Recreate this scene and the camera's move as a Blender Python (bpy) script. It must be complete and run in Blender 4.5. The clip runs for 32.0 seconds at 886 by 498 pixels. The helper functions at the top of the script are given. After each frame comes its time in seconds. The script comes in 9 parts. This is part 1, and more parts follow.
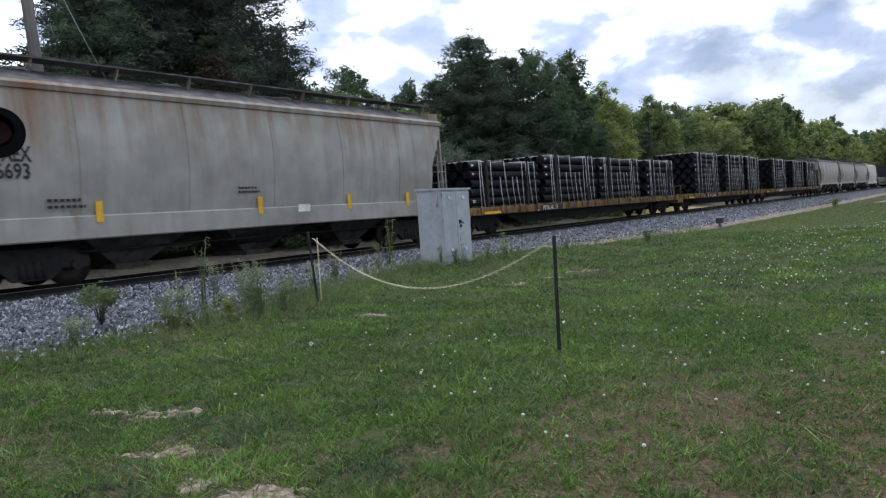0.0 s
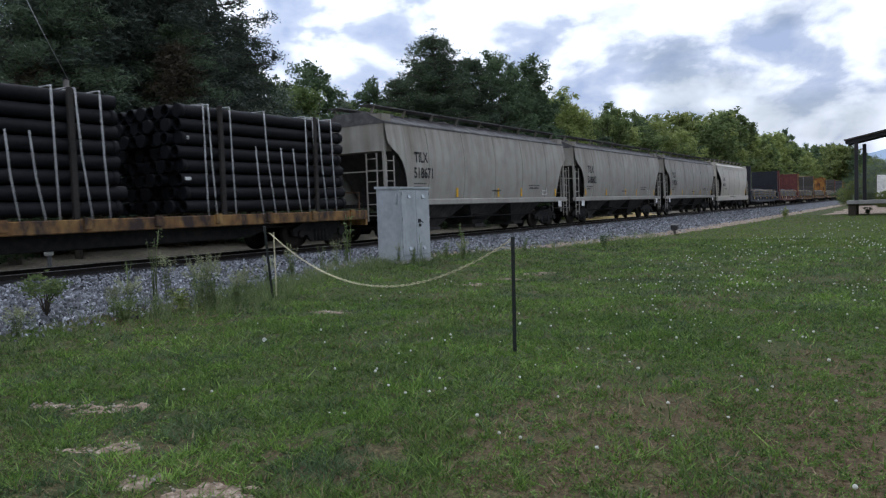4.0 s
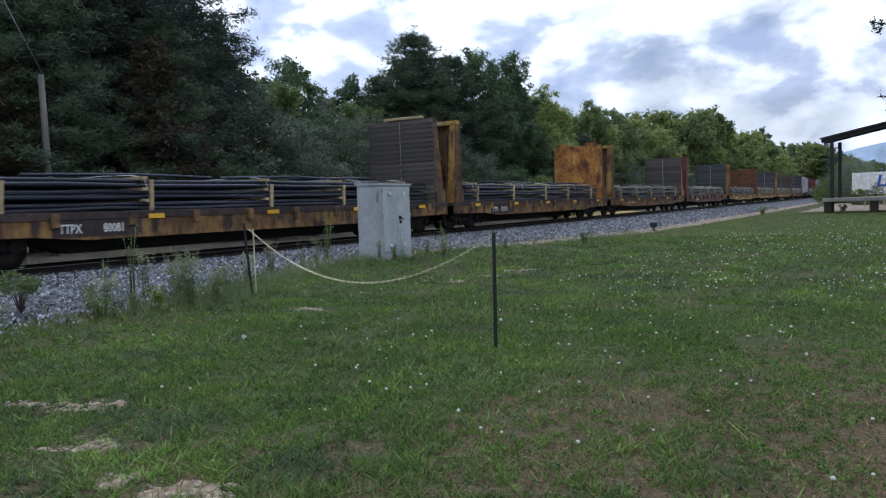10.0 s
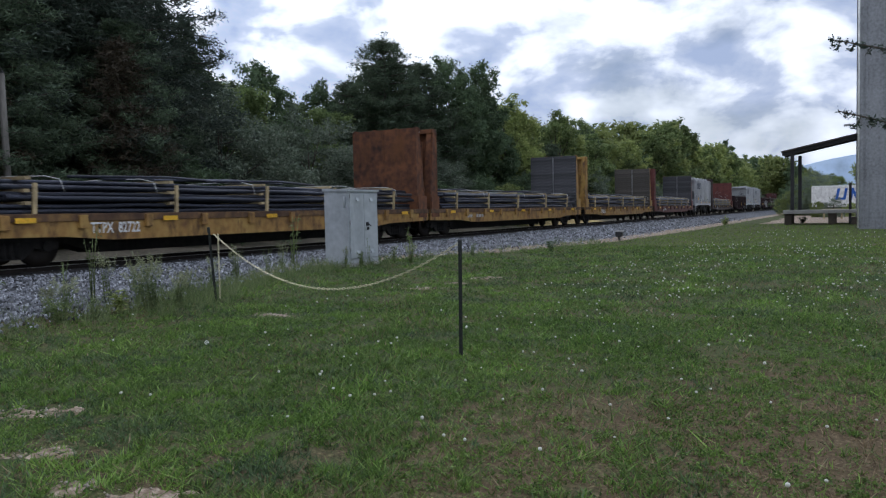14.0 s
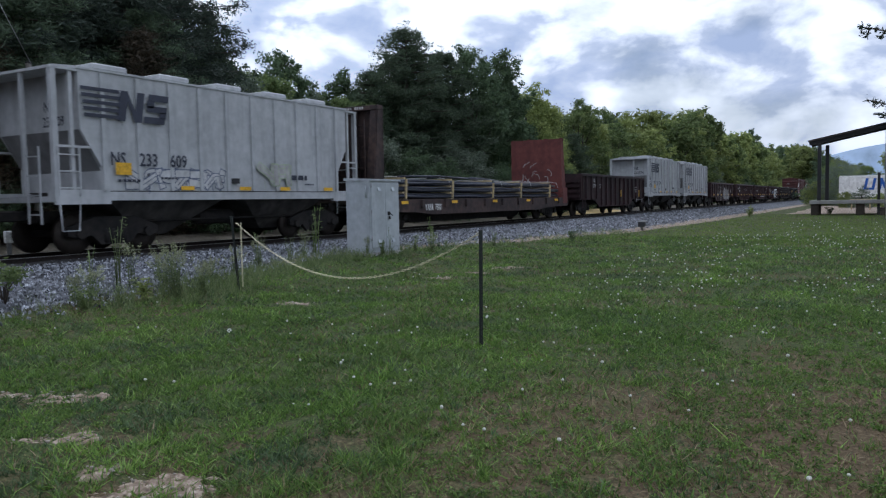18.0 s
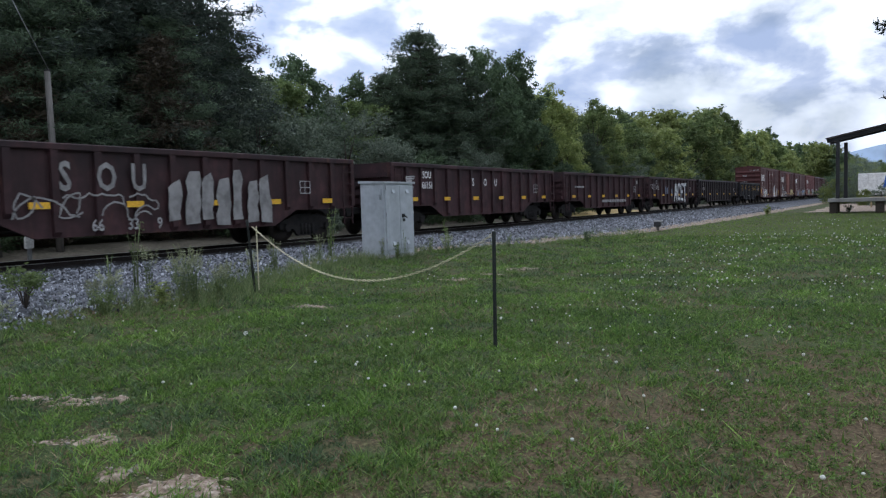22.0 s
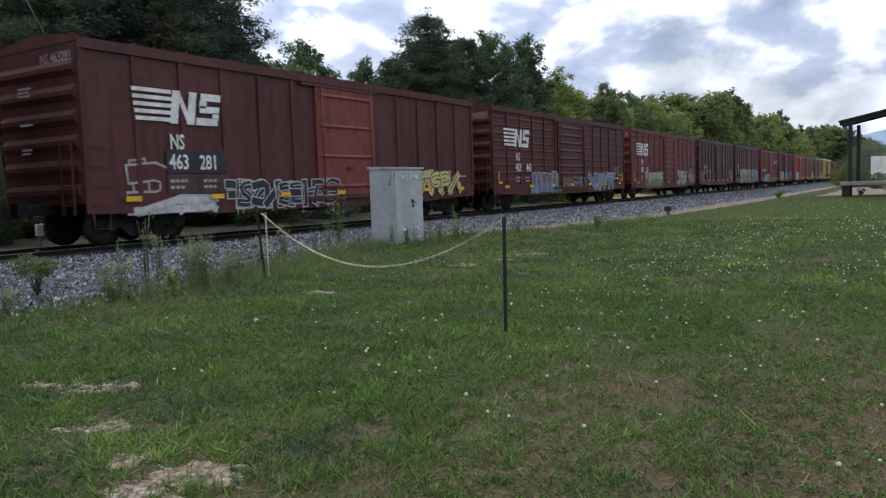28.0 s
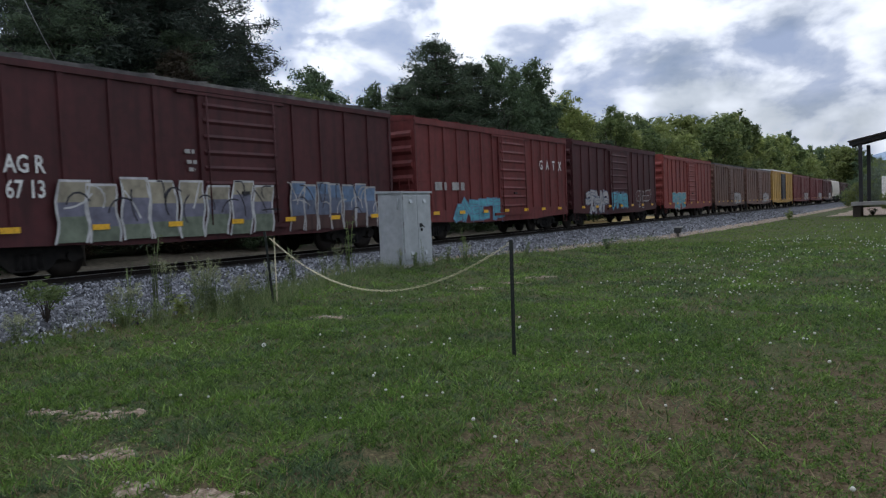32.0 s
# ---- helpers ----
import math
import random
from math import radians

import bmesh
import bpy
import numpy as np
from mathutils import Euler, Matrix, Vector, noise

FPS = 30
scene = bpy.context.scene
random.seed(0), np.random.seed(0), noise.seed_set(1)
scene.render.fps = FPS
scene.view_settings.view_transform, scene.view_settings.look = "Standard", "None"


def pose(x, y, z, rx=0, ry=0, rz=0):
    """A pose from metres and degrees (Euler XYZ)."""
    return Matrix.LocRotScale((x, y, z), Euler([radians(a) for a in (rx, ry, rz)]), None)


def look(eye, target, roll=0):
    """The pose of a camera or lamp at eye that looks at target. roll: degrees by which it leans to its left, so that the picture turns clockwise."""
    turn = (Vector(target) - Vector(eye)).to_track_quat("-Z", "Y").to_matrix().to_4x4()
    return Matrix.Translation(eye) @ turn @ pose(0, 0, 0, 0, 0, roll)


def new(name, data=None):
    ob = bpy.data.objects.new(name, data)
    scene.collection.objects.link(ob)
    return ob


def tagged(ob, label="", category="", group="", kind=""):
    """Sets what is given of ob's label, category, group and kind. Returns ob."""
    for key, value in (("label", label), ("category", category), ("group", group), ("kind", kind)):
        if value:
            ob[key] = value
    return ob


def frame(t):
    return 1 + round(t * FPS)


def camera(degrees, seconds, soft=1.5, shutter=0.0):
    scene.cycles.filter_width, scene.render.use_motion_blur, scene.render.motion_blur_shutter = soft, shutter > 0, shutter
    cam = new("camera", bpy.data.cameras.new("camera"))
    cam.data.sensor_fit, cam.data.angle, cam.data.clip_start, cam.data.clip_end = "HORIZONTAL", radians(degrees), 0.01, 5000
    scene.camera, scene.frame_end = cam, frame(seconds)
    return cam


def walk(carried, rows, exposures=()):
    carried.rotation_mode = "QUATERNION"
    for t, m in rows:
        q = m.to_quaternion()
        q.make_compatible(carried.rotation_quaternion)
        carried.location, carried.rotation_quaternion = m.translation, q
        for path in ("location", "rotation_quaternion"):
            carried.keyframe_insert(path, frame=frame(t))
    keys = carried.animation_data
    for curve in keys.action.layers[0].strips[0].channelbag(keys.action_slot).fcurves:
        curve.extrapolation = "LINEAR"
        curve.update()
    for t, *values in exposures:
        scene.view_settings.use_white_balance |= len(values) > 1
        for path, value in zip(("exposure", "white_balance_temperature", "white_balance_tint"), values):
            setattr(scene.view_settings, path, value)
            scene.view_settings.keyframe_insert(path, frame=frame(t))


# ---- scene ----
cam = camera(60.5, 32.0, soft=1.25, shutter=0.08)
# seconds, place, yaw, pitch, roll
PATH = [
    (0, -0.001, -0.060, 1.739, 34.96, -2.90, 3.72),
    (0.5, -0.013, -0.060, 1.737, 35.84, -2.77, 2.08),
    (1, -0.011, -0.060, 1.736, 35.57, -2.33, 1.65),
    (1.5, 0.010, -0.083, 1.739, 34.93, -2.43, 1.61),
    (2, 0.005, -0.062, 1.735, 33.05, -2.82, 1.82),
    (2.5, -0.010, -0.050, 1.729, 31.71, -2.71, 2.15),
    (4.5, -0.032, -0.004, 1.713, 31.89, -3.21, 1.91),
    (5, -0.022, 0.002, 1.700, 30.69, -3.27, 2.07),
    (5.5, 0.004, -0.008, 1.716, 29.49, -3.20, 1.97),
    (6, -0.017, 0.012, 1.711, 29.12, -3.15, 2.53),
    (6.5, -0.025, 0.002, 1.720, 28.95, -5.22, 1.95),
    (7, -0.027, -0.016, 1.721, 30.26, -3.07, 2.27),
    (7.5, -0.029, -0.005, 1.708, 30.65, -2.65, 2.24),
    (8, -0.022, -0.020, 1.711, 31.49, -3.35, 1.98),
    (8.5, -0.025, -0.013, 1.710, 32.03, -3.25, 1.89),
    (9, -0.032, -0.003, 1.706, 31.83, -3.19, 1.67),
    (9.5, -0.032, -0.015, 1.707, 31.74, -3.36, 1.82),
    (10, -0.046, 0.001, 1.700, 30.45, -3.29, 1.92),
    (10.5, -0.030, -0.028, 1.707, 30.48, -3.48, 1.76),
    (11, -0.035, -0.050, 1.702, 30.84, -5.22, 1.24),
    (11.5, -0.031, -0.035, 1.710, 31.05, -4.57, 1.55),
    (12, -0.028, -0.016, 1.702, 31.16, -3.20, 1.38),
    (12.5, -0.020, -0.014, 1.704, 30.45, -2.94, 1.38),
    (13, -0.026, 0.008, 1.703, 29.10, -3.22, 1.59),
    (13.5, -0.023, 0.000, 1.700, 28.07, -2.72, 1.47),
    (15.5, -0.040, 0.017, 1.711, 28.77, -3.16, 0.29),
    (16, -0.027, 0.030, 1.720, 29.11, -2.17, 1.59),
    (16.5, -0.009, 0.006, 1.721, 29.17, -1.74, 1.68),
    (17, -0.018, 0.007, 1.717, 29.45, -2.30, 0.52),
    (17.5, -0.018, 0.021, 1.717, 29.40, -2.99, 1.37),
    (18, -0.014, 0.001, 1.706, 29.69, -3.59, 1.02),
    (18.5, -0.017, 0.025, 1.710, 28.76, -3.85, 0.30),
    (19, -0.005, 0.024, 1.710, 26.87, -4.57, -0.00),
    (19.5, -0.004, -0.035, 1.710, 28.16, -4.40, -0.13),
    (20, 0.003, -0.050, 1.706, 30.80, -3.59, -0.07),
    (20.5, -0.011, -0.072, 1.709, 32.11, -2.86, 0.85),
    (21, 0.009, -0.055, 1.710, 31.12, -2.87, 1.20),
    (21.5, 0.023, -0.059, 1.716, 30.84, -3.37, 1.39),
    (22, 0.028, -0.019, 1.708, 30.84, -3.43, 1.59),
    (22.5, 0.010, 0.042, 1.700, 30.85, -3.51, 1.71),
    (23, -0.012, 0.022, 1.687, 30.92, -5.30, 1.89),
    (23.5, -0.011, 0.014, 1.698, 33.41, -5.01, 2.27),
    (24, -0.013, -0.017, 1.708, 32.90, -4.56, 1.71),
    (24.5, 0.004, -0.028, 1.706, 31.83, -4.10, 1.76),
    (26.5, -0.014, 0.045, 1.712, 31.37, -4.33, 1.73),
    (27, -0.005, 0.030, 1.704, 32.23, -4.05, 1.56),
    (27.5, -0.010, -0.022, 1.714, 31.71, -3.37, 1.75),
    (28, -0.003, 0.015, 1.707, 31.51, -4.50, 1.88),
    (28.5, -0.001, 0.020, 1.714, 32.04, -6.11, 2.28),
    (29, -0.001, 0.043, 1.726, 32.90, -3.76, 2.69),
    (29.5, -0.001, 0.029, 1.709, 33.16, -3.39, 2.17),
    (30, 0.018, -0.008, 1.701, 33.67, -3.81, 2.36),
    (30.5, 0.002, 0.009, 1.712, 34.66, -3.86, 1.76),
    (31, 0.008, 0.047, 1.713, 35.93, -2.62, 2.07),
    (31.5, 0.018, 0.041, 1.703, 33.58, -2.55, 1.70),
    (32, 0.016, 0.044, 1.705, 32.22, -2.69, 2.39),
]
walk(cam, [(t, pose(x, y, z, 90 + pitch, roll, yaw)) for t, x, y, z, yaw, pitch, roll in PATH],
     exposures=((0, -0.35, 6450, 10), (2.5, -0.4, 6450, 10), (5, -0.72, 6450, 10), (6, -0.8, 6450, 10), (7, -0.7, 6400, 10), (8, -0.77, 6250, 10), (9, -0.45, 6250, 10), (10, -0.5, 6200, 10), (11, -0.22, 6450, 10), (11.5, -0.1, 6550, 10), (12, -0.38, 6400, 10), (13, -0.63, 6400, 10), (16, -0.78, 6300, 10), (17, -0.85, 6200, 10), (18, -0.65, 6200, 10), (19, -0.47, 6250, 10), (20, -0.34, 6250, 10), (21, -0.7, 6250, 10), (22, -0.52, 6300, 10), (23, 0, 6450, 10), (23.5, 0.1, 6450, 10), (24, 0.17, 6550, 10), (24.5, 0.1, 6500, 10), (27, -0.35, 6600, 10), (28, -0.5, 6650, 10), (29, -0.45, 6850, 10), (30, -0.6, 6850, 10), (31, -0.5, 6700, 10), (32, -0.83, 6550, 10)))

# ---- light: bright broken cloud, the sun behind it beyond the track ----
SUN_UP, SUN_ROUND = 58.0, 75.0   # degrees above the horizon; degrees from north to the sun's side
world = bpy.data.worlds.new("sky")
scene.world = world
world.use_nodes = True


def build_world():
    nt = world.node_tree
    nt.nodes.clear()
    link = nt.links.new

    def math_node(op, a, b=None, c=None):
        n = nt.nodes.new("ShaderNodeMath")
        n.operation = op
        for i, v in enumerate((a, b, c)):
            if v is None:
                continue
            if isinstance(v, (int, float)):
                n.inputs[i].default_value = v
            else:
                link(v, n.inputs[i])
        return n.outputs[0]

    def noise_of(vec, scale, detail, rough=0.5, bend=0.0):
        n = nt.nodes.new("ShaderNodeTexNoise")
        n.inputs["Scale"].default_value, n.inputs["Detail"].default_value = scale, detail
        n.inputs["Roughness"].default_value, n.inputs["Distortion"].default_value = rough, bend
        link(vec, n.inputs["Vector"])
        return n.outputs["Fac"]

    def mix_of(fac, a, b):
        n = nt.nodes.new("ShaderNodeMix")
        n.data_type = "RGBA"
        for key, v in (("Factor", fac), ("A", a), ("B", b)):
            if isinstance(v, tuple):
                n.inputs[key].default_value = v
            else:
                link(v, n.inputs[key])
        return n.outputs["Result"]

    out = nt.nodes.new("ShaderNodeOutputWorld")
    bg = nt.nodes.new("ShaderNodeBackground")
    sky = nt.nodes.new("ShaderNodeTexSky")
    sky.sky_type = "NISHITA"
    sky.sun_disc = False
    sky.sun_elevation = radians(SUN_UP)
    sky.sun_rotation = radians(-SUN_ROUND)
    dim = nt.nodes.new("ShaderNodeVectorMath")
    dim.operation = "SCALE"
    dim.inputs["Scale"].default_value = 0.11
    link(sky.outputs["Color"], dim.inputs[0])
    # heaped clouds: bright puffs with blue-grey undersides, and the sky's blue through a few holes
    tc = nt.nodes.new("ShaderNodeTexCoord")
    mp = nt.nodes.new("ShaderNodeMapping")
    mp.inputs["Location"].default_value = CLOUD_AT
    mp.inputs["Scale"].default_value = (1.0, 1.0, 1.75)
    link(tc.outputs["Generated"], mp.inputs[0])
    puff = noise_of(mp.outputs[0], 8.5, 9, 0.52, 0.2)
    bank = noise_of(mp.outputs[0], 2.6, 2)
    body = math_node("MULTIPLY_ADD", bank, 0.3, puff)
    ramp = nt.nodes.new("ShaderNodeValToRGB")
    r = ramp.color_ramp
    r.elements[0].position, r.elements[0].color = 0.50, (0.76, 0.94, 1.36, 1)
    r.elements[1].position, r.elements[1].color = 0.75, (2.3, 2.45, 2.75, 1)
    for p, c in ((0.585, (1.02, 1.18, 1.55, 1)), (0.63, (1.5, 1.65, 1.98, 1)), (0.68, (1.95, 2.1, 2.4, 1))):
        r.elements.new(p).color = c
    link(body, ramp.inputs[0])
    hole = noise_of(mp.outputs[0], 3.4, 6)
    cover = nt.nodes.new("ShaderNodeMapRange")
    cover.inputs["From Min"].default_value, cover.inputs["From Max"].default_value = 0.30, 0.40
    cover.inputs["To Min"].default_value = 0.5
    link(hole, cover.inputs["Value"])
    clouds = mix_of(cover.outputs["Result"], dim.outputs[0], ramp.outputs["Color"])
    # the veil of cloud is brightest round the hidden sun
    near = nt.nodes.new("ShaderNodeVectorMath")
    near.operation = "DOT_PRODUCT"
    link(tc.outputs["Generated"], near.inputs[0])
    a, e = radians(90 + SUN_ROUND), radians(SUN_UP)
    near.inputs[1].default_value = (math.cos(a) * math.cos(e), math.sin(a) * math.cos(e), math.sin(e))
    toward = math_node("POWER", math_node("MULTIPLY_ADD", near.outputs["Value"], 0.5, 0.5), 2.0)
    glow = math_node("MULTIPLY_ADD", toward, GLOW, 0.72)
    lit = nt.nodes.new("ShaderNodeVectorMath")
    lit.operation = "SCALE"
    link(clouds, lit.inputs[0])
    link(glow, lit.inputs["Scale"])
    # thin bluish haze low down
    sep = nt.nodes.new("ShaderNodeSeparateXYZ")
    link(tc.outputs["Generated"], sep.inputs[0])
    low = nt.nodes.new("ShaderNodeMapRange")
    low.inputs["From Min"].default_value, low.inputs["From Max"].default_value = 0.0, 0.14
    low.inputs["To Min"].default_value, low.inputs["To Max"].default_value = 0.45, 0.0
    link(math_node("MAXIMUM", sep.outputs["Z"], 0.0), low.inputs["Value"])
    link(mix_of(low.outputs["Result"], lit.outputs[0], (0.72, 0.86, 1.16, 1)), bg.inputs["Color"])
    bg.inputs["Strength"].default_value = SKY
    link(bg.outputs[0], out.inputs["Surface"])


CLOUD_AT = (2.15, 0.6, 0.0)
SKY = 0.8
GLOW = 0.7
build_world()
sun_data = bpy.data.lights.new("sun", "SUN")
sun_data.energy, sun_data.angle, sun_data.color = 0.75, radians(18), (1.0, 0.97, 0.93)
sun = new("sun", sun_data)
_a, _e = radians(90 + SUN_ROUND), radians(SUN_UP)
sun.matrix_world = look((math.cos(_a) * math.cos(_e) * 90, math.sin(_a) * math.cos(_e) * 90, math.sin(_e) * 90), (0, 0, 0))


# ---- materials ----
def mat(name, base, rough=0.6, metal=0.0, dark=None, light=None, grain=8.0, patch=0.7, bump=0.15, streak=0.0, rust=0.0,
        stretch=(1, 1, 1), emit=None, spec=0.4, tone=0.0, rust_colour=(0.16, 0.065, 0.025), rust_size=1.3, runs=None):
    """Paint, metal, stone or soil: base colour, mottled at two sizes, with run-down streaks and rust where asked."""
    m = bpy.data.materials.new(name)
    m.use_nodes = True
    nt = m.node_tree
    bs = nt.nodes["Principled BSDF"]
    bs.inputs["Roughness"].default_value = rough
    bs.inputs["Metallic"].default_value = metal
    bs.inputs["Specular IOR Level"].default_value = spec
    dark = dark or tuple(c * 0.6 for c in base)
    light = light or tuple(min(1, c * 1.3) for c in base)
    tc = nt.nodes.new("ShaderNodeTexCoord")
    mp = nt.nodes.new("ShaderNodeMapping")
    mp.inputs["Scale"].default_value = stretch
    nt.links.new(tc.outputs["Object"], mp.inputs[0])
    n1 = nt.nodes.new("ShaderNodeTexNoise")
    n1.inputs["Scale"].default_value, n1.inputs["Detail"].default_value = grain, 6
    n2 = nt.nodes.new("ShaderNodeTexNoise")
    n2.inputs["Scale"].default_value, n2.inputs["Detail"].default_value = patch, 4
    for n in (n1, n2):
        nt.links.new(mp.outputs[0], n.inputs["Vector"])
    add = nt.nodes.new("ShaderNodeMath")
    add.operation = "ADD"
    nt.links.new(n1.outputs["Fac"], add.inputs[0])
    nt.links.new(n2.outputs["Fac"], add.inputs[1])
    half = nt.nodes.new("ShaderNodeMath")
    half.operation = "MULTIPLY"
    half.inputs[1].default_value = 0.5
    nt.links.new(add.outputs[0], half.inputs[0])
    ramp = nt.nodes.new("ShaderNodeValToRGB")
    r = ramp.color_ramp
    r.elements[0].position, r.elements[0].color = 0.34, (*dark, 1)
    r.elements[1].position, r.elements[1].color = 0.66, (*light, 1)
    e = r.elements.new(0.5)
    e.color = (*base, 1)
    nt.links.new(half.outputs[0], ramp.inputs[0])
    col = ramp.outputs["Color"]
    if streak:
        ms = nt.nodes.new("ShaderNodeMapping")
        ms.inputs["Scale"].default_value = (2.0, 2.4, 0.16)
        nt.links.new(tc.outputs["Object"], ms.inputs[0])
        n3 = nt.nodes.new("ShaderNodeTexNoise")
        n3.inputs["Scale"].default_value, n3.inputs["Detail"].default_value = 1.6, 5
        nt.links.new(ms.outputs[0], n3.inputs["Vector"])
        mr = nt.nodes.new("ShaderNodeMapRange")
        mr.inputs["From Min"].default_value, mr.inputs["From Max"].default_value = 0.48, 0.72
        mr.inputs["To Max"].default_value = streak
        nt.links.new(n3.outputs["Fac"], mr.inputs["Value"])
        mx = nt.nodes.new("ShaderNodeMix")
        mx.data_type = "RGBA"
        nt.links.new(mr.outputs["Result"], mx.inputs["Factor"])
        nt.links.new(col, mx.inputs["A"])
        mx.inputs["B"].default_value = (*(c * 0.35 for c in base), 1)
        col = mx.outputs["Result"]
    if rust:
        ms = nt.nodes.new("ShaderNodeMapping")
        ms.inputs["Scale"].default_value = (0.8, 0.8, 0.35)
        nt.links.new(tc.outputs["Object"], ms.inputs[0])
        n4 = nt.nodes.new("ShaderNodeTexNoise")
        n4.inputs["Scale"].default_value, n4.inputs["Detail"].default_value = rust_size, 8
        n4.inputs["Roughness"].default_value = 0.65
        nt.links.new(ms.outputs[0], n4.inputs["Vector"])
        mr = nt.nodes.new("ShaderNodeMapRange")
        mr.inputs["From Min"].default_value, mr.inputs["From Max"].default_value = 0.66 - 0.26 * rust, 0.78 - 0.2 * rust
        nt.links.new(n4.outputs["Fac"], mr.inputs["Value"])
        mx = nt.nodes.new("ShaderNodeMix")
        mx.data_type = "RGBA"
        nt.links.new(mr.outputs["Result"], mx.inputs["Factor"])
        nt.links.new(col, mx.inputs["A"])
        mx.inputs["B"].default_value = (*rust_colour, 1)
        col = mx.outputs["Result"]
    if runs:       # (foot, head, colour): stains that run down from the seam at the head, thinning towards the foot
        foot, head, stain = runs
        sz = nt.nodes.new("ShaderNodeSeparateXYZ")
        nt.links.new(tc.outputs["Object"], sz.inputs[0])
        fall = nt.nodes.new("ShaderNodeMapRange")
        fall.inputs["From Min"].default_value, fall.inputs["From Max"].default_value = foot, head
        fall.inputs["To Min"].default_value, fall.inputs["To Max"].default_value = -0.22, 0.1
        nt.links.new(sz.outputs["Z"], fall.inputs["Value"])
        total = fall.outputs["Result"]
        for vec, size, much in (((1.0, 2.6, 0.12), 1.7, 0.55), ((0.5, 0.5, 0.25), 0.9, 0.6)):
            ms = nt.nodes.new("ShaderNodeMapping")
            ms.inputs["Scale"].default_value = vec
            nt.links.new(tc.outputs["Object"], ms.inputs[0])
            nn = nt.nodes.new("ShaderNodeTexNoise")
            nn.inputs["Scale"].default_value, nn.inputs["Detail"].default_value, nn.inputs["Roughness"].default_value = size, 7, 0.6
            nt.links.new(ms.outputs[0], nn.inputs["Vector"])
            ad = nt.nodes.new("ShaderNodeMath")
            ad.operation = "MULTIPLY_ADD"
            ad.inputs[1].default_value = much
            nt.links.new(nn.outputs["Fac"], ad.inputs[0])
            nt.links.new(total, ad.inputs[2])
            total = ad.outputs[0]
        mr = nt.nodes.new("ShaderNodeMapRange")
        mr.inputs["From Min"].default_value, mr.inputs["From Max"].default_value = 0.56, 0.82
        mr.inputs["To Max"].default_value = 0.85
        nt.links.new(total, mr.inputs["Value"])
        mx = nt.nodes.new("ShaderNodeMix")
        mx.data_type = "RGBA"
        nt.links.new(mr.outputs["Result"], mx.inputs["Factor"])
        nt.links.new(col, mx.inputs["A"])
        mx.inputs["B"].default_value = (*stain, 1)
        col = mx.outputs["Result"]
    if tone:
        oi = nt.nodes.new("ShaderNodeObjectInfo")
        hs = nt.nodes.new("ShaderNodeHueSaturation")
        mr = nt.nodes.new("ShaderNodeMapRange")
        mr.inputs["To Min"].default_value, mr.inputs["To Max"].default_value = 1 - tone, 1 + tone
        nt.links.new(oi.outputs["Random"], mr.inputs["Value"])
        nt.links.new(mr.outputs["Result"], hs.inputs["Value"])
        nt.links.new(col, hs.inputs["Color"])
        col = hs.outputs["Color"]
    nt.links.new(col, bs.inputs["Base Color"])
    if bump:
        bp = nt.nodes.new("ShaderNodeBump")
        bp.inputs["Strength"].default_value, bp.inputs["Distance"].default_value = bump, 0.02
        nt.links.new(n1.outputs["Fac"], bp.inputs["Height"])
        nt.links.new(bp.outputs[0], bs.inputs["Normal"])
    if emit:
        bs.inputs["Emission Color"].default_value = (*emit[0], 1)
        bs.inputs["Emission Strength"].default_value = emit[1]
    return m


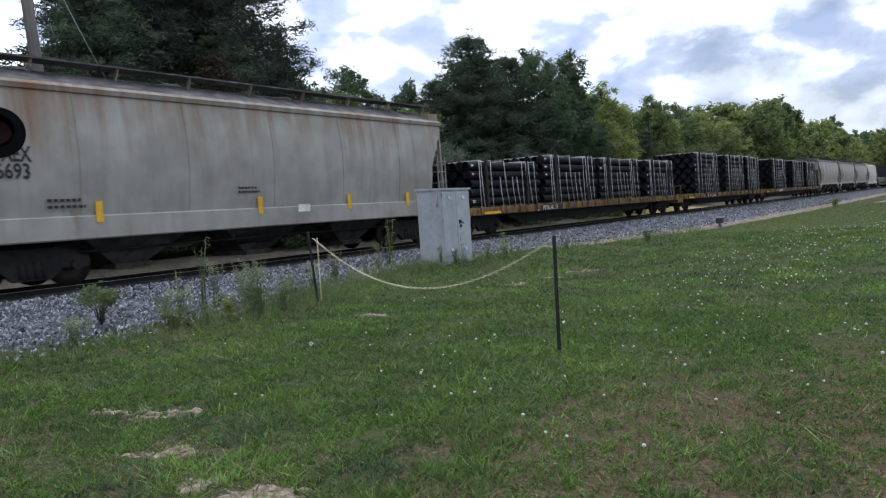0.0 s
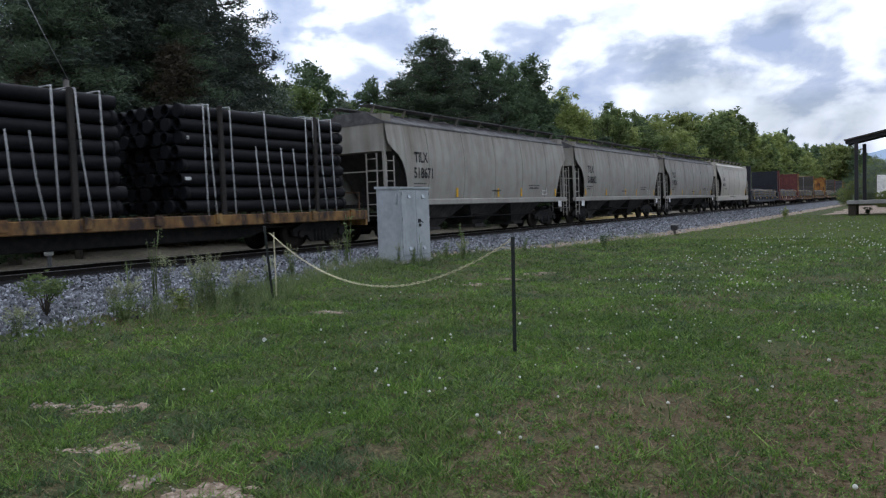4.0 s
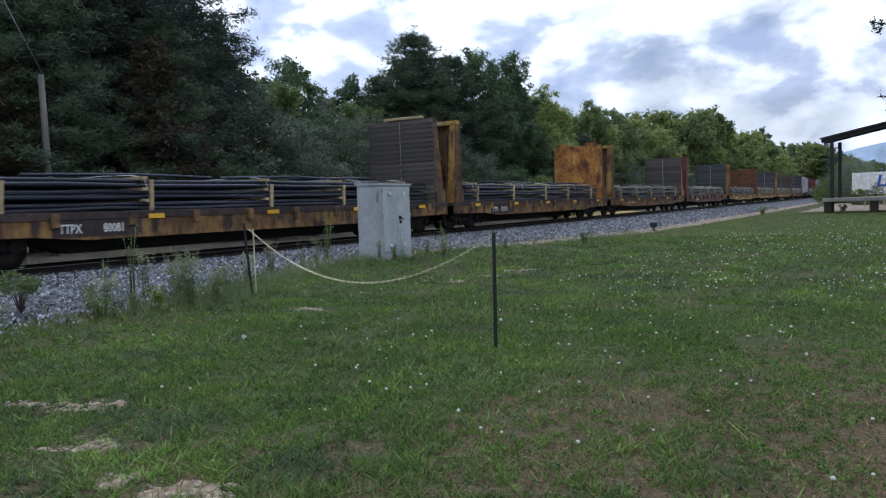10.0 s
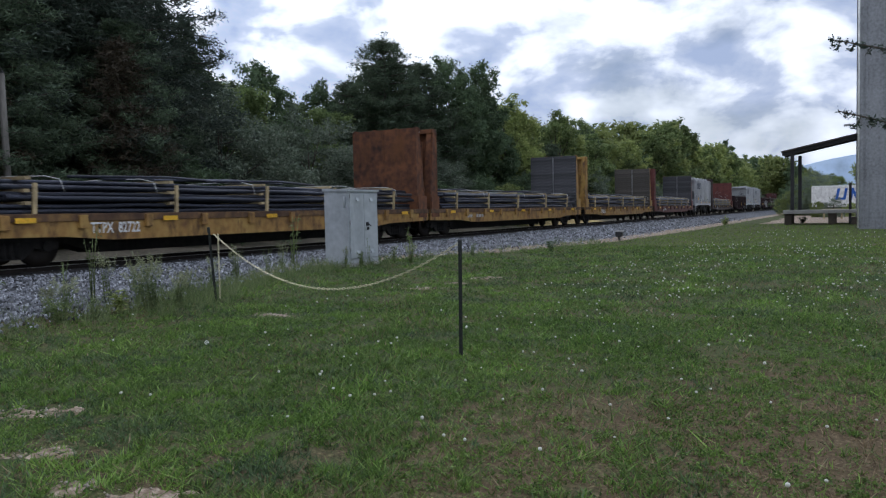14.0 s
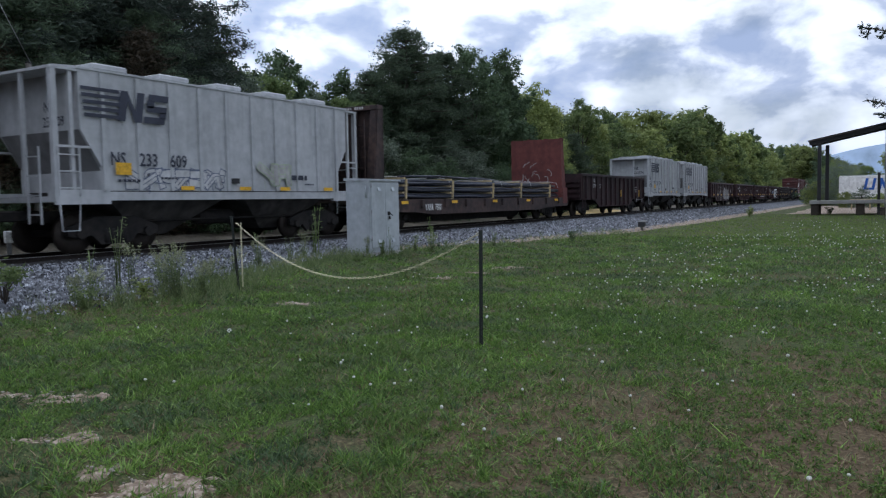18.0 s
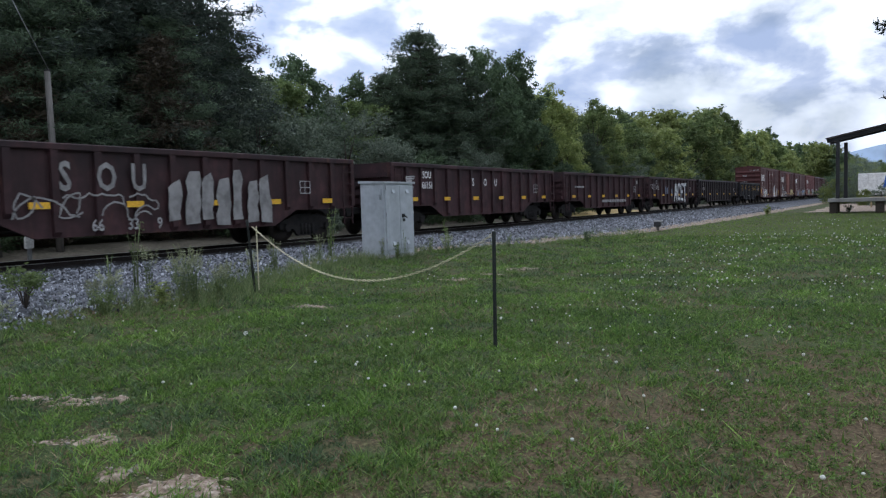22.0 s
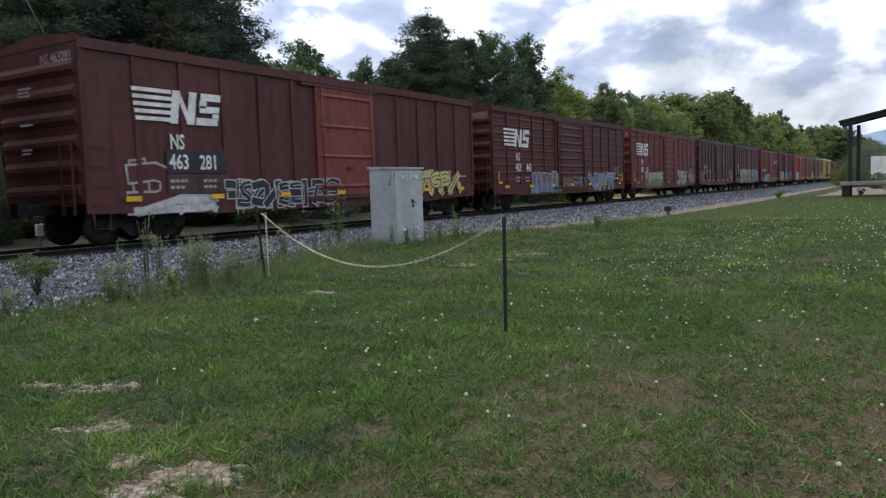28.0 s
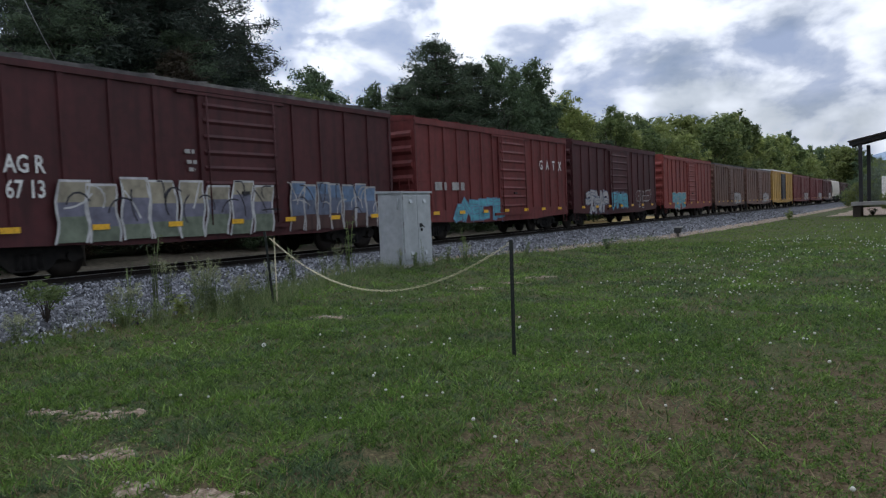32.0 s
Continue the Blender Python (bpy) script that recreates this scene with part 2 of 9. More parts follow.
def leaf_mat(name, base, dark, light, back=0.35):
    """Foliage: each leaf or sprig differs a little, and some light comes through it."""
    m = bpy.data.materials.new(name)
    m.use_nodes = True
    nt = m.node_tree
    bs = nt.nodes["Principled BSDF"]
    bs.inputs["Roughness"].default_value = 0.55
    bs.inputs["Specular IOR Level"].default_value = 0.3
    geo = nt.nodes.new("ShaderNodeNewGeometry")
    tc = nt.nodes.new("ShaderNodeTexCoord")
    n = nt.nodes.new("ShaderNodeTexNoise")
    n.inputs["Scale"].default_value, n.inputs["Detail"].default_value = 0.5, 3
    nt.links.new(tc.outputs["Object"], n.inputs["Vector"])
    add = nt.nodes.new("ShaderNodeMath")
    add.operation = "ADD"
    nt.links.new(geo.outputs["Random Per Island"], add.inputs[0])
    nt.links.new(n.outputs["Fac"], add.inputs[1])
    half = nt.nodes.new("ShaderNodeMath")
    half.operation = "MULTIPLY"
    half.inputs[1].default_value = 0.5
    nt.links.new(add.outputs[0], half.inputs[0])
    ramp = nt.nodes.new("ShaderNodeValToRGB")
    r = ramp.color_ramp
    r.elements[0].position, r.elements[0].color = 0.2, (*dark, 1)
    r.elements[1].position, r.elements[1].color = 0.8, (*light, 1)
    e = r.elements.new(0.5)
    e.color = (*base, 1)
    nt.links.new(half.outputs[0], ramp.inputs[0])
    oi = nt.nodes.new("ShaderNodeObjectInfo")
    hs = nt.nodes.new("ShaderNodeHueSaturation")
    mr = nt.nodes.new("ShaderNodeMapRange")
    mr.inputs["To Min"].default_value, mr.inputs["To Max"].default_value = 0.75, 1.25
    nt.links.new(oi.outputs["Random"], mr.inputs["Value"])
    nt.links.new(mr.outputs["Result"], hs.inputs["Value"])
    nt.links.new(ramp.outputs["Color"], hs.inputs["Color"])
    nt.links.new(hs.outputs["Color"], bs.inputs["Base Color"])
    tr = nt.nodes.new("ShaderNodeBsdfTranslucent")
    nt.links.new(hs.outputs["Color"], tr.inputs["Color"])
    mx = nt.nodes.new("ShaderNodeMixShader")
    mx.inputs[0].default_value = back
    out = nt.nodes["Material Output"]
    nt.links.new(bs.outputs[0], mx.inputs[1])
    nt.links.new(tr.outputs[0], mx.inputs[2])
    nt.links.new(mx.outputs[0], out.inputs["Surface"])
    return m


def ground_mat():
    """Lawn soil and thatch, worn tan where it is thin, gravelly towards the track."""
    m = bpy.data.materials.new("lawn_soil")
    m.use_nodes = True
    nt = m.node_tree
    bs = nt.nodes["Principled BSDF"]
    bs.inputs["Roughness"].default_value = 0.95
    bs.inputs["Specular IOR Level"].default_value = 0.1
    tc = nt.nodes.new("ShaderNodeTexCoord")

    def noise_node(scale, detail, rough=0.5):
        n = nt.nodes.new("ShaderNodeTexNoise")
        n.inputs["Scale"].default_value, n.inputs["Detail"].default_value, n.inputs["Roughness"].default_value = scale, detail, rough
        nt.links.new(tc.outputs["Object"], n.inputs["Vector"])
        return n

    def ramp_node(src, *stops):
        rp = nt.nodes.new("ShaderNodeValToRGB")
        r = rp.color_ramp
        r.elements[0].position, r.elements[0].color = stops[0][0], (*stops[0][1], 1)
        r.elements[1].position, r.elements[1].color = stops[-1][0], (*stops[-1][1], 1)
        for p, c in stops[1:-1]:
            e = r.elements.new(p)
            e.color = (*c, 1)
        nt.links.new(src, rp.inputs[0])
        return rp

    fine, mid, wide = noise_node(26, 8, 0.75), noise_node(3.0, 6, 0.65), noise_node(0.22, 4)
    g = ramp_node(fine.outputs["Fac"], (0.36, (0.02, 0.026, 0.011)), (0.5, (0.05, 0.066, 0.024)), (0.64, (0.115, 0.14, 0.055)))
    tan = ramp_node(fine.outputs["Fac"], (0.34, (0.042, 0.027, 0.018)), (0.5, (0.1, 0.066, 0.043)), (0.66, (0.21, 0.15, 0.1)))
    w = nt.nodes.new("ShaderNodeMath")
    w.operation = "MULTIPLY"
    nt.links.new(mid.outputs["Fac"], w.inputs[0])
    nt.links.new(wide.outputs["Fac"], w.inputs[1])
    mr = nt.nodes.new("ShaderNodeMapRange")
    mr.inputs["From Min"].default_value, mr.inputs["From Max"].default_value = 0.25, 0.40
    mr.inputs["To Max"].default_value = 0.8
    # thinner towards the trodden corner by the house
    sp = nt.nodes.new("ShaderNodeVectorMath")
    sp.operation = "DISTANCE"
    sp.inputs[1].default_value = (0.2, 5.0, 0.0)
    nt.links.new(tc.outputs["Object"], sp.inputs[0])
    cx = nt.nodes.new("ShaderNodeMapRange")
    cx.inputs["From Min"].default_value, cx.inputs["From Max"].default_value = 0.6, 5.0
    cx.inputs["To Min"].default_value, cx.inputs["To Max"].default_value = 0.22, 0.0
    nt.links.new(sp.outputs["Value"], cx.inputs["Value"])
    wx = nt.nodes.new("ShaderNodeMath")
    wx.operation = "ADD"
    nt.links.new(w.outputs[0], wx.inputs[0])
    nt.links.new(cx.outputs["Result"], wx.inputs[1])
    nt.links.new(wx.outputs[0], mr.inputs["Value"])
    mx = nt.nodes.new("ShaderNodeMix")
    mx.data_type = "RGBA"
    nt.links.new(mr.outputs["Result"], mx.inputs["Factor"])
    nt.links.new(g.outputs["Color"], mx.inputs["A"])
    nt.links.new(tan.outputs["Color"], mx.inputs["B"])
    nt.links.new(mx.outputs["Result"], bs.inputs["Base Color"])
    bp = nt.nodes.new("ShaderNodeBump")
    bp.inputs["Strength"].default_value, bp.inputs["Distance"].default_value = 0.35, 0.02
    nt.links.new(fine.outputs["Fac"], bp.inputs["Height"])
    nt.links.new(bp.outputs[0], bs.inputs["Normal"])
    return m


M = {}
M["lawn"] = ground_mat()
M["gravel_bed"] = mat("gravel_bed", (0.06, 0.064, 0.073), 0.9, dark=(0.02, 0.022, 0.026), light=(0.2, 0.21, 0.235), grain=22, patch=2.0, bump=0.9)
# ballast near the rails: shade of rails and cars put into its colour
M["shaded_gravel"] = mat("shaded_gravel", (0.026, 0.025, 0.025), 0.85, dark=(0.01, 0.01, 0.01), light=(0.07, 0.068, 0.068), grain=22, patch=1.2, bump=0.9)
M["pale_dirt"] = mat("pale_dirt", (0.235, 0.175, 0.128), 0.95, dark=(0.07, 0.05, 0.036), light=(0.5, 0.42, 0.34), grain=30, patch=9.0, bump=0.8)
M["bank"] = mat("bank_soil", (0.12, 0.102, 0.075), 0.95, dark=(0.045, 0.042, 0.026), light=(0.22, 0.19, 0.14), grain=9, patch=0.6, bump=0.6)
M["rail"] = mat("rail_steel", (0.028, 0.022, 0.019), 0.6, 0.6, grain=10, bump=0.1)
M["rail_top"] = mat("rail_head", (0.42, 0.41, 0.4), 0.3, 0.9, grain=10, bump=0.05)
M["sleeper"] = mat("sleeper_wood", (0.075, 0.06, 0.048), 0.9, grain=14, patch=2, bump=0.4, tone=0.3)
M["bark"] = mat("bark", (0.07, 0.055, 0.045), 0.95, grain=14, patch=2, bump=0.9, stretch=(1, 1, 0.3))
M["pole_wood"] = mat("pole_wood", (0.15, 0.14, 0.125), 0.9, grain=12, patch=1.2, bump=0.4, stretch=(4, 4, 0.2))
M["pine"] = leaf_mat("pine_needles", (0.056, 0.078, 0.06), (0.036, 0.05, 0.039), (0.084, 0.112, 0.08), 0.3)
M["pine_brown"] = leaf_mat("browned_needles", (0.06, 0.047, 0.03), (0.028, 0.025, 0.016), (0.095, 0.07, 0.042), 0.15)
M["leaf"] = leaf_mat("broad_leaves", (0.155, 0.21, 0.08), (0.09, 0.132, 0.05), (0.25, 0.31, 0.125), 0.5)
M["leaf_dark"] = leaf_mat("dark_leaves", (0.085, 0.13, 0.068), (0.052, 0.083, 0.045), (0.14, 0.195, 0.1), 0.5)
M["leaf_grey"] = leaf_mat("silver_leaves", (0.135, 0.172, 0.122), (0.066, 0.09, 0.058), (0.26, 0.3, 0.225), 0.4)
M["leaf_bright"] = leaf_mat("bright_leaves", (0.24, 0.29, 0.1), (0.14, 0.185, 0.062), (0.37, 0.41, 0.15), 0.5)
M["grass"] = leaf_mat("grass_blades", (0.079, 0.138, 0.031), (0.022, 0.046, 0.012), (0.205, 0.3, 0.082), 0.35)
M["grass_bright"] = leaf_mat("lush_grass_blades", (0.106, 0.195, 0.036), (0.036, 0.08, 0.015), (0.235, 0.365, 0.08), 0.4)
M["grass_far"] = leaf_mat("fresh_grass_blades", (0.15, 0.24, 0.04), (0.085, 0.145, 0.022), (0.24, 0.34, 0.07), 0.4)
M["grass_cool"] = leaf_mat("cool_grass_blades", (0.055, 0.097, 0.037), (0.022, 0.043, 0.018), (0.115, 0.18, 0.076), 0.3)
M["grass_tall"] = leaf_mat("tall_grass_blades", (0.155, 0.205, 0.085), (0.085, 0.12, 0.05), (0.27, 0.31, 0.155), 0.4)
M["straw"] = leaf_mat("dry_grass", (0.22, 0.16, 0.092), (0.11, 0.078, 0.045), (0.35, 0.275, 0.165), 0.3)
M["fluff"] = mat("seed_fluff", (0.58, 0.58, 0.52), 0.95, dark=(0.46, 0.47, 0.41), light=(0.7, 0.7, 0.66), grain=60, patch=9.0, bump=0.2)
M["black_post"] = mat("dark_green_post", (0.018, 0.022, 0.02), 0.6, grain=20, bump=0.15)
M["chain"] = mat("plastic_chain", (0.68, 0.62, 0.42), 0.5, grain=30, bump=0.05)
M["cabinet"] = mat("cabinet_paint", (0.435, 0.465, 0.49), 0.55, 0.1, dark=(0.36, 0.385, 0.405), light=(0.5, 0.53, 0.555), grain=6, patch=1.0, bump=0.06, streak=0.22)
M["concrete"] = mat("concrete", (0.34, 0.33, 0.31), 0.9, grain=12, patch=1.0, bump=0.4)
M["dark_metal"] = mat("dark_metal", (0.04, 0.04, 0.042), 0.5, 0.5, grain=14, bump=0.15)
M["bare_metal"] = mat("bare_metal", (0.35, 0.35, 0.36), 0.4, 0.8, grain=14, bump=0.1)
M["running_gear"] = mat("running_gear", (0.019, 0.017, 0.016), 0.8, 0.2, dark=(0.006, 0.006, 0.006), light=(0.034, 0.029, 0.025), grain=7, bump=0.4)
M["wheel"] = mat("wheel_steel", (0.029, 0.023, 0.019), 0.6, 0.4, grain=8, bump=0.2)
M["white"] = mat("white_paint", (0.72, 0.72, 0.7), 0.6, grain=18, patch=2.5, dark=(0.5, 0.49, 0.47), bump=0.05)
M["yellow"] = mat("yellow_reflector", (0.75, 0.42, 0.03), 0.5, grain=20, bump=0.05)
M["black_letter"] = mat("black_letter", (0.02, 0.02, 0.022), 0.6, grain=20, bump=0)
M["navy_letter"] = mat("navy_letter", (0.035, 0.04, 0.06), 0.6, grain=20, bump=0)
M["grey_hopper"] = mat("grey_hopper_paint", (0.35, 0.328, 0.288), 0.55, dark=(0.26, 0.243, 0.212), light=(0.41, 0.388, 0.345), grain=1.6, patch=0.35, bump=0.04, streak=0.3, runs=(1.2, 4.3, (0.17, 0.145, 0.11)))
M["rusty_hopper"] = mat("rusty_hopper_paint", (0.33, 0.315, 0.28), 0.6, dark=(0.25, 0.23, 0.195), light=(0.41, 0.4, 0.37), grain=1.5, patch=0.3, bump=0.04, streak=0.24, rust=0.12, rust_colour=(0.24, 0.15, 0.09), runs=(1.6, 4.2, (0.2, 0.1, 0.05)))
M["cream_hopper"] = mat("cream_hopper_paint", (0.56, 0.52, 0.44), 0.5, dark=(0.48, 0.44, 0.37), light=(0.62, 0.58, 0.5), grain=5, patch=0.4, bump=0.04, streak=0.18)
M["light_hopper"] = mat("light_grey_hopper_paint", (0.42, 0.43, 0.44), 0.5, dark=(0.34, 0.35, 0.355), light=(0.5, 0.51, 0.52), grain=5, patch=0.5, bump=0.05, streak=0.3)
# streaked slope sheet: the shade behind the cut-away ends is in its dark colour
M["dark_slope"] = mat("shaded_slope_sheet", (0.055, 0.052, 0.05), 0.7, grain=4, patch=0.8, bump=0.1, streak=0.4)
# streaked bays: the shade below the car is put into their near-black colour
M["shaded_bay"] = mat("shaded_discharge_bay", (0.05, 0.046, 0.042), 0.85, dark=(0.018, 0.017, 0.016), light=(0.1, 0.092, 0.085), grain=3, patch=0.9, bump=0.15, streak=0.5)
# light-grey car's slope sheet, darkened in colour for the shade inside the frame
M["shaded_sheet"] = mat("shaded_grey_sheet", (0.2, 0.2, 0.205), 0.7, dark=(0.13, 0.13, 0.13), light=(0.27, 0.27, 0.27), grain=3, patch=0.7, bump=0.06, streak=0.3)
M["roof_grime"] = mat("grimy_roof", (0.1, 0.095, 0.095), 0.8, dark=(0.035, 0.035, 0.035), light=(0.22, 0.21, 0.2), grain=3, patch=0.5, bump=0.15)
M["deck_yellow"] = mat("worn_yellow_paint", (0.34, 0.19, 0.055), 0.65, dark=(0.17, 0.085, 0.035), light=(0.44, 0.28, 0.085), grain=5, patch=0.9, bump=0.1, streak=0.5, rust=0.55, rust_colour=(0.06, 0.03, 0.02), rust_size=3.0)
M["deck_worn"] = mat("flaking_yellow_paint", (0.24, 0.125, 0.04), 0.7, dark=(0.05, 0.028, 0.02), light=(0.33, 0.2, 0.07), grain=4, patch=0.9, bump=0.12, streak=0.5, rust=0.86, rust_colour=(0.036, 0.022, 0.018), rust_size=3.4)
M["deck_brown"] = mat("worn_brown_paint", (0.115, 0.045, 0.035), 0.7, dark=(0.05, 0.025, 0.022), light=(0.18, 0.075, 0.055), grain=5, patch=0.8, bump=0.1, streak=0.4)
M["deck_dark"] = mat("worn_dark_paint", (0.045, 0.03, 0.028), 0.7, dark=(0.02, 0.016, 0.016), light=(0.09, 0.055, 0.045), grain=5, patch=0.8, bump=0.1, streak=0.3)
M["navy_paint"] = mat("black_navy_paint", (0.016, 0.018, 0.026), 0.6, grain=5, patch=0.6, bump=0.06, streak=0.2)
M["red_plate"] = mat("oxide_red_plate", (0.13, 0.035, 0.03), 0.65, dark=(0.08, 0.022, 0.02), light=(0.17, 0.05, 0.042), grain=4, patch=0.7, bump=0.08, streak=0.3)
M["orange_plate"] = mat("rusted_yellow_plate", (0.38, 0.16, 0.04), 0.8, dark=(0.13, 0.05, 0.022), light=(0.6, 0.32, 0.075), grain=9, patch=1.5, bump=0.2, streak=0.5, rust=0.7, rust_colour=(0.07, 0.028, 0.018), rust_size=3.0)
M["flaking_yellow"] = mat("flaking_yellow_steel", (0.36, 0.21, 0.055), 0.7, dark=(0.24, 0.12, 0.035), light=(0.46, 0.3, 0.085), grain=5, patch=0.8, bump=0.12, streak=0.3, rust=0.66, rust_colour=(0.06, 0.026, 0.017), rust_size=2.6)
M["rust_plate"] = mat("rusted_plate", (0.12, 0.05, 0.028), 0.85, dark=(0.04, 0.022, 0.017), light=(0.22, 0.09, 0.04), grain=4, patch=1.0, bump=0.2, rust=0.5)
M["rust_frame"] = mat("rusted_yellow_frame", (0.12, 0.066, 0.036), 0.8, dark=(0.04, 0.025, 0.018), light=(0.28, 0.16, 0.055), grain=4, patch=1.3, bump=0.15, streak=0.4, rust=0.5, rust_colour=(0.065, 0.034, 0.022))
M["plank"] = mat("weathered_plank", (0.09, 0.08, 0.07), 0.9, dark=(0.04, 0.036, 0.032), light=(0.155, 0.14, 0.125), grain=6, patch=2.0, bump=0.3, stretch=(0.5, 3, 6), tone=0.3)
M["plank_grey"] = mat("grey_plank", (0.068, 0.068, 0.074), 0.9, dark=(0.032, 0.032, 0.036), light=(0.125, 0.125, 0.132), grain=6, patch=2.0, bump=0.3, stretch=(0.5, 3, 6), tone=0.3)
M["rebar"] = mat("steel_bars", (0.03, 0.034, 0.05), 0.45, 0.45, dark=(0.013, 0.015, 0.021), light=(0.085, 0.093, 0.125), grain=30, patch=1.0, bump=0.4, stretch=(6, 0.25, 6), tone=0.2)
M["dark_timber"] = mat("dark_timber", (0.03, 0.026, 0.023), 0.9, grain=14, patch=2, bump=0.3)
M["stake"] = mat("stake_wood", (0.42, 0.33, 0.19), 0.9, grain=10, patch=2, bump=0.2, tone=0.2)
M["pipe"] = mat("black_pipe_coating", (0.010, 0.010, 0.012), 0.6, spec=0.15, grain=9, patch=1.4, bump=0.05)
M["pipe_end"] = mat("pipe_bore", (0.005, 0.005, 0.006), 0.9, grain=9, bump=0)
M["rope"] = mat("rope", (0.6, 0.6, 0.6), 0.8, grain=30, bump=0.1)
for _n, _c in (("brown", (0.084, 0.0235, 0.0215)), ("maroon", (0.064, 0.014, 0.016)), ("red", (0.145, 0.03, 0.028)), ("bright_red", (0.25, 0.05, 0.04)), ("door_red", (0.19, 0.05, 0.036)),
               ("dark_brown", (0.07, 0.035, 0.03)), ("mustard", (0.45, 0.27, 0.06)), ("umber", (0.16, 0.085, 0.06))):
    M["box_" + _n] = mat(_n + "_car_paint", _c, 0.6, dark=tuple(c * 0.7 for c in _c), light=tuple(c * 1.22 for c in _c), grain=4, patch=0.5, bump=0.06, streak=0.6, rust=0.1, rust_colour=tuple(0.5 * c for c in _c))
for _n, _c in (("gond_wine", (0.024, 0.0095, 0.011)), ("gond_brown", (0.037, 0.015, 0.016)), ("gond_red", (0.044, 0.018, 0.02)), ("gond_black", (0.014, 0.014, 0.017)), ("gond_dark", (0.024, 0.017, 0.017))):
    M[_n] = mat(_n + "_paint", _c, 0.7, dark=tuple(c * 0.5 for c in _c), light=tuple(c * 1.9 for c in _c), grain=3, patch=0.7, bump=0.12, streak=0.55, rust=0.32, rust_colour=(0.085, 0.036, 0.026), rust_size=2.2, runs=(0.4, 3.0, (0.014, 0.011, 0.013)))
for _n, _c in (("silver", (0.5, 0.5, 0.5)), ("pale_green", (0.36, 0.42, 0.3)), ("straw_yellow", (0.5, 0.45, 0.2)), ("teal", (0.1, 0.35, 0.42)), ("sky_blue", (0.13, 0.2, 0.31)), ("pink", (0.5, 0.16, 0.3)), ("ink", (0.03, 0.03, 0.04)), ("spray_white", (0.7, 0.7, 0.7)), ("slate", (0.12, 0.14, 0.2)), ("dull_white", (0.38, 0.37, 0.36)), ("faded_white", (0.27, 0.26, 0.25)), ("lavender", (0.15, 0.15, 0.2)), ("cream_spray", (0.3, 0.27, 0.2)), ("moss", (0.15, 0.18, 0.13))):
    M[_n] = mat(_n + "_spray", _c, 0.6, grain=6, patch=1.6, bump=0, streak=0.2)
M["shed"] = mat("ribbed_sheet_metal", (0.26, 0.265, 0.28), 0.45, 0.3, grain=6, patch=0.4, bump=0.04, streak=0.3)
# distance haze is put into the hills' pale blue colour
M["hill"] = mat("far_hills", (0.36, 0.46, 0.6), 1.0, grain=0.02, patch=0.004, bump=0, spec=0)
M["matte_black"] = mat("matte_black", (0.006, 0.006, 0.007), 0.9, spec=0.08, grain=20, bump=0)
M["red_lens"] = mat("unlit_red_lens", (0.018, 0.0015, 0.0015), 0.6, spec=0.2, grain=20, bump=0)


# ---- mesh helpers ----
BOX_F = ((0, 3, 2, 1), (4, 5, 6, 7), (0, 1, 5, 4), (1, 2, 6, 5), (2, 3, 7, 6), (3, 0, 4, 7))


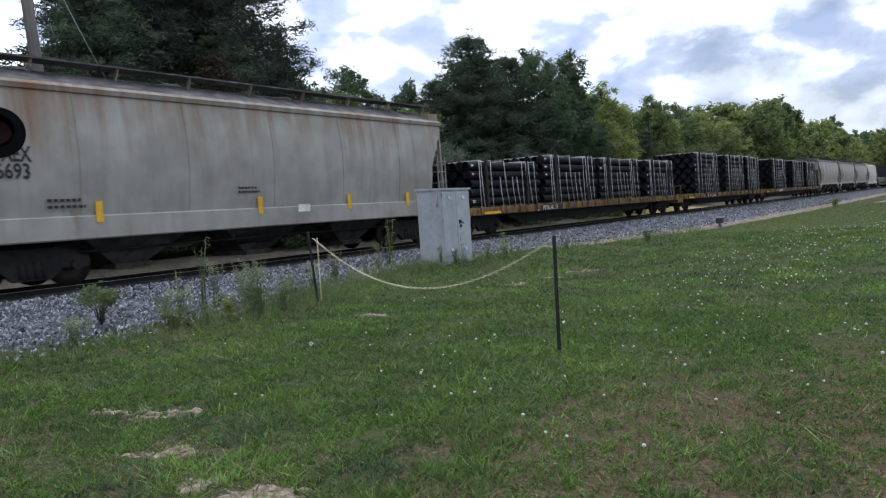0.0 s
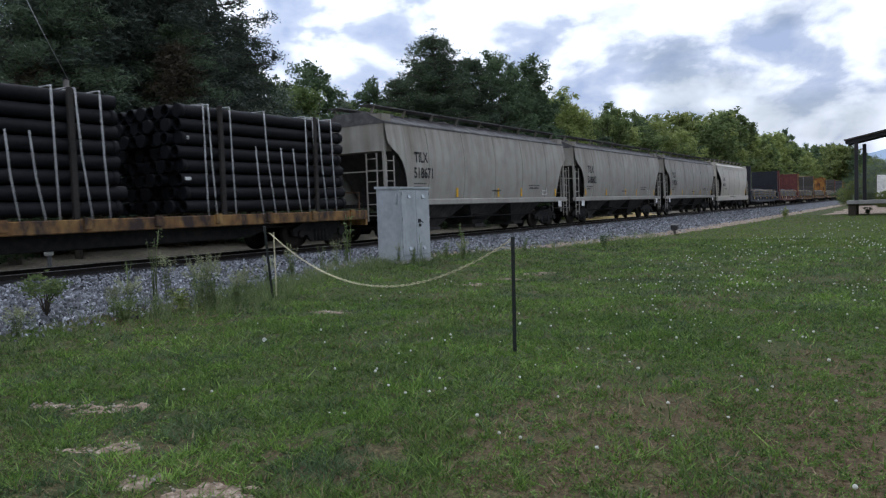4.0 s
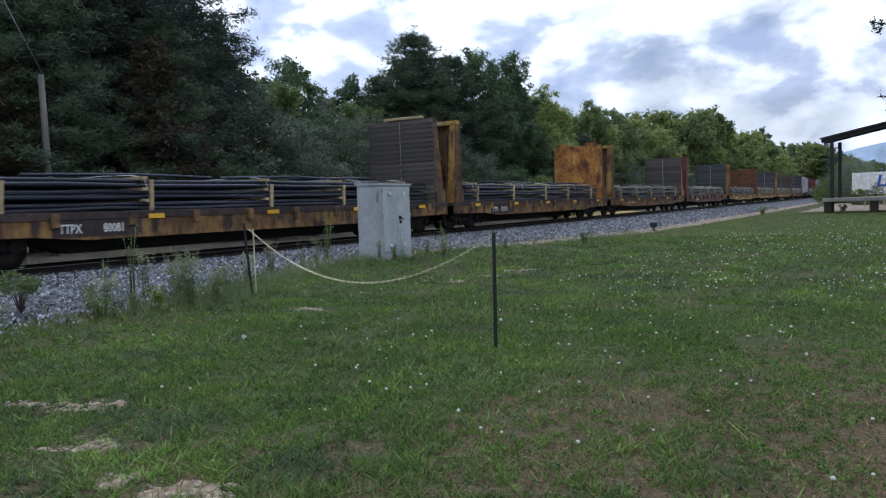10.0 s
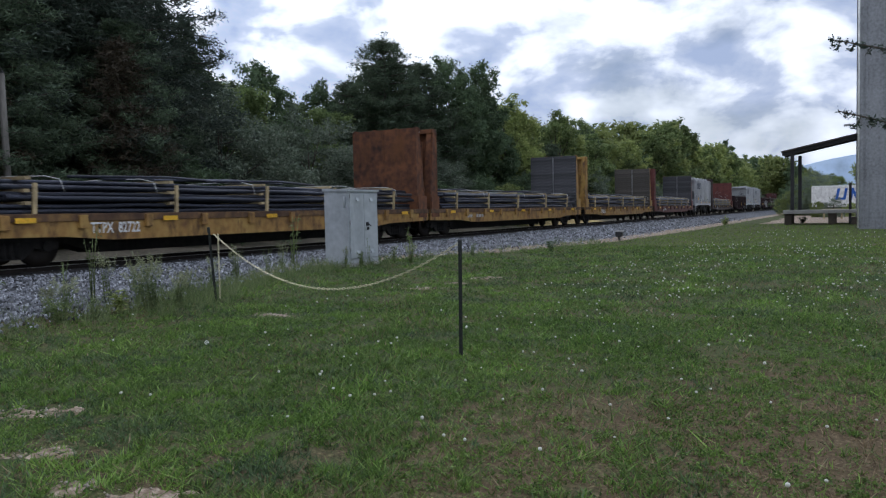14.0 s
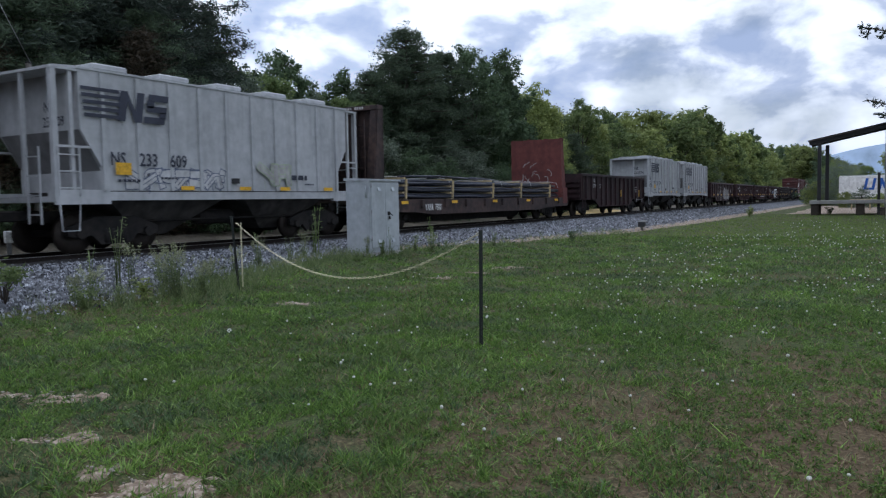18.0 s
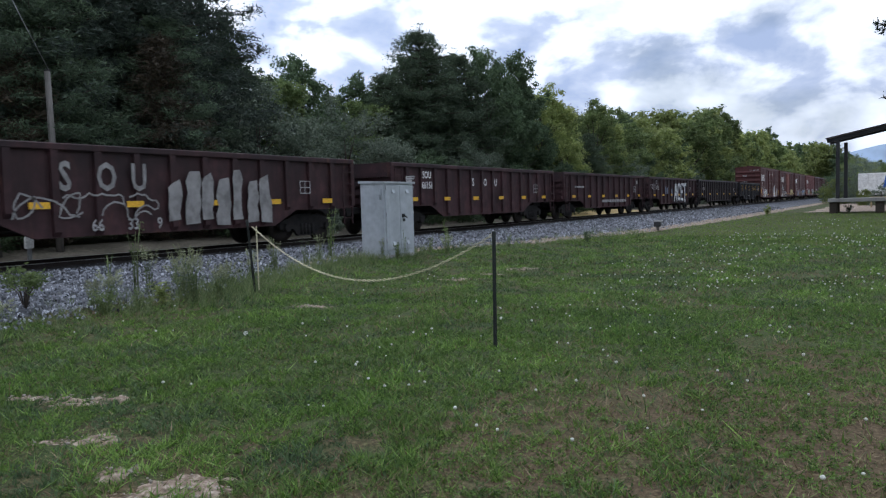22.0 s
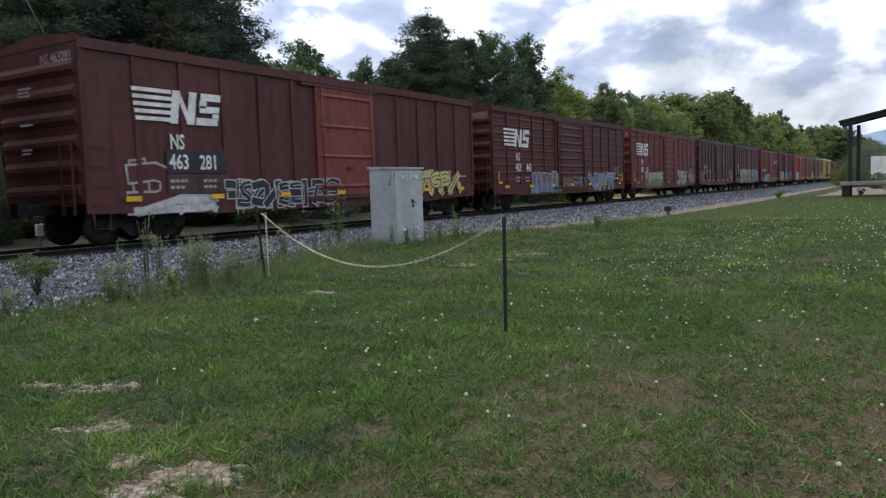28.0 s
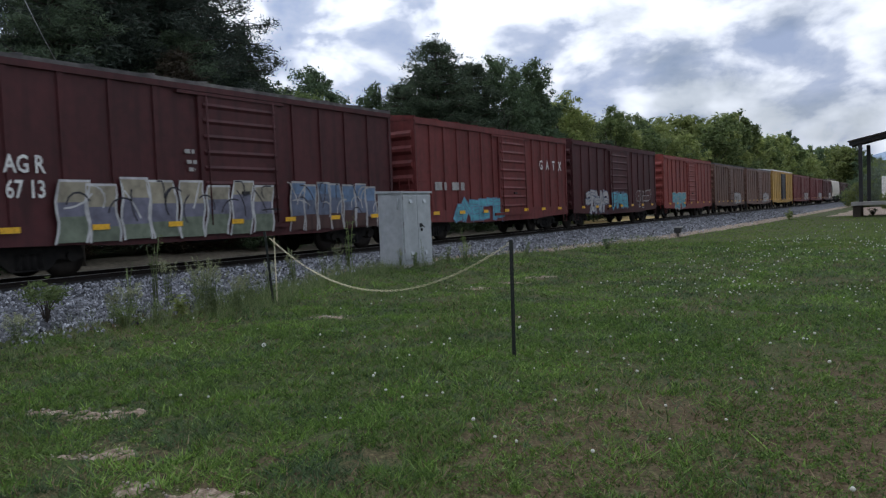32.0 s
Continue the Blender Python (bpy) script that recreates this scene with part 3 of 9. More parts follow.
class Geo:
    """Gathers vertices and faces for one mesh."""

    def __init__(self):
        self.v, self.f, self.smooth = [], [], []

    def face(self, pts, smooth=False):
        n = len(self.v)
        self.v += [tuple(p) for p in pts]
        self.f.append(tuple(range(n, n + len(pts))))
        self.smooth.append(smooth)
        return self

    def box(self, x0, x1, y0, y1, z0, z1, m=None):
        n = len(self.v)
        pts = [(x0, y0, z0), (x1, y0, z0), (x1, y1, z0), (x0, y1, z0), (x0, y0, z1), (x1, y0, z1), (x1, y1, z1), (x0, y1, z1)]
        self.v += [tuple(m @ Vector(p)) for p in pts] if m else pts
        self.f += [tuple(n + i for i in f) for f in BOX_F]
        self.smooth += [False] * 6
        return self

    def bevel_box(self, x0, x1, y0, y1, z0, z1, b):
        """A box whose upright and long edges are cut off by b."""
        prof = [(x0 + b, z0), (x1 - b, z0), (x1, z0 + b), (x1, z1 - b), (x1 - b, z1), (x0 + b, z1), (x0, z1 - b), (x0, z0 + b)]
        n = len(self.v)
        for y, s in ((y0, b), (y0 + b, 0), (y1 - b, 0), (y1, b)):
            cx, cz = (x0 + x1) / 2, (z0 + z1) / 2
            for x, z in prof:
                self.v.append((x - s * (1 if x > cx else -1) * 0.6, y, z - s * (1 if z > cz else -1) * 0.6))
        for k in range(3):
            for i in range(8):
                j = (i + 1) % 8
                self.f.append((n + 8 * k + i, n + 8 * k + j, n + 8 * k + 8 + j, n + 8 * k + 8 + i))
                self.smooth.append(False)
        self.f += [tuple(n + i for i in range(7, -1, -1)), tuple(n + 24 + i for i in range(8))]
        self.smooth += [False, False]
        return self

    def taper(self, low, high, thick):
        """A plate between two level edges, low and high, each ((x0, y, z), (x1, y, z)), thickened along y."""
        n = len(self.v)
        q = [low[0], low[1], high[1], high[0]]
        self.v += [tuple(p) for p in q] + [(x, y + thick, z) for x, y, z in q]
        self.f += [(n, n + 1, n + 2, n + 3), (n + 7, n + 6, n + 5, n + 4)] + [(n + (i + 1) % 4, n + i, n + 4 + i, n + 4 + (i + 1) % 4) for i in range(4)]
        self.smooth += [False] * 6
        return self

    def beam(self, a, b, w, h=None, up=(0, 0, 1)):
        a, b = Vector(a), Vector(b)
        d = b - a
        z = d.normalized()
        x = Vector(up).cross(z)
        x = x.normalized() if x.length > 1e-4 else Vector((1, 0, 0))
        y = z.cross(x)
        m = Matrix((x, y, z)).transposed().to_4x4()
        m.translation = a
        h = h or w
        return self.box(-w / 2, w / 2, -h / 2, h / 2, 0, d.length, m)

    def tube(self, pts, radii, sides=8, caps=True):
        pts = [Vector(p) for p in pts]
        if not hasattr(radii, "__len__"):
            radii = [radii] * len(pts)
        n = len(self.v)
        ref = Vector((0.31, 0.17, 0.93))
        for k, p in enumerate(pts):
            d = (pts[min(k + 1, len(pts) - 1)] - pts[max(k - 1, 0)]).normalized()
            r = ref if abs(d.dot(ref)) < 0.95 else Vector((1, 0, 0))
            u = d.cross(r).normalized()
            w = d.cross(u)
            for i in range(sides):
                a = 2 * math.pi * i / sides
                self.v.append(tuple(p + radii[k] * (math.cos(a) * u + math.sin(a) * w)))
        for k in range(len(pts) - 1):
            for i in range(sides):
                j = (i + 1) % sides
                self.f.append((n + k * sides + i, n + k * sides + j, n + (k + 1) * sides + j, n + (k + 1) * sides + i))
                self.smooth.append(True)
        if caps:
            e = n + (len(pts) - 1) * sides
            self.f += [tuple(n + i for i in range(sides - 1, -1, -1)), tuple(e + i for i in range(sides))]
            self.smooth += [False, False]
        return self

    def prism(self, prof, y0, y1):
        """A profile of (x, z), counter-clockwise seen from -y, pulled from y0 to y1."""
        n, k = len(self.v), len(prof)
        self.v += [(x, y0, z) for x, z in prof] + [(x, y1, z) for x, z in prof]
        for i in range(k):
            j = (i + 1) % k
            self.f.append((n + i, n + j, n + k + j, n + k + i))
            self.smooth.append(False)
        self.f += [tuple(n + i for i in range(k - 1, -1, -1)), tuple(n + k + i for i in range(k))]
        self.smooth += [False, False]
        return self

    def slab_x(self, prof, x0, x1):
        """A profile of (y, z) with thickness from x0 to x1."""
        n, k = len(self.v), len(prof)
        self.v += [(x0, y, z) for y, z in prof] + [(x1, y, z) for y, z in prof]
        for i in range(k):
            j = (i + 1) % k
            self.f.append((n + i, n + j, n + k + j, n + k + i))
            self.smooth.append(False)
        self.f += [tuple(n + i for i in range(k - 1, -1, -1)), tuple(n + k + i for i in range(k))]
        self.smooth += [False, False]
        return self

    def wheel(self, x0, x1, y, z, r, sides=20):
        return self.tube([(x0, y, z), (x0 + 0.001, y, z), (x1 - 0.001, y, z), (x1, y, z)], [r * 0.55, r, r, r * 0.55], sides)

    def ball(self, c, r, seg=6, rings=4, sq=1.0):
        n = len(self.v)
        for k in range(rings + 1):
            th = math.pi * k / rings
            for i in range(seg):
                a = 2 * math.pi * i / seg
                self.v.append((c[0] + r * math.sin(th) * math.cos(a), c[1] + r * math.sin(th) * math.sin(a), c[2] + sq * r * math.cos(th)))
        for k in range(rings):
            for i in range(seg):
                j = (i + 1) % seg
                self.f.append((n + k * seg + i, n + (k + 1) * seg + i, n + (k + 1) * seg + j, n + k * seg + j))
                self.smooth.append(True)
        return self

    def mesh(self, name, material):
        me = bpy.data.meshes.new(name)
        me.from_pydata(self.v, [], self.f)
        me.polygons.foreach_set("use_smooth", self.smooth)
        for m in material if isinstance(material, (list, tuple)) else (material,):
            me.materials.append(m)
        me.update()
        return me


def put(ob, parent):
    ob.parent = parent
    return ob


def part(name, geo, material, parent, label="", at=None):
    """One mesh object under a thing or a part; geo may be a mesh to share."""
    me = geo if isinstance(geo, bpy.types.Mesh) else geo.mesh(name, material)
    ob = put(new(name, me), parent)
    if at is not None:
        ob.matrix_local = at
    if label:
        tagged(ob, label)
    return ob


def thing(name, label, category, group="", at=None, kind="", geo=None, material=None):
    ob = new(name, geo.mesh(name, material) if geo else None)
    if at is not None:
        ob.matrix_world = at
    return tagged(ob, label, category, group, kind)


TEXT_MESH = {}


def lettering(text, size, material, parent, x, y, z, name="lettering", squeeze=1.0, bold=0.0):
    """Painted words on the side of a car that faces +x, starting at y, with their foot at z."""
    key = (text, size, squeeze, bold, material.name)
    if key not in TEXT_MESH:
        cu = bpy.data.curves.new("lettering", "FONT")
        cu.body, cu.size, cu.offset = text, size, bold
        cu.resolution_u = 2
        tmp = bpy.data.objects.new("lettering_curve", cu)
        scene.collection.objects.link(tmp)
        dg = bpy.context.evaluated_depsgraph_get()
        dg.update()
        me = bpy.data.meshes.new_from_object(tmp.evaluated_get(dg))
        bpy.data.objects.remove(tmp)
        for v in me.vertices:
            v.co.x *= squeeze
        me.materials.clear()
        me.materials.append(material)
        TEXT_MESH[key] = me
    ob = put(new(name, TEXT_MESH[key]), parent)
    ob.matrix_local = pose(x, y, z, 90, 0, 90)
    return ob


def bars(material, parent, x, rows, name="small_print"):
    """Writing too small to read: short bars. rows: (y0, y1, z, height)."""
    g = Geo()
    for y0, y1, z, h in rows:
        y = y0
        while y < y1:
            w = min(h * 1.6, y1 - y)
            g.face([(x, y, z), (x, y + w, z), (x, y + w, z + h), (x, y, z + h)])
            y += w + h * 0.5
    return tagged(part(name, g, material, parent), kind="stuff")


def paint_box(material, parent, x, y0, y1, z0, z1, name="reflector", label=""):
    return part(name, Geo().box(x, x + 0.006, y0, y1, z0, z1), material, parent, label)


STROKES = (((0.15, 0.0), (0.2, 1.0)), ((0.85, 0.0), (0.8, 1.0)), ((0.15, 0.95), (0.55, 1.02), (0.88, 0.8), (0.75, 0.52), (0.25, 0.5)),
           ((0.85, 0.9), (0.4, 1.0), (0.14, 0.72), (0.8, 0.32), (0.6, 0.02), (0.12, 0.1)), ((0.2, 0.55), (0.85, 0.5)), ((0.15, 0.98), (0.9, 0.0)),
           ((0.85, 0.9), (0.3, 0.95), (0.1, 0.5), (0.3, 0.05), (0.88, 0.12)), ((0.12, 0.04), (0.9, 0.0)), ((0.1, 0.95), (0.92, 1.0)), ((0.1, 0.0), (0.5, 1.0), (0.9, 0.0)))

def ribbon(g, x, pts, t):
    """A flat stroke of half width t along points (y, z), with blunt ends."""
    pts = [Vector(p) for p in pts]
    left, right = [], []
    for k, p in enumerate(pts):
        d = (pts[min(k + 1, len(pts) - 1)] - pts[max(k - 1, 0)]).normalized()
        ext = d * t * (1 if k == len(pts) - 1 else -1 if k == 0 else 0)
        n = Vector((-d.y, d.x)) * t
        left.append(p + n + ext)
        right.append(p - n + ext)
    n0 = len(g.v)
    for p, q in zip(right, left):
        g.v += [(x, *p), (x, *q)]
    for k in range(len(pts) - 1):
        a = n0 + 2 * k
        g.f.append((a, a + 2, a + 3, a + 1))
        g.smooth.append(False)


def graffiti(parent, x, y0, y1, z0, z1, fill, edge, seed, letters=5, strokes=True):
    """A spray-painted piece: swollen interlocking strokes with an outline, thin inner lines and drips."""
    rng = random.Random(seed)
    back, front, line = Geo(), Geo(), Geo()
    w, hz = (y1 - y0) / letters, z1 - z0
    t = 0.16 * min(1.25 * w, hz)
    for k in range(letters):
        lean = rng.uniform(-0.12, 0.22) * w
        top, low = 1 - rng.uniform(0, 0.14), rng.uniform(0, 0.1)
        for j in range(rng.choice((2, 3, 3))):
            flip = rng.random() < 0.5
            pts = []
            for a, b in rng.choice(STROKES):
                b = low + (top - low) * b
                a = -0.15 + 1.3 * (1 - a if flip else a) + rng.uniform(-0.12, 0.12)
                pts.append((y0 + w * (k + a) + lean * (b - 0.5), z0 + t + (hz - 2 * t) * b + rng.uniform(-0.03, 0.03) * hz))
            # round the corners once
            soft = [pts[0]]
            for p, q in zip(pts, pts[1:]):
                soft += [(p[0] * 0.7 + q[0] * 0.3, p[1] * 0.7 + q[1] * 0.3), (p[0] * 0.3 + q[0] * 0.7, p[1] * 0.3 + q[1] * 0.7)]
            soft.append(pts[-1])
            d = 0.0003 * (4 * k + j)
            ribbon(back, x + 0.001 + d, soft, t * 1.3)
            ribbon(front, x + 0.00115 + d, soft, t)
            if strokes and rng.random() < 0.7:
                o = rng.uniform(-0.5, 0.5) * t
                ribbon(line, x + 0.0013 + d, [(p + o, q + 0.4 * o) for p, q in soft], t * 0.13)
        if strokes and rng.random() < 0.5:
            yy = y0 + w * (k + rng.random())
            ribbon(back, x + 0.001, [(yy, z0 + t), (yy + 0.01, z0 - 0.22 * hz * rng.random())], 0.012)
    b = part("graffiti", back, edge, parent, "spray-painted outline")
    part("graffiti_fill", front, fill, b)
    if strokes and line.f:
        part("graffiti_stroke", line, edge, b)
    return b


def banded(parent, x, y0, y1, z0, z1, bands, pale, dark, seed, letters=6):
    """A wide worn piece: tall block shapes in bands of colour from head to foot, edged in pale paint with dark inner lines."""
    rng = random.Random(seed)
    w = (y1 - y0) / letters
    cols = [Geo() for _ in bands]
    rim, ink = Geo(), Geo()
    for k in range(letters):
        a, b = y0 + k * w + rng.uniform(0.0, 0.06) * w, y0 + (k + 1) * w - rng.uniform(0.0, 0.1) * w
        top, low = z1 - rng.uniform(0, 0.12) * (z1 - z0), z0 + rng.uniform(0, 0.05) * (z1 - z0)
        lean = rng.uniform(-0.18, 0.18) * w
        cuts = [low] + [low + (top - low) * ((j + 1) / len(bands) + rng.uniform(-0.09, 0.09)) for j in range(len(bands) - 1)] + [top]
        edge = lambda y, z: y + lean * (z - low) / (top - low) + 0.05 * w * math.sin(7 * z + k)  # noqa: E731
        for g, za, zb in zip(cols, cuts, cuts[1:]):
            for i in range(3):
                p, q = za + (zb - za) * i / 3, za + (zb - za) * (i + 1) / 3
                g.face([(x, edge(a, p), p), (x, edge(b, p), p), (x, edge(b, q), q), (x, edge(a, q), q)])
        zz = [low + (top - low) * i / 6 for i in range(7)]
        line = [(edge(a, z), z) for z in zz] + [(edge(b, z), z) for z in zz[::-1]]
        ribbon(rim, x + 0.002 + 0.0002 * k, line, 0.028)
        for _ in range(rng.choice((2, 3))):
            p, q = a + rng.uniform(0.25, 0.75) * (b - a), low + rng.uniform(0.25, 0.75) * (top - low)
            an, turn = rng.choice((1.57, 1.2, 0.1, 2.0)), rng.uniform(-0.6, 0.6)
            pts = [(p, q)]
            for _s in range(5):
                p, q = p + 0.14 * math.cos(an), min(top, max(low, q + 0.14 * math.sin(an)))
                pts.append((p, q))
                an += turn
            ribbon(ink if rng.random() < 0.6 else rim, x + 0.004, pts, 0.02)
    base = part("graffiti", rim, pale, parent, "worn banded graffiti with pale edges")
    for g, m in zip(cols, bands):
        part("graffiti_band", g, m, base)
    part("graffiti_stroke", ink, dark, base)


def slabs(parent, x, y0, y1, z0, z1, fill, letters, seed):
    """Block letters rolled on in pale paint: ragged upright pieces."""
    rng = random.Random(seed)
    w = (y1 - y0) / letters
    for k in range(letters):
        a, b = y0 + k * w + rng.uniform(0, 0.12) * w, y0 + (k + 1) * w - rng.uniform(0.05, 0.25) * w
        top, low, lean = z1 - rng.uniform(0, 0.25) * (z1 - z0), z0 + rng.uniform(0, 0.1) * (z1 - z0), rng.uniform(-0.15, 0.2) * w
        pts = [(a, low), (b, low + rng.uniform(-0.05, 0.05))]
        n = 5
        pts += [(b + lean * i / n + rng.uniform(-0.05, 0.04), low + (top - low) * i / n) for i in range(1, n)]
        pts += [(b + lean - 0.1 * w, top), (a + lean + 0.15 * w, top - rng.uniform(0, 0.12))]
        pts += [(a + lean * i / n + rng.uniform(-0.04, 0.05), low + (top - low) * i / n) for i in range(n - 1, 0, -1)]
        part("graffiti", Geo().face([(x + 0.001 * k, p, q) for p, q in pts]), fill, parent, "pale rolled-on block letter")


def scrawl(parent, x, y0, y1, z0, z1, material, strokes, seed):
    """Thin sprayed loops."""
    rng = random.Random(seed)
    for k in range(strokes):
        g = Geo()
        y, z = y0 + (y1 - y0) * (k + rng.random()) / strokes, rng.uniform(z0, (z0 + z1) / 2)
        a = rng.uniform(0.8, 2.2)
        turn = rng.choice((-1, 1)) * rng.uniform(0.15, 0.4)
        pts = [(y, z)]
        for _s in range(16):
            ny, nz = y + 0.11 * math.cos(a), z + 0.11 * math.sin(a)
            if not (z0 < nz < z1 and y0 < ny < y1):
                a += 1.2
                ny, nz = y + 0.11 * math.cos(a), z + 0.11 * math.sin(a)
            y, z = ny, nz
            pts.append((y, z))
            a += turn + rng.uniform(-0.25, 0.25)
        ribbon(g, x, pts, 0.02)
        part("graffiti", g, material, parent, "thin sprayed line")


def emblem(parent, material, x, y, z, h, squeeze=1.0):
    """The railroad's mark, as plain shapes: five stripes and two slanted blocks."""
    g = Geo()
    k = h / 5.0
    for i in range(5):
        zz = z + h - (i + 0.78) * k * 1.0
        g.face([(x, y + 0.02 * i, zz), (x, y + 1.62 * h + 0.1 * i * k, zz), (x, y + 1.62 * h + 0.1 * i * k, zz + 0.56 * k), (x, y + 0.02 * i, zz + 0.56 * k)])
    y1 = y + 1.5 * h
    s = 0.18 * h
    for a, b in ((0.0, 0.34), (0.74, 1.08)):
        g.face([(x + 0.001, y1 + a * h, z), (x + 0.001, y1 + b * h, z), (x + 0.001, y1 + b * h + s, z + h * 0.96), (x + 0.001, y1 + a * h + s, z + h * 0.96)])
    g.face([(x + 0.0015, y1 + 0.3 * h + s, z + 0.96 * h), (x + 0.0015, y1 + 0.1 * h + s, z + 0.96 * h), (x + 0.0015, y1 + 0.78 * h, z), (x + 0.0015, y1 + 1.0 * h, z)])
    y2 = y1 + 1.28 * h
    for z0, z1, a, b in ((0.74, 0.96, 0.0, 0.95), (0.52, 0.74, -0.05, 0.3), (0.37, 0.58, 0.0, 0.92), (0.2, 0.40, 0.6, 0.92), (0.0, 0.22, -0.12, 0.88)):
        sa, sb = s * z0, s * z1
        g.face([(x + 0.0005, y2 + a * h + sa, z + z0 * h), (x + 0.0005, y2 + b * h + sa, z + z0 * h), (x + 0.0005, y2 + b * h + sb, z + z1 * h), (x + 0.0005, y2 + a * h + sb, z + z1 * h)])
    g.v = [(a, y + (b - y) * squeeze, c) for a, b, c in g.v]
    return part("emblem", g, material, parent, "striped painted emblem")


# ---- the lie of the land ----
RAIL_Z = 0.66
TRACK_X = -16.55
EDGE = [(-200, -10.3), (0, -10.3), (6.5, -10.3), (9, -10.7), (12, -11.5), (15, -12.2), (19, -12.1), (25, -10.9), (35, -10.1), (60, -9.9), (400, -9.9)]


def edge_x(y):
    """Where the lawn stops and the ballast begins."""
    for (a, p), (b, q) in zip(EDGE, EDGE[1:]):
        if y <= b:
            return p + (q - p) * max(0, (y - a)) / (b - a)
    return EDGE[-1][1]


SLOPE = [(-4000, 6.0), (-120, 4.0), (-40, 0.9), (-24, 0.55), (-21.5, 0.3), (-19.2, 0.43), (-18.3, 0.48), (-14.7, 0.48), (-12.2, 0.33), (-11.2, 0.26), (-9.0, 0.02), (-6, 0.0), (4000, 0.0)]


def ground_z(x, y=0.0):
    for (a, p), (b, q) in zip(SLOPE, SLOPE[1:]):
        if x <= b:
            return p + (q - p) * (x - a) / (b - a)
    return 0.0


def build_ground():
    xs = [-4000, -1200, -400, -120, -70, -40, -30, -24, -22, -21, -20, -19.2, -18.3, -16.5, -14.7, -14, -13.2, -12.6, -12.0, -11.5, -11, -10.5, -10, -9.5, -9, -8.4]
    xs += [-8 + 0.5 * i for i in range(29)] + [8, 12, 20, 40, 90, 300, 1200, 4000]
    ys = [-4000, -800, -200, -60, -20, -8, -3] + [-1 + 0.5 * i for i in range(60)] + [30, 32, 35, 38, 42, 47, 53, 60, 70, 80, 95, 120, 160, 220, 320, 500, 900, 1800, 4500]
    g = Geo()
    for y in ys:
        for x in xs:
            z = ground_z(x, y)
            if -9 < x < 8 and -2 < y < 30:
                z += 0.035 * noise.noise((x * 0.45, y * 0.45, 3.1)) + 0.012 * noise.noise((x * 1.7, y * 1.7, 9.0))
            g.v.append((x, y, z))
    n = len(xs)
    for j in range(len(ys) - 1):
        for i in range(n - 1):
            g.f.append((j * n + i, j * n + i + 1, (j + 1) * n + i + 1, (j + 1) * n + i))
            g.smooth.append(True)
    return tagged(new("ground", g.mesh("ground", M["lawn"])), "mown lawn with worn soil reaching to the track", "ground", kind="structure")


build_ground()


def strip(name, label, category, x_of, y0, y1, step, lift, material, cols=10, rough=0.03):
    """A sheet lying on the ground between two lines that run along the track."""
    g = Geo()
    ys = [y0 + step * i for i in range(int((y1 - y0) / step) + 1)]
    for y in ys:
        a, b = x_of(y)
        for i in range(cols + 1):
            x = a + (b - a) * i / cols
            inner = 0 < i < cols
            z = ground_z(x, y) + (lift + rough * noise.noise((x * 2.2, y * 2.2, 1.0)) if inner else -0.05)
            g.v.append((x, y, z))
    n = cols + 1
    for j in range(len(ys) - 1):
        for i in range(cols):
            g.f.append((j * n + i, j * n + i + 1, (j + 1) * n + i + 1, (j + 1) * n + i))
            g.smooth.append(True)
    return tagged(new(name, g.mesh(name, material)), label, category, kind="structure")


def wob(y, k):
    return 0.28 * noise.noise((y * 0.5, k, 0.0)) + 0.14 * noise.noise((y * 1.9, k, 4.0))


strip("ballast_bed", "grey crushed-stone ballast under and beside the track", "ballast", lambda y: (-19.4, edge_x(y) - 0.25 + wob(y, 1.0)), -60, 420, 0.8, 0.05, M["gravel_bed"], 16, 0.04)
# dark strip that paints the shade under the train onto the ballast
strip("oil_stained_ballast", "dark ballast between and beside the rails, shade in its colour", "ballast", lambda y: (-18.3 + wob(y, 5.0), -14.85 + 0.7 * wob(y, 6.0)), -60, 230, 0.8, 0.075, M["shaded_gravel"], 12, 0.03)
strip("ground_bank", "tan soil bank beyond the track", "bank", lambda y: (-25.5, -19.2 + wob(y, 2.0)), -60, 420, 2.0, 0.05, M["bank"], 8)
strip("ground_verge", "pale stony dirt verge beside the ballast", "verge", lambda y: (edge_x(y) - 0.6, edge_x(y) + (0.15 + 0.5 * max(0, min(1, (y - 22) / 30))) + wob(y, 3.0)), 13, 230, 0.8, 0.055, M["pale_dirt"], 4)


# ---- track ----
BEND, RADIUS = 205.0, 300.0     # the track bends away beyond here


def on_track(s, z):
    if s <= BEND:
        return pose(TRACK_X, s, z)
    a = (s - BEND) / RADIUS
    return pose(TRACK_X - RADIUS * (1 - math.cos(a)), BEND + RADIUS * math.sin(a), z, 0, 0, math.degrees(a))


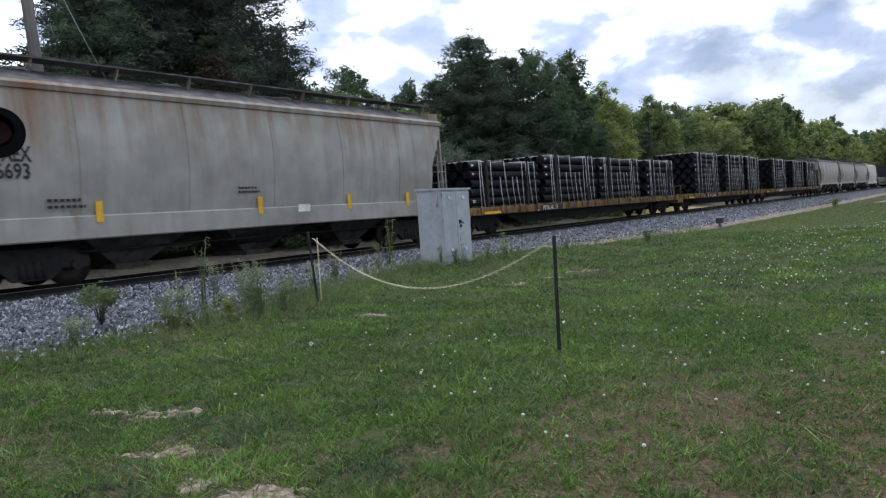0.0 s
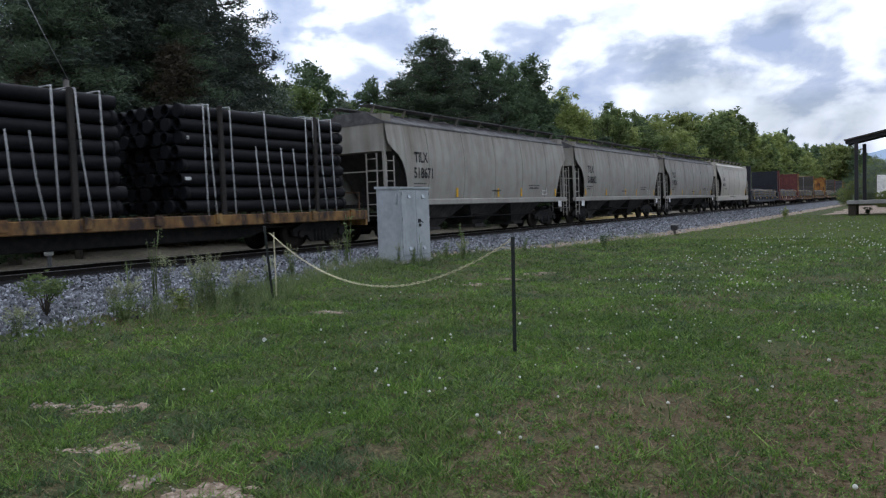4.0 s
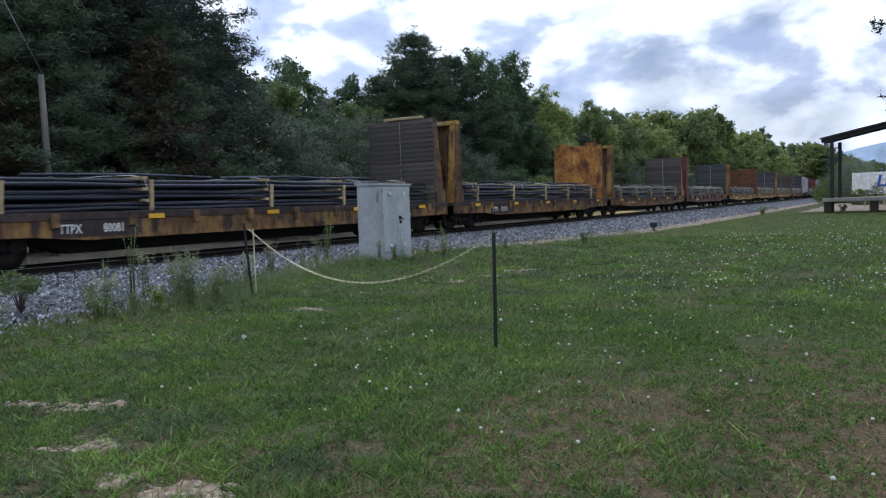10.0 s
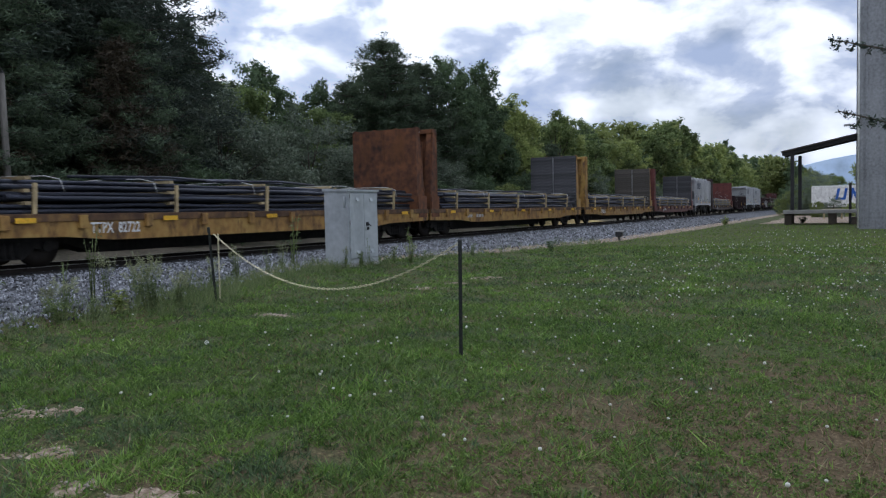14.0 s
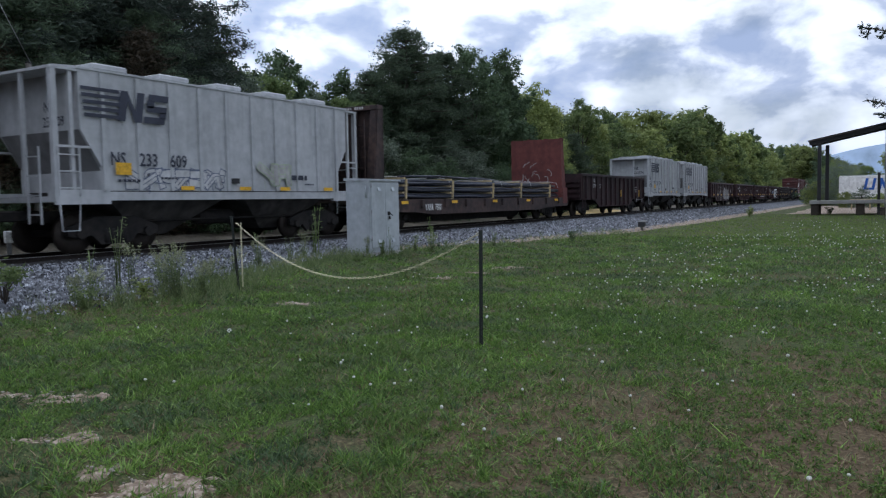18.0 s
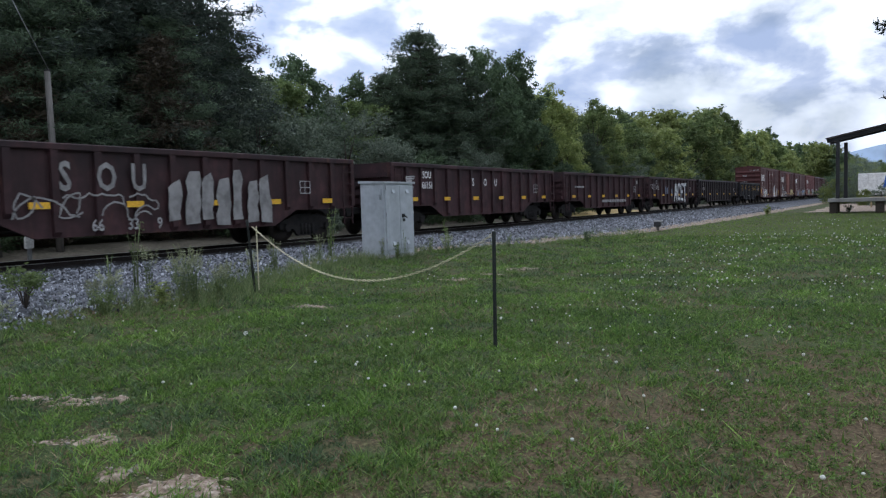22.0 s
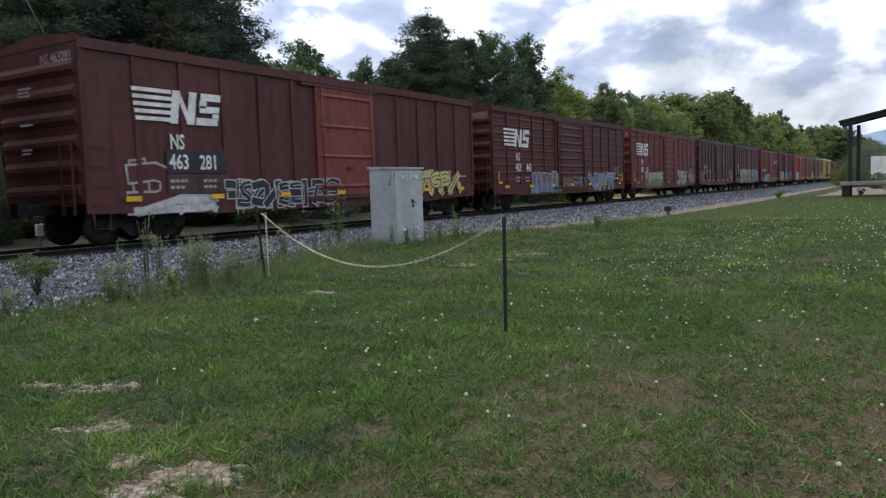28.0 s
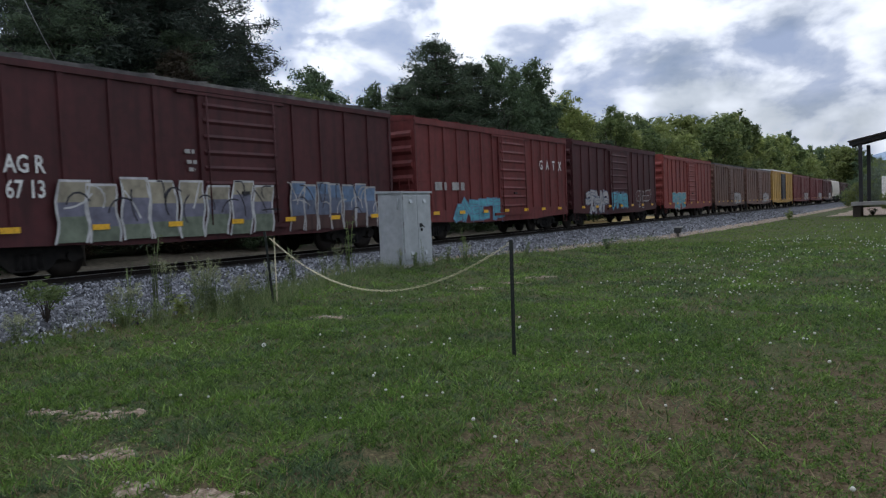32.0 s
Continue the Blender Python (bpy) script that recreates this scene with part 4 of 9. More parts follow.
def build_track():
    tr = thing("railway_track", "single railway track with dark steel rails on sleepers", "railway track", kind="structure", at=pose(0, 0, 0))
    for side in (-1, 1):
        g = Geo()
        x = TRACK_X + side * 0.755
        prof = [(x - 0.07, RAIL_Z - 0.175), (x + 0.07, RAIL_Z - 0.175), (x + 0.07, RAIL_Z - 0.16), (x + 0.012, RAIL_Z - 0.13), (x + 0.012, RAIL_Z - 0.05),
                (x + 0.036, RAIL_Z - 0.035), (x + 0.036, RAIL_Z - 0.006), (x - 0.036, RAIL_Z - 0.006), (x - 0.036, RAIL_Z - 0.035), (x - 0.012, RAIL_Z - 0.05), (x - 0.012, RAIL_Z - 0.13), (x - 0.07, RAIL_Z - 0.16)]
        g.prism(prof, -80, 205)
        rail = part("rail", g, M["rail"], tr)
        part("rail_head", Geo().box(x - 0.03, x + 0.03, -80, 205, RAIL_Z - 0.006, RAIL_Z), M["rail_top"], rail, "worn bright running surface")
        bend = Geo()
        pts = [on_track(205 + 6 * i, 0) @ Vector((side * 0.755, 0, RAIL_Z - 0.09)) for i in range(30)]
        for p, q in zip(pts, pts[1:]):
            bend.beam(p, q, 0.07, 0.16)
        part("rail", bend, M["rail"], tr, "rail of the far bend")
    tie = Geo().bevel_box(-1.3, 1.3, -0.115, 0.115, -0.15, 0.0, 0.015).mesh("sleeper", M["sleeper"])
    rng = random.Random(4)
    for i in range(150):
        part("sleeper", tie, None, tr, at=pose(TRACK_X + rng.uniform(-0.03, 0.03), -2 + 0.53 * i, RAIL_Z - 0.165 + rng.uniform(-0.012, 0.005), 0, 0, rng.uniform(-1, 1)))
    return tr


build_track()


# ---- the train ----
V0, V1, V2 = 19.504, -0.375, -0.161


def gone(t):
    """How far the train has come by t seconds, against 16 s."""
    u = (t - 16) / 16
    return 16 * (V0 * u + V1 * u * u + V2 * u ** 3)


MOVING = []        # (thing, its place along the train, its height, its sideways place)


def rolling(name, label, category, group, along):
    ob = thing(name, label, category, group, at=pose(TRACK_X, along - gone(0), RAIL_Z))
    MOVING.append((ob, along, 0.0))
    return ob


WHEEL = Geo().wheel(-0.07, 0.07, 0, 0, 0.46).mesh("wheel", M["wheel"])
AXLE = Geo().tube([(-0.72, 0, 0), (0.72, 0, 0)], 0.08, 8).mesh("axle", M["running_gear"])


def side_frame_mesh():
    g = Geo()
    prof = [(-1.2, 0.42), (-0.92, 0.36), (-0.62, 0.42), (-0.38, 0.2), (0.38, 0.2), (0.62, 0.42), (0.92, 0.36), (1.2, 0.42), (1.2, 0.6), (0.55, 0.84), (-0.55, 0.84), (-1.2, 0.6)]
    g.slab_x(prof, -0.06, 0.06)
    for y in (-0.24, -0.08, 0.08, 0.24):
        g.tube([(0.03, y, 0.24), (0.03, y, 0.56)], 0.07, 8)
    for y in (-0.9, 0.9):
        g.tube([(-0.02, y, 0.46), (0.14, y, 0.46)], 0.12, 10)
    return g.mesh("side_frame", M["running_gear"])


SIDE_FRAME = side_frame_mesh()
BOLSTER = Geo().bevel_box(-1.05, 1.05, -0.2, 0.2, 0.4, 0.78, 0.05).mesh("truck", M["running_gear"])
COUPLER = Geo().bevel_box(-0.11, 0.11, -0.62, 0.62, 0.76, 1.0, 0.03).box(-0.16, 0.16, 0.4, 0.62, 0.7, 1.05).mesh("coupler", M["running_gear"])


def trucks(car, body):
    for s in (-1, 1):
        t = part("truck", BOLSTER, None, car, at=pose(0, s * (body / 2 - 1.75), 0))
        for x in (-1.0, 1.0):
            part("side_frame", SIDE_FRAME, None, t, at=pose(x, 0, 0, 0, 0, 0 if x > 0 else 180))
        for y in (-0.9, 0.9):
            for x in (-0.755, 0.755):
                part("wheel", WHEEL, None, t, at=pose(x, y, 0.46))
            part("axle", AXLE, None, t, at=pose(0, y, 0.46))
        part("coupler", COUPLER, None, car, at=pose(0, s * (body / 2 + 0.1), 0, 0, 0, 0 if s > 0 else 180))


def ladder(parent, x, y, z0, z1, width, material, facing="side", rungs=None, name="ladder"):
    g = Geo()
    n = rungs or max(3, int((z1 - z0) / 0.34))
    if facing == "side":
        for s in (-1, 1):
            g.beam((x, y + s * width / 2, z0), (x, y + s * width / 2, z1), 0.035)
        for i in range(n):
            z = z0 + (i + 0.5) * (z1 - z0) / n
            g.beam((x, y - width / 2, z), (x, y + width / 2, z), 0.028)
    else:
        for s in (-1, 1):
            g.beam((x + s * width / 2, y, z0), (x + s * width / 2, y, z1), 0.035, up=(0, 1, 0))
        for i in range(n):
            z = z0 + (i + 0.5) * (z1 - z0) / n
            g.beam((x - width / 2, y, z), (x + width / 2, y, z), 0.028)
    return part(name, g, material, parent)


def brake_gear(car, body, low=0.72):
    g = Geo()
    a, b, c = body / 2 - 0.3, body / 2 - 2.9, body / 2 - 4.4
    g.slab_x([(-a, 0.72), (-b, 0.72), (-c, low), (c, low), (b, 0.72), (a, 0.72), (a, 0.98), (-a, 0.98)], -0.3, 0.3)
    g.tube([(0.7, -0.9, 0.75), (0.7, 0.3, 0.75)], 0.2, 10)
    g.tube([(0.9, -body / 2 + 2, 0.7), (0.9, body / 2 - 2, 0.7)], 0.03, 5)
    part("underframe", g, M["running_gear"], car)


def boxcar(along, length, paint, label, roof="roof_grime", height=4.42, sill=0.63, posts=13, ridged=False, door=(0.44, 0.64), doors=1, door_paint=None, door_lines=8):
    car = rolling("boxcar", label, "boxcar", "cars of the freight train", along)
    body = length
    h, hw = body / 2, 1.5
    P = M[paint]
    g = Geo()
    g.box(-hw, hw, -h + 0.06, h - 0.06, 1.0, height)
    part("body", g, P, car)
    # side sill, lower between the trucks
    for x0, x1 in ((hw, hw + 0.03), (-hw - 0.03, -hw)):
        prof = [(-h, 0.76), (-h + 2.5, 0.7), (-h + 3.6, sill), (h - 3.6, sill), (h - 2.5, 0.7), (h, 0.76), (h, 1.16), (-h, 1.16)]
        part("side_sill", Geo().slab_x(prof, x0, x1), P, car)
    # roof: shallow ridge, with seams
    g = Geo()
    g.prism([(-hw - 0.05, height - 0.02), (hw + 0.05, height - 0.02), (hw + 0.05, height + 0.07), (0, height + 0.24), (-hw - 0.05, height + 0.07)], -h - 0.02, h + 0.02)
    roof_part = part("roof", g, M[roof], car)
    n = int(body / 1.4)
    for i in range(n + 1):
        y = -h + 0.05 + (body - 0.1) * i / n
        part("roof_rib", Geo().prism([(-hw - 0.06, height + 0.06), (hw + 0.06, height + 0.06), (hw + 0.06, height + 0.11), (0, height + 0.285), (-hw - 0.06, height + 0.11)], y - 0.04, y + 0.04), M[roof], roof_part)
    for x0, x1 in ((hw, hw + 0.07), (-hw - 0.07, -hw)):
        part("eave", Geo().box(x0, x1, -h, h, height - 0.16, height - 0.02), P, car)
    d0, d1 = -h + door[0] * body, -h + door[1] * body
    # upright posts on both sides
    for sx in (1, -1):
        for i in range(posts + 1):
            y = -h + 0.07 + (body - 0.14) * i / posts
            if d0 - 0.1 < y < d1 + 0.1:
                continue
            gp = Geo().box(min(sx * hw, sx * (hw + 0.045)), max(sx * hw, sx * (hw + 0.045)), y - 0.06, y + 0.06, 1.16, height - 0.16)
            part("side_post", gp, P, car)
    if ridged:
        for i in range(posts):
            y0 = -h + 0.13 + (body - 0.14) * i / posts
            y1 = y0 + (body - 0.14) / posts - 0.12
            if y1 > d0 and y0 < d1:
                continue
            g = Geo()
            for k in range(9):
                z = 1.35 + k * (height - 1.75) / 8
                g.prism([(hw, z - 0.05), (hw + 0.028, z), (hw, z + 0.05)], y0 + 0.05, y1 - 0.05)
            part("ridged_panel", g, P, car)
    # doors
    dw = (d1 - d0) / doors
    DP = M[door_paint or paint]
    for k in range(doors):
        a, b = d0 + k * dw + 0.03, d0 + (k + 1) * dw - 0.03
        g = Geo().box(hw + 0.015, hw + 0.07, a, b, 0.98, height - 0.2)
        dr = part("sliding_door", g, DP, car, "sliding door with pressed ridges")
        n = door_lines if doors == 1 else 0
        if doors == 2:      # panelled door: frame, two cross rails, painted notices
            for zz, hh in ((1.02, 0.12), (1.95, 0.1), (2.85, 0.1), (height - 0.32, 0.12)):
                part("door_rail", Geo().bevel_box(hw + 0.07, hw + 0.105, a + 0.06, b - 0.06, zz, zz + hh, 0.01), DP, dr)
            for yy in (a + 0.02, b - 0.12):
                part("door_stile", Geo().bevel_box(hw + 0.07, hw + 0.11, yy, yy + 0.1, 1.0, height - 0.22, 0.01), DP, dr)
            bars(M["dull_white"], dr, hw + 0.112, [(a + 0.55, a + 1.35, height - 0.62, 0.08), (a + 0.55, a + 1.5, height - 0.76, 0.08), (a + 0.65, a + 1.3, height - 0.9, 0.07), (a + 1.35, a + 1.75, 2.5, 0.05), (a + 1.35, a + 1.8, 2.4, 0.05), (a + 1.7, a + 1.85, 1.35, 0.05)])
            for yy, zz, ww, hh in ((a + 0.3, 2.72, 0.26, 0.22), (a + 0.32, 2.42, 0.22, 0.12), (a + 1.0, 1.5, 0.18, 0.22), (a + 0.75, 1.9, 0.14, 0.14)):
                paint_box(M["white"], dr, hw + 0.112, yy, yy + ww, zz, zz + hh, "notice", "torn white paper notice")
        for i in range(n):
            z = 1.25 + i * (height - 1.75) / (n - 1)
            part("door_ridge", Geo().prism([(hw + 0.07, z - 0.07), (hw + 0.11, z), (hw + 0.07, z + 0.07)], a + 0.12, b - 0.12), DP, dr)
        for y in ((a + 0.22), (b - 0.22)) if doors == 1 else ((a + 0.3), (b - 0.35)):
            rod = Geo().tube([(hw + 0.125, y, 1.0), (hw + 0.125, y, height - 0.25)], 0.022, 6)
            part("lock_rod", rod, DP, dr)
        part("door_handle", Geo().box(hw + 0.11, hw + 0.16, (a + b) / 2 - 0.12, (a + b) / 2 + 0.12, 1.75, 1.83), M["dark_metal"], dr)
    part("door_track", Geo().box(hw + 0.03, hw + 0.11, d0 - 0.5, d1 + 0.2, 0.86, 0.97), P, car)
    part("door_track", Geo().box(hw + 0.02, hw + 0.1, d0 - 0.6, d1 + 0.2, height - 0.26, height - 0.18), P, car)
    # ends with pressed ribs
    for s in (-1, 1):
        g = Geo().box(-hw, hw, min(s * h, s * (h - 0.06)), max(s * h, s * (h - 0.06)), 0.98, height)
        wall = part("end_wall", g, P, car)
        for i in range(6):
            z = 1.25 + i * (height - 1.8) / 5
            part("end_ridge", Geo().slab_x([(s * h, z - 0.17), (s * (h + 0.09), z - 0.05), (s * (h + 0.09), z + 0.05), (s * h, z + 0.17)] if s < 0 else [(s * h, z + 0.17), (s * (h + 0.09), z + 0.05), (s * (h + 0.09), z - 0.05), (s * h, z - 0.17)], -hw + 0.08, hw - 0.08), P, wall)
        for k in range(4):
            z = 0.95 + 0.42 * k
            part("grab_iron", Geo().beam((hw + 0.075, s * (h - 0.58), z), (hw + 0.075, s * (h - 0.14), z), 0.022), P, car)
        part("sill_step", Geo().tube([(hw + 0.03, s * (h - 0.56), 0.8), (hw + 0.03, s * (h - 0.54), 0.42), (hw + 0.03, s * (h - 0.16), 0.42), (hw + 0.03, s * (h - 0.14), 0.8)], 0.018, 5), P, car)
        ladder(car, hw - 0.4, s * (h + 0.14), 0.75, height - 2.1, 0.42, P, facing="end", name="end_ladder")
    part("handbrake_wheel", Geo().tube([(-0.5, h + 0.14, 2.6), (-0.5, h + 0.2, 2.6)], 0.28, 14), M["dark_metal"], car)
    brake_gear(car, body)
    trucks(car, body)
    return car, h, hw + 0.052


def hopper(along, length, paint, label, height=4.1, cut=1.35, round_cut=True, sill_z=1.38, lines=False, slope="dark_slope", ladder_paint=None, sill_h=0.2, eave=False):
    """A smooth-sided covered hopper: bulged side sheets cut away at the ends, walkway on the roof, bays below."""
    car = rolling("covered_hopper", label, "hopper car", "cars of the freight train", along)
    body = length
    h = body / 2
    P = M[paint]
    LP = M[ladder_paint or paint]
    zs = [sill_z + (height - sill_z) * i / 12 for i in range(13)]

    def bulge(z):
        u = (z - sill_z) / (height - sill_z)
        return 1.34 + 0.2 * math.sin(math.pi * min(1, (u * 0.86 + 0.1)))

    def inset(z):
        u = (z - sill_z) / (height - sill_z)
        if round_cut:
            return 0.12 + cut * math.sqrt(max(0.0, 1 - (u / 0.68) ** 2))
        return 0.12 + cut * max(0.0, min(1.0, (0.86 - u) / 0.42)) ** 0.75

    for sx in (1, -1):
        g = Geo()
        cols = 15
        for z in zs:
            e = h - inset(z)
            for j in range(cols):
                g.v.append((sx * bulge(z), -e + 2 * e * j / (cols - 1), z))
        for i in range(12):
            for j in range(cols - 1):
                q = (i * cols + j, i * cols + j + 1, (i + 1) * cols + j + 1, (i + 1) * cols + j)
                g.f.append(q if sx > 0 else q[::-1])
                g.smooth.append(True)
        part("side_sheet", g, P, car, "smooth bulged side sheet")
        for k in range(1, 6):
            y = -h + body * k / 6
            seam = Geo()
            for a, b in zip(zs, zs[1:]):
                if abs(y) < h - inset(a) - 0.05 and abs(y) < h - inset(b) - 0.05:
                    seam.beam((sx * (bulge(a)), y, a), (sx * (bulge(b)), y, b), 0.03, 0.012, up=(0, 1, 0))
            part("weld_seam", seam, P, car)
        if lines:
            for zz in (0.90, 0.94, 0.98):
                z = sill_z + (height - sill_z) * zz
                seam = Geo().box(min(sx * bulge(z), sx * (bulge(z) + 0.02)), max(sx * bulge(z), sx * (bulge(z) + 0.02)), -h + 0.2, h - 0.2, z - 0.018, z + 0.018)
                part("side_bead", seam, P, car)
        part("side_sill", Geo().bevel_box(min(sx * 1.30, sx * 1.5), max(sx * 1.30, sx * 1.5), -h, h, sill_z - sill_h, sill_z + 0.02, 0.03), P, car)
        if eave:      # broad rounded ledge where the roof meets the side
            w = bulge(height)
            prof = [(w - 0.02, height - 0.16), (w + 0.07, height - 0.12), (w + 0.09, height - 0.02), (w - 0.02, height + 0.06)]
            part("eave", Geo().prism(prof if sx > 0 else [(-x, z) for x, z in prof[::-1]], -h + 0.05, h - 0.05), P, car)
    # inner hull with sloped ends
    hull = Geo()
    hull.slab_x([(-h + 1.9 + cut * 0.2, sill_z - 0.1), (h - 1.9 - cut * 0.2, sill_z - 0.1), (h - 0.5, height - 0.75), (h - 0.5, height - 0.1), (-h + 0.5, height - 0.1), (-h + 0.5, height - 0.75)], -1.28, 1.28)
    part("slope_sheet", hull, M[slope], car, "sloped end sheet with shade in its dark colour")
    # roof
    g = Geo()
    wt = bulge(height)
    g.prism([(-wt - 0.02, height - 0.03), (wt + 0.02, height - 0.03), (wt + 0.02, height + 0.03), (0.62, height + 0.4), (-0.62, height + 0.4), (-wt - 0.02, height + 0.03)], -h + 0.05, h - 0.05)
    part("roof", g, M["roof_grime"] if paint != "cream_hopper" else P, car)
    g = Geo().box(-0.28, 0.28, -h + 0.6, h - 0.6, height + 0.4, height + 0.46)
    for i in range(4):
        y = -h * 0.72 + i * h * 0.48
        g.tube([(0.0, y, height + 0.4), (0.0, y, height + 0.54)], 0.26, 12)
    part("hatch", g, M["roof_grime"], car, "round roof hatches under a trough cover")
    for sx in (1, -1):
        n = 9
        for i in range(n):
            y = -h + 0.25 + (body - 0.5) * i / (n - 1)
            part("walkway_bracket", Geo().beam((sx * 0.72, y, height + 0.3), (sx * 0.86, y, height + 0.6), 0.1, 0.03, up=(0, 1, 0)), LP, car)
        part("roof_walkway", Geo().box(min(sx * 0.42, sx * 0.92), max(sx * 0.42, sx * 0.92), -h, h, height + 0.6, height + 0.635), M["roof_grime"], car)
    # ends: posts, ladders, end panel
    for s in (-1, 1):
        part("end_panel", Geo().box(-1.3, 1.3, min(s * (h - 0.6), s * (h - 0.07)), max(s * (h - 0.6), s * (h - 0.07)), height - 0.95, height + 0.3), P, car)
        part("end_platform", Geo().box(-1.42, 1.42, min(s * (h - 1.5), s * h), max(s * (h - 1.5), s * h), sill_z - 0.22, sill_z - 0.1), M["running_gear"], car)
        for sx in (1, -1):
            part("corner_post", Geo().beam((sx * 1.38, s * (h - 0.1), sill_z), (sx * 1.3, s * (h - 0.1), height - 0.02), 0.09), LP, car)
        ladder(car, 1.47, s * (h - 0.24), 0.5, sill_z + 1.5, 0.44, LP, rungs=7, name="side_ladder")
        ladder(car, 0.9, s * (h + 0.03), 0.7, sill_z + 1.6, 0.44, LP, facing="end", rungs=6, name="end_ladder")
        part("end_rail", Geo().beam((-1.35, s * (h - 0.05), sill_z + 1.0), (1.35, s * (h - 0.05), sill_z + 1.0), 0.04), LP, car)
    # bays
    for k in (-1, 0, 1):
        c = k * body * 0.235
        w = body * 0.115
        b = Geo()
        n = len(b.v)
        b.v += [(-1.25, c - w, sill_z - 0.1), (1.25, c - w, sill_z - 0.1), (1.25, c + w, sill_z - 0.1), (-1.25, c + w, sill_z - 0.1), (-0.55, c - 0.4, 0.35), (0.55, c - 0.4, 0.35), (0.55, c + 0.4, 0.35), (-0.55, c + 0.4, 0.35)]
        for f in ((0, 1, 5, 4), (1, 2, 6, 5), (2, 3, 7, 6), (3, 0, 4, 7), (4, 5, 6, 7)):
            b.f.append(f[::-1])
            b.smooth.append(False)
        b.box(-0.7, 0.7, c - 0.45, c + 0.45, 0.24, 0.36)
        part("discharge_bay", b, M["shaded_bay"], car)
    brake_gear(car, body)
    trucks(car, body)
    return car, h, lambda z: bulge(z) + 0.012


def ribbed_hopper(along, length, label):
    """A light-grey two-bay covered hopper with upright ribs and open framed ends."""
    car = rolling("covered_hopper", label, "hopper car", "cars of the freight train", along)
    body = length
    h, hw, height, sill = body / 2, 1.5, 4.05, 1.42
    P = M["light_hopper"]
    e = h - 1.1
    g = Geo()
    prof = [(-e - 0.45, 2.75), (-e + 0.05, 1.95), (-e + 0.05, sill), (e - 0.05, sill), (e - 0.05, 1.95), (e + 0.45, 2.75), (e + 0.45, height), (-e - 0.45, height)]
    g.slab_x(prof, -hw, hw)
    part("body", g, P, car)
    for sx in (1, -1):
        n = 9
        for i in range(n + 1):
            y = -e + 0.1 + (2 * e - 0.2) * i / n
            part("side_rib", Geo().box(min(sx * hw, sx * (hw + 0.06)), max(sx * hw, sx * (hw + 0.06)), y - 0.05, y + 0.05, sill, height - 0.03), P, car)
        part("side_sill", Geo().box(min(sx * 1.25, sx * 1.5), max(sx * 1.25, sx * 1.5), -h, h, sill - 0.22, sill - 0.02), P, car)
    part("roof", Geo().prism([(-hw - 0.03, height), (hw + 0.03, height), (hw + 0.03, height + 0.05), (0.7, height + 0.18), (-0.7, height + 0.18), (-hw - 0.03, height + 0.05)], -e - 0.5, e + 0.5), P, car)
    for i in range(5):
        y = -e + 0.6 + i * (2 * e - 1.2) / 4
        part("roof_hatch", Geo().bevel_box(0.35, 1.2, y - 0.45, y + 0.45, height + 0.1, height + 0.25, 0.03), P, car)
    for s in (-1, 1):
        # sloped end sheet and open frame
        a, b = s * (e + 0.45), s * (e - 0.3)
        gg = Geo().face([(-hw + 0.06, a, 2.75), (hw - 0.06, a, 2.75), (hw - 0.06, b, sill), (-hw + 0.06, b, sill)] if s < 0 else [(hw - 0.06, a, 2.75), (-hw + 0.06, a, 2.75), (-hw + 0.06, b, sill), (hw - 0.06, b, sill)])
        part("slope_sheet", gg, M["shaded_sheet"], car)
        part("end_roof", Geo().box(-hw, hw, min(s * (e + 0.4), s * h), max(s * (e + 0.4), s * h), height - 0.06, height), P, car)
        for sx in (1, -1):
            part("corner_post", Geo().beam((sx * 1.43, s * (h - 0.08), sill - 0.1), (sx * 1.43, s * (h - 0.08), height), 0.12), P, car)
            part("inner_post", Geo().beam((sx * 1.43, s * (e + 0.62), sill - 0.1), (sx * 1.43, s * (e + 0.62), height), 0.08), P, car)
            r = Geo()
            r.beam((sx * 1.46, s * (e + 0.1), sill + 0.95), (sx * 1.46, s * (h - 0.05), sill + 0.95), 0.05)
            part("hand_rail", r, P, car)
        ladder(car, 1.5, s * (h - 0.35), sill - 0.12, sill + 0.95, 0.5, P, rungs=3, name="side_ladder")
        part("sill_step", Geo().tube([(1.48, s * (h - 0.6), sill - 0.15), (1.48, s * (h - 0.55), 0.55), (1.48, s * (h - 0.15), 0.55), (1.48, s * (h - 0.1), sill - 0.15)], 0.02, 5), P, car)
        part("end_panel", Geo().box(1.42, 1.5, min(s * (h - 1.35), s * (h - 0.02)), max(s * (h - 1.35), s * (h - 0.02)), sill - 0.3, sill + 0.02), P, car)
        ladder(car, 0.8, s * (h + 0.02), 0.7, sill + 0.95, 0.44, P, facing="end", name="end_ladder")
        part("inner_post", Geo().beam((0.35, s * (h - 0.08), sill - 0.1), (0.35, s * (h - 0.08), height), 0.08), P, car)
        part("end_platform", Geo().box(-1.45, 1.45, min(s * (e - 0.2), s * h), max(s * (e - 0.2), s * h), sill - 0.24, sill - 0.12), P, car)
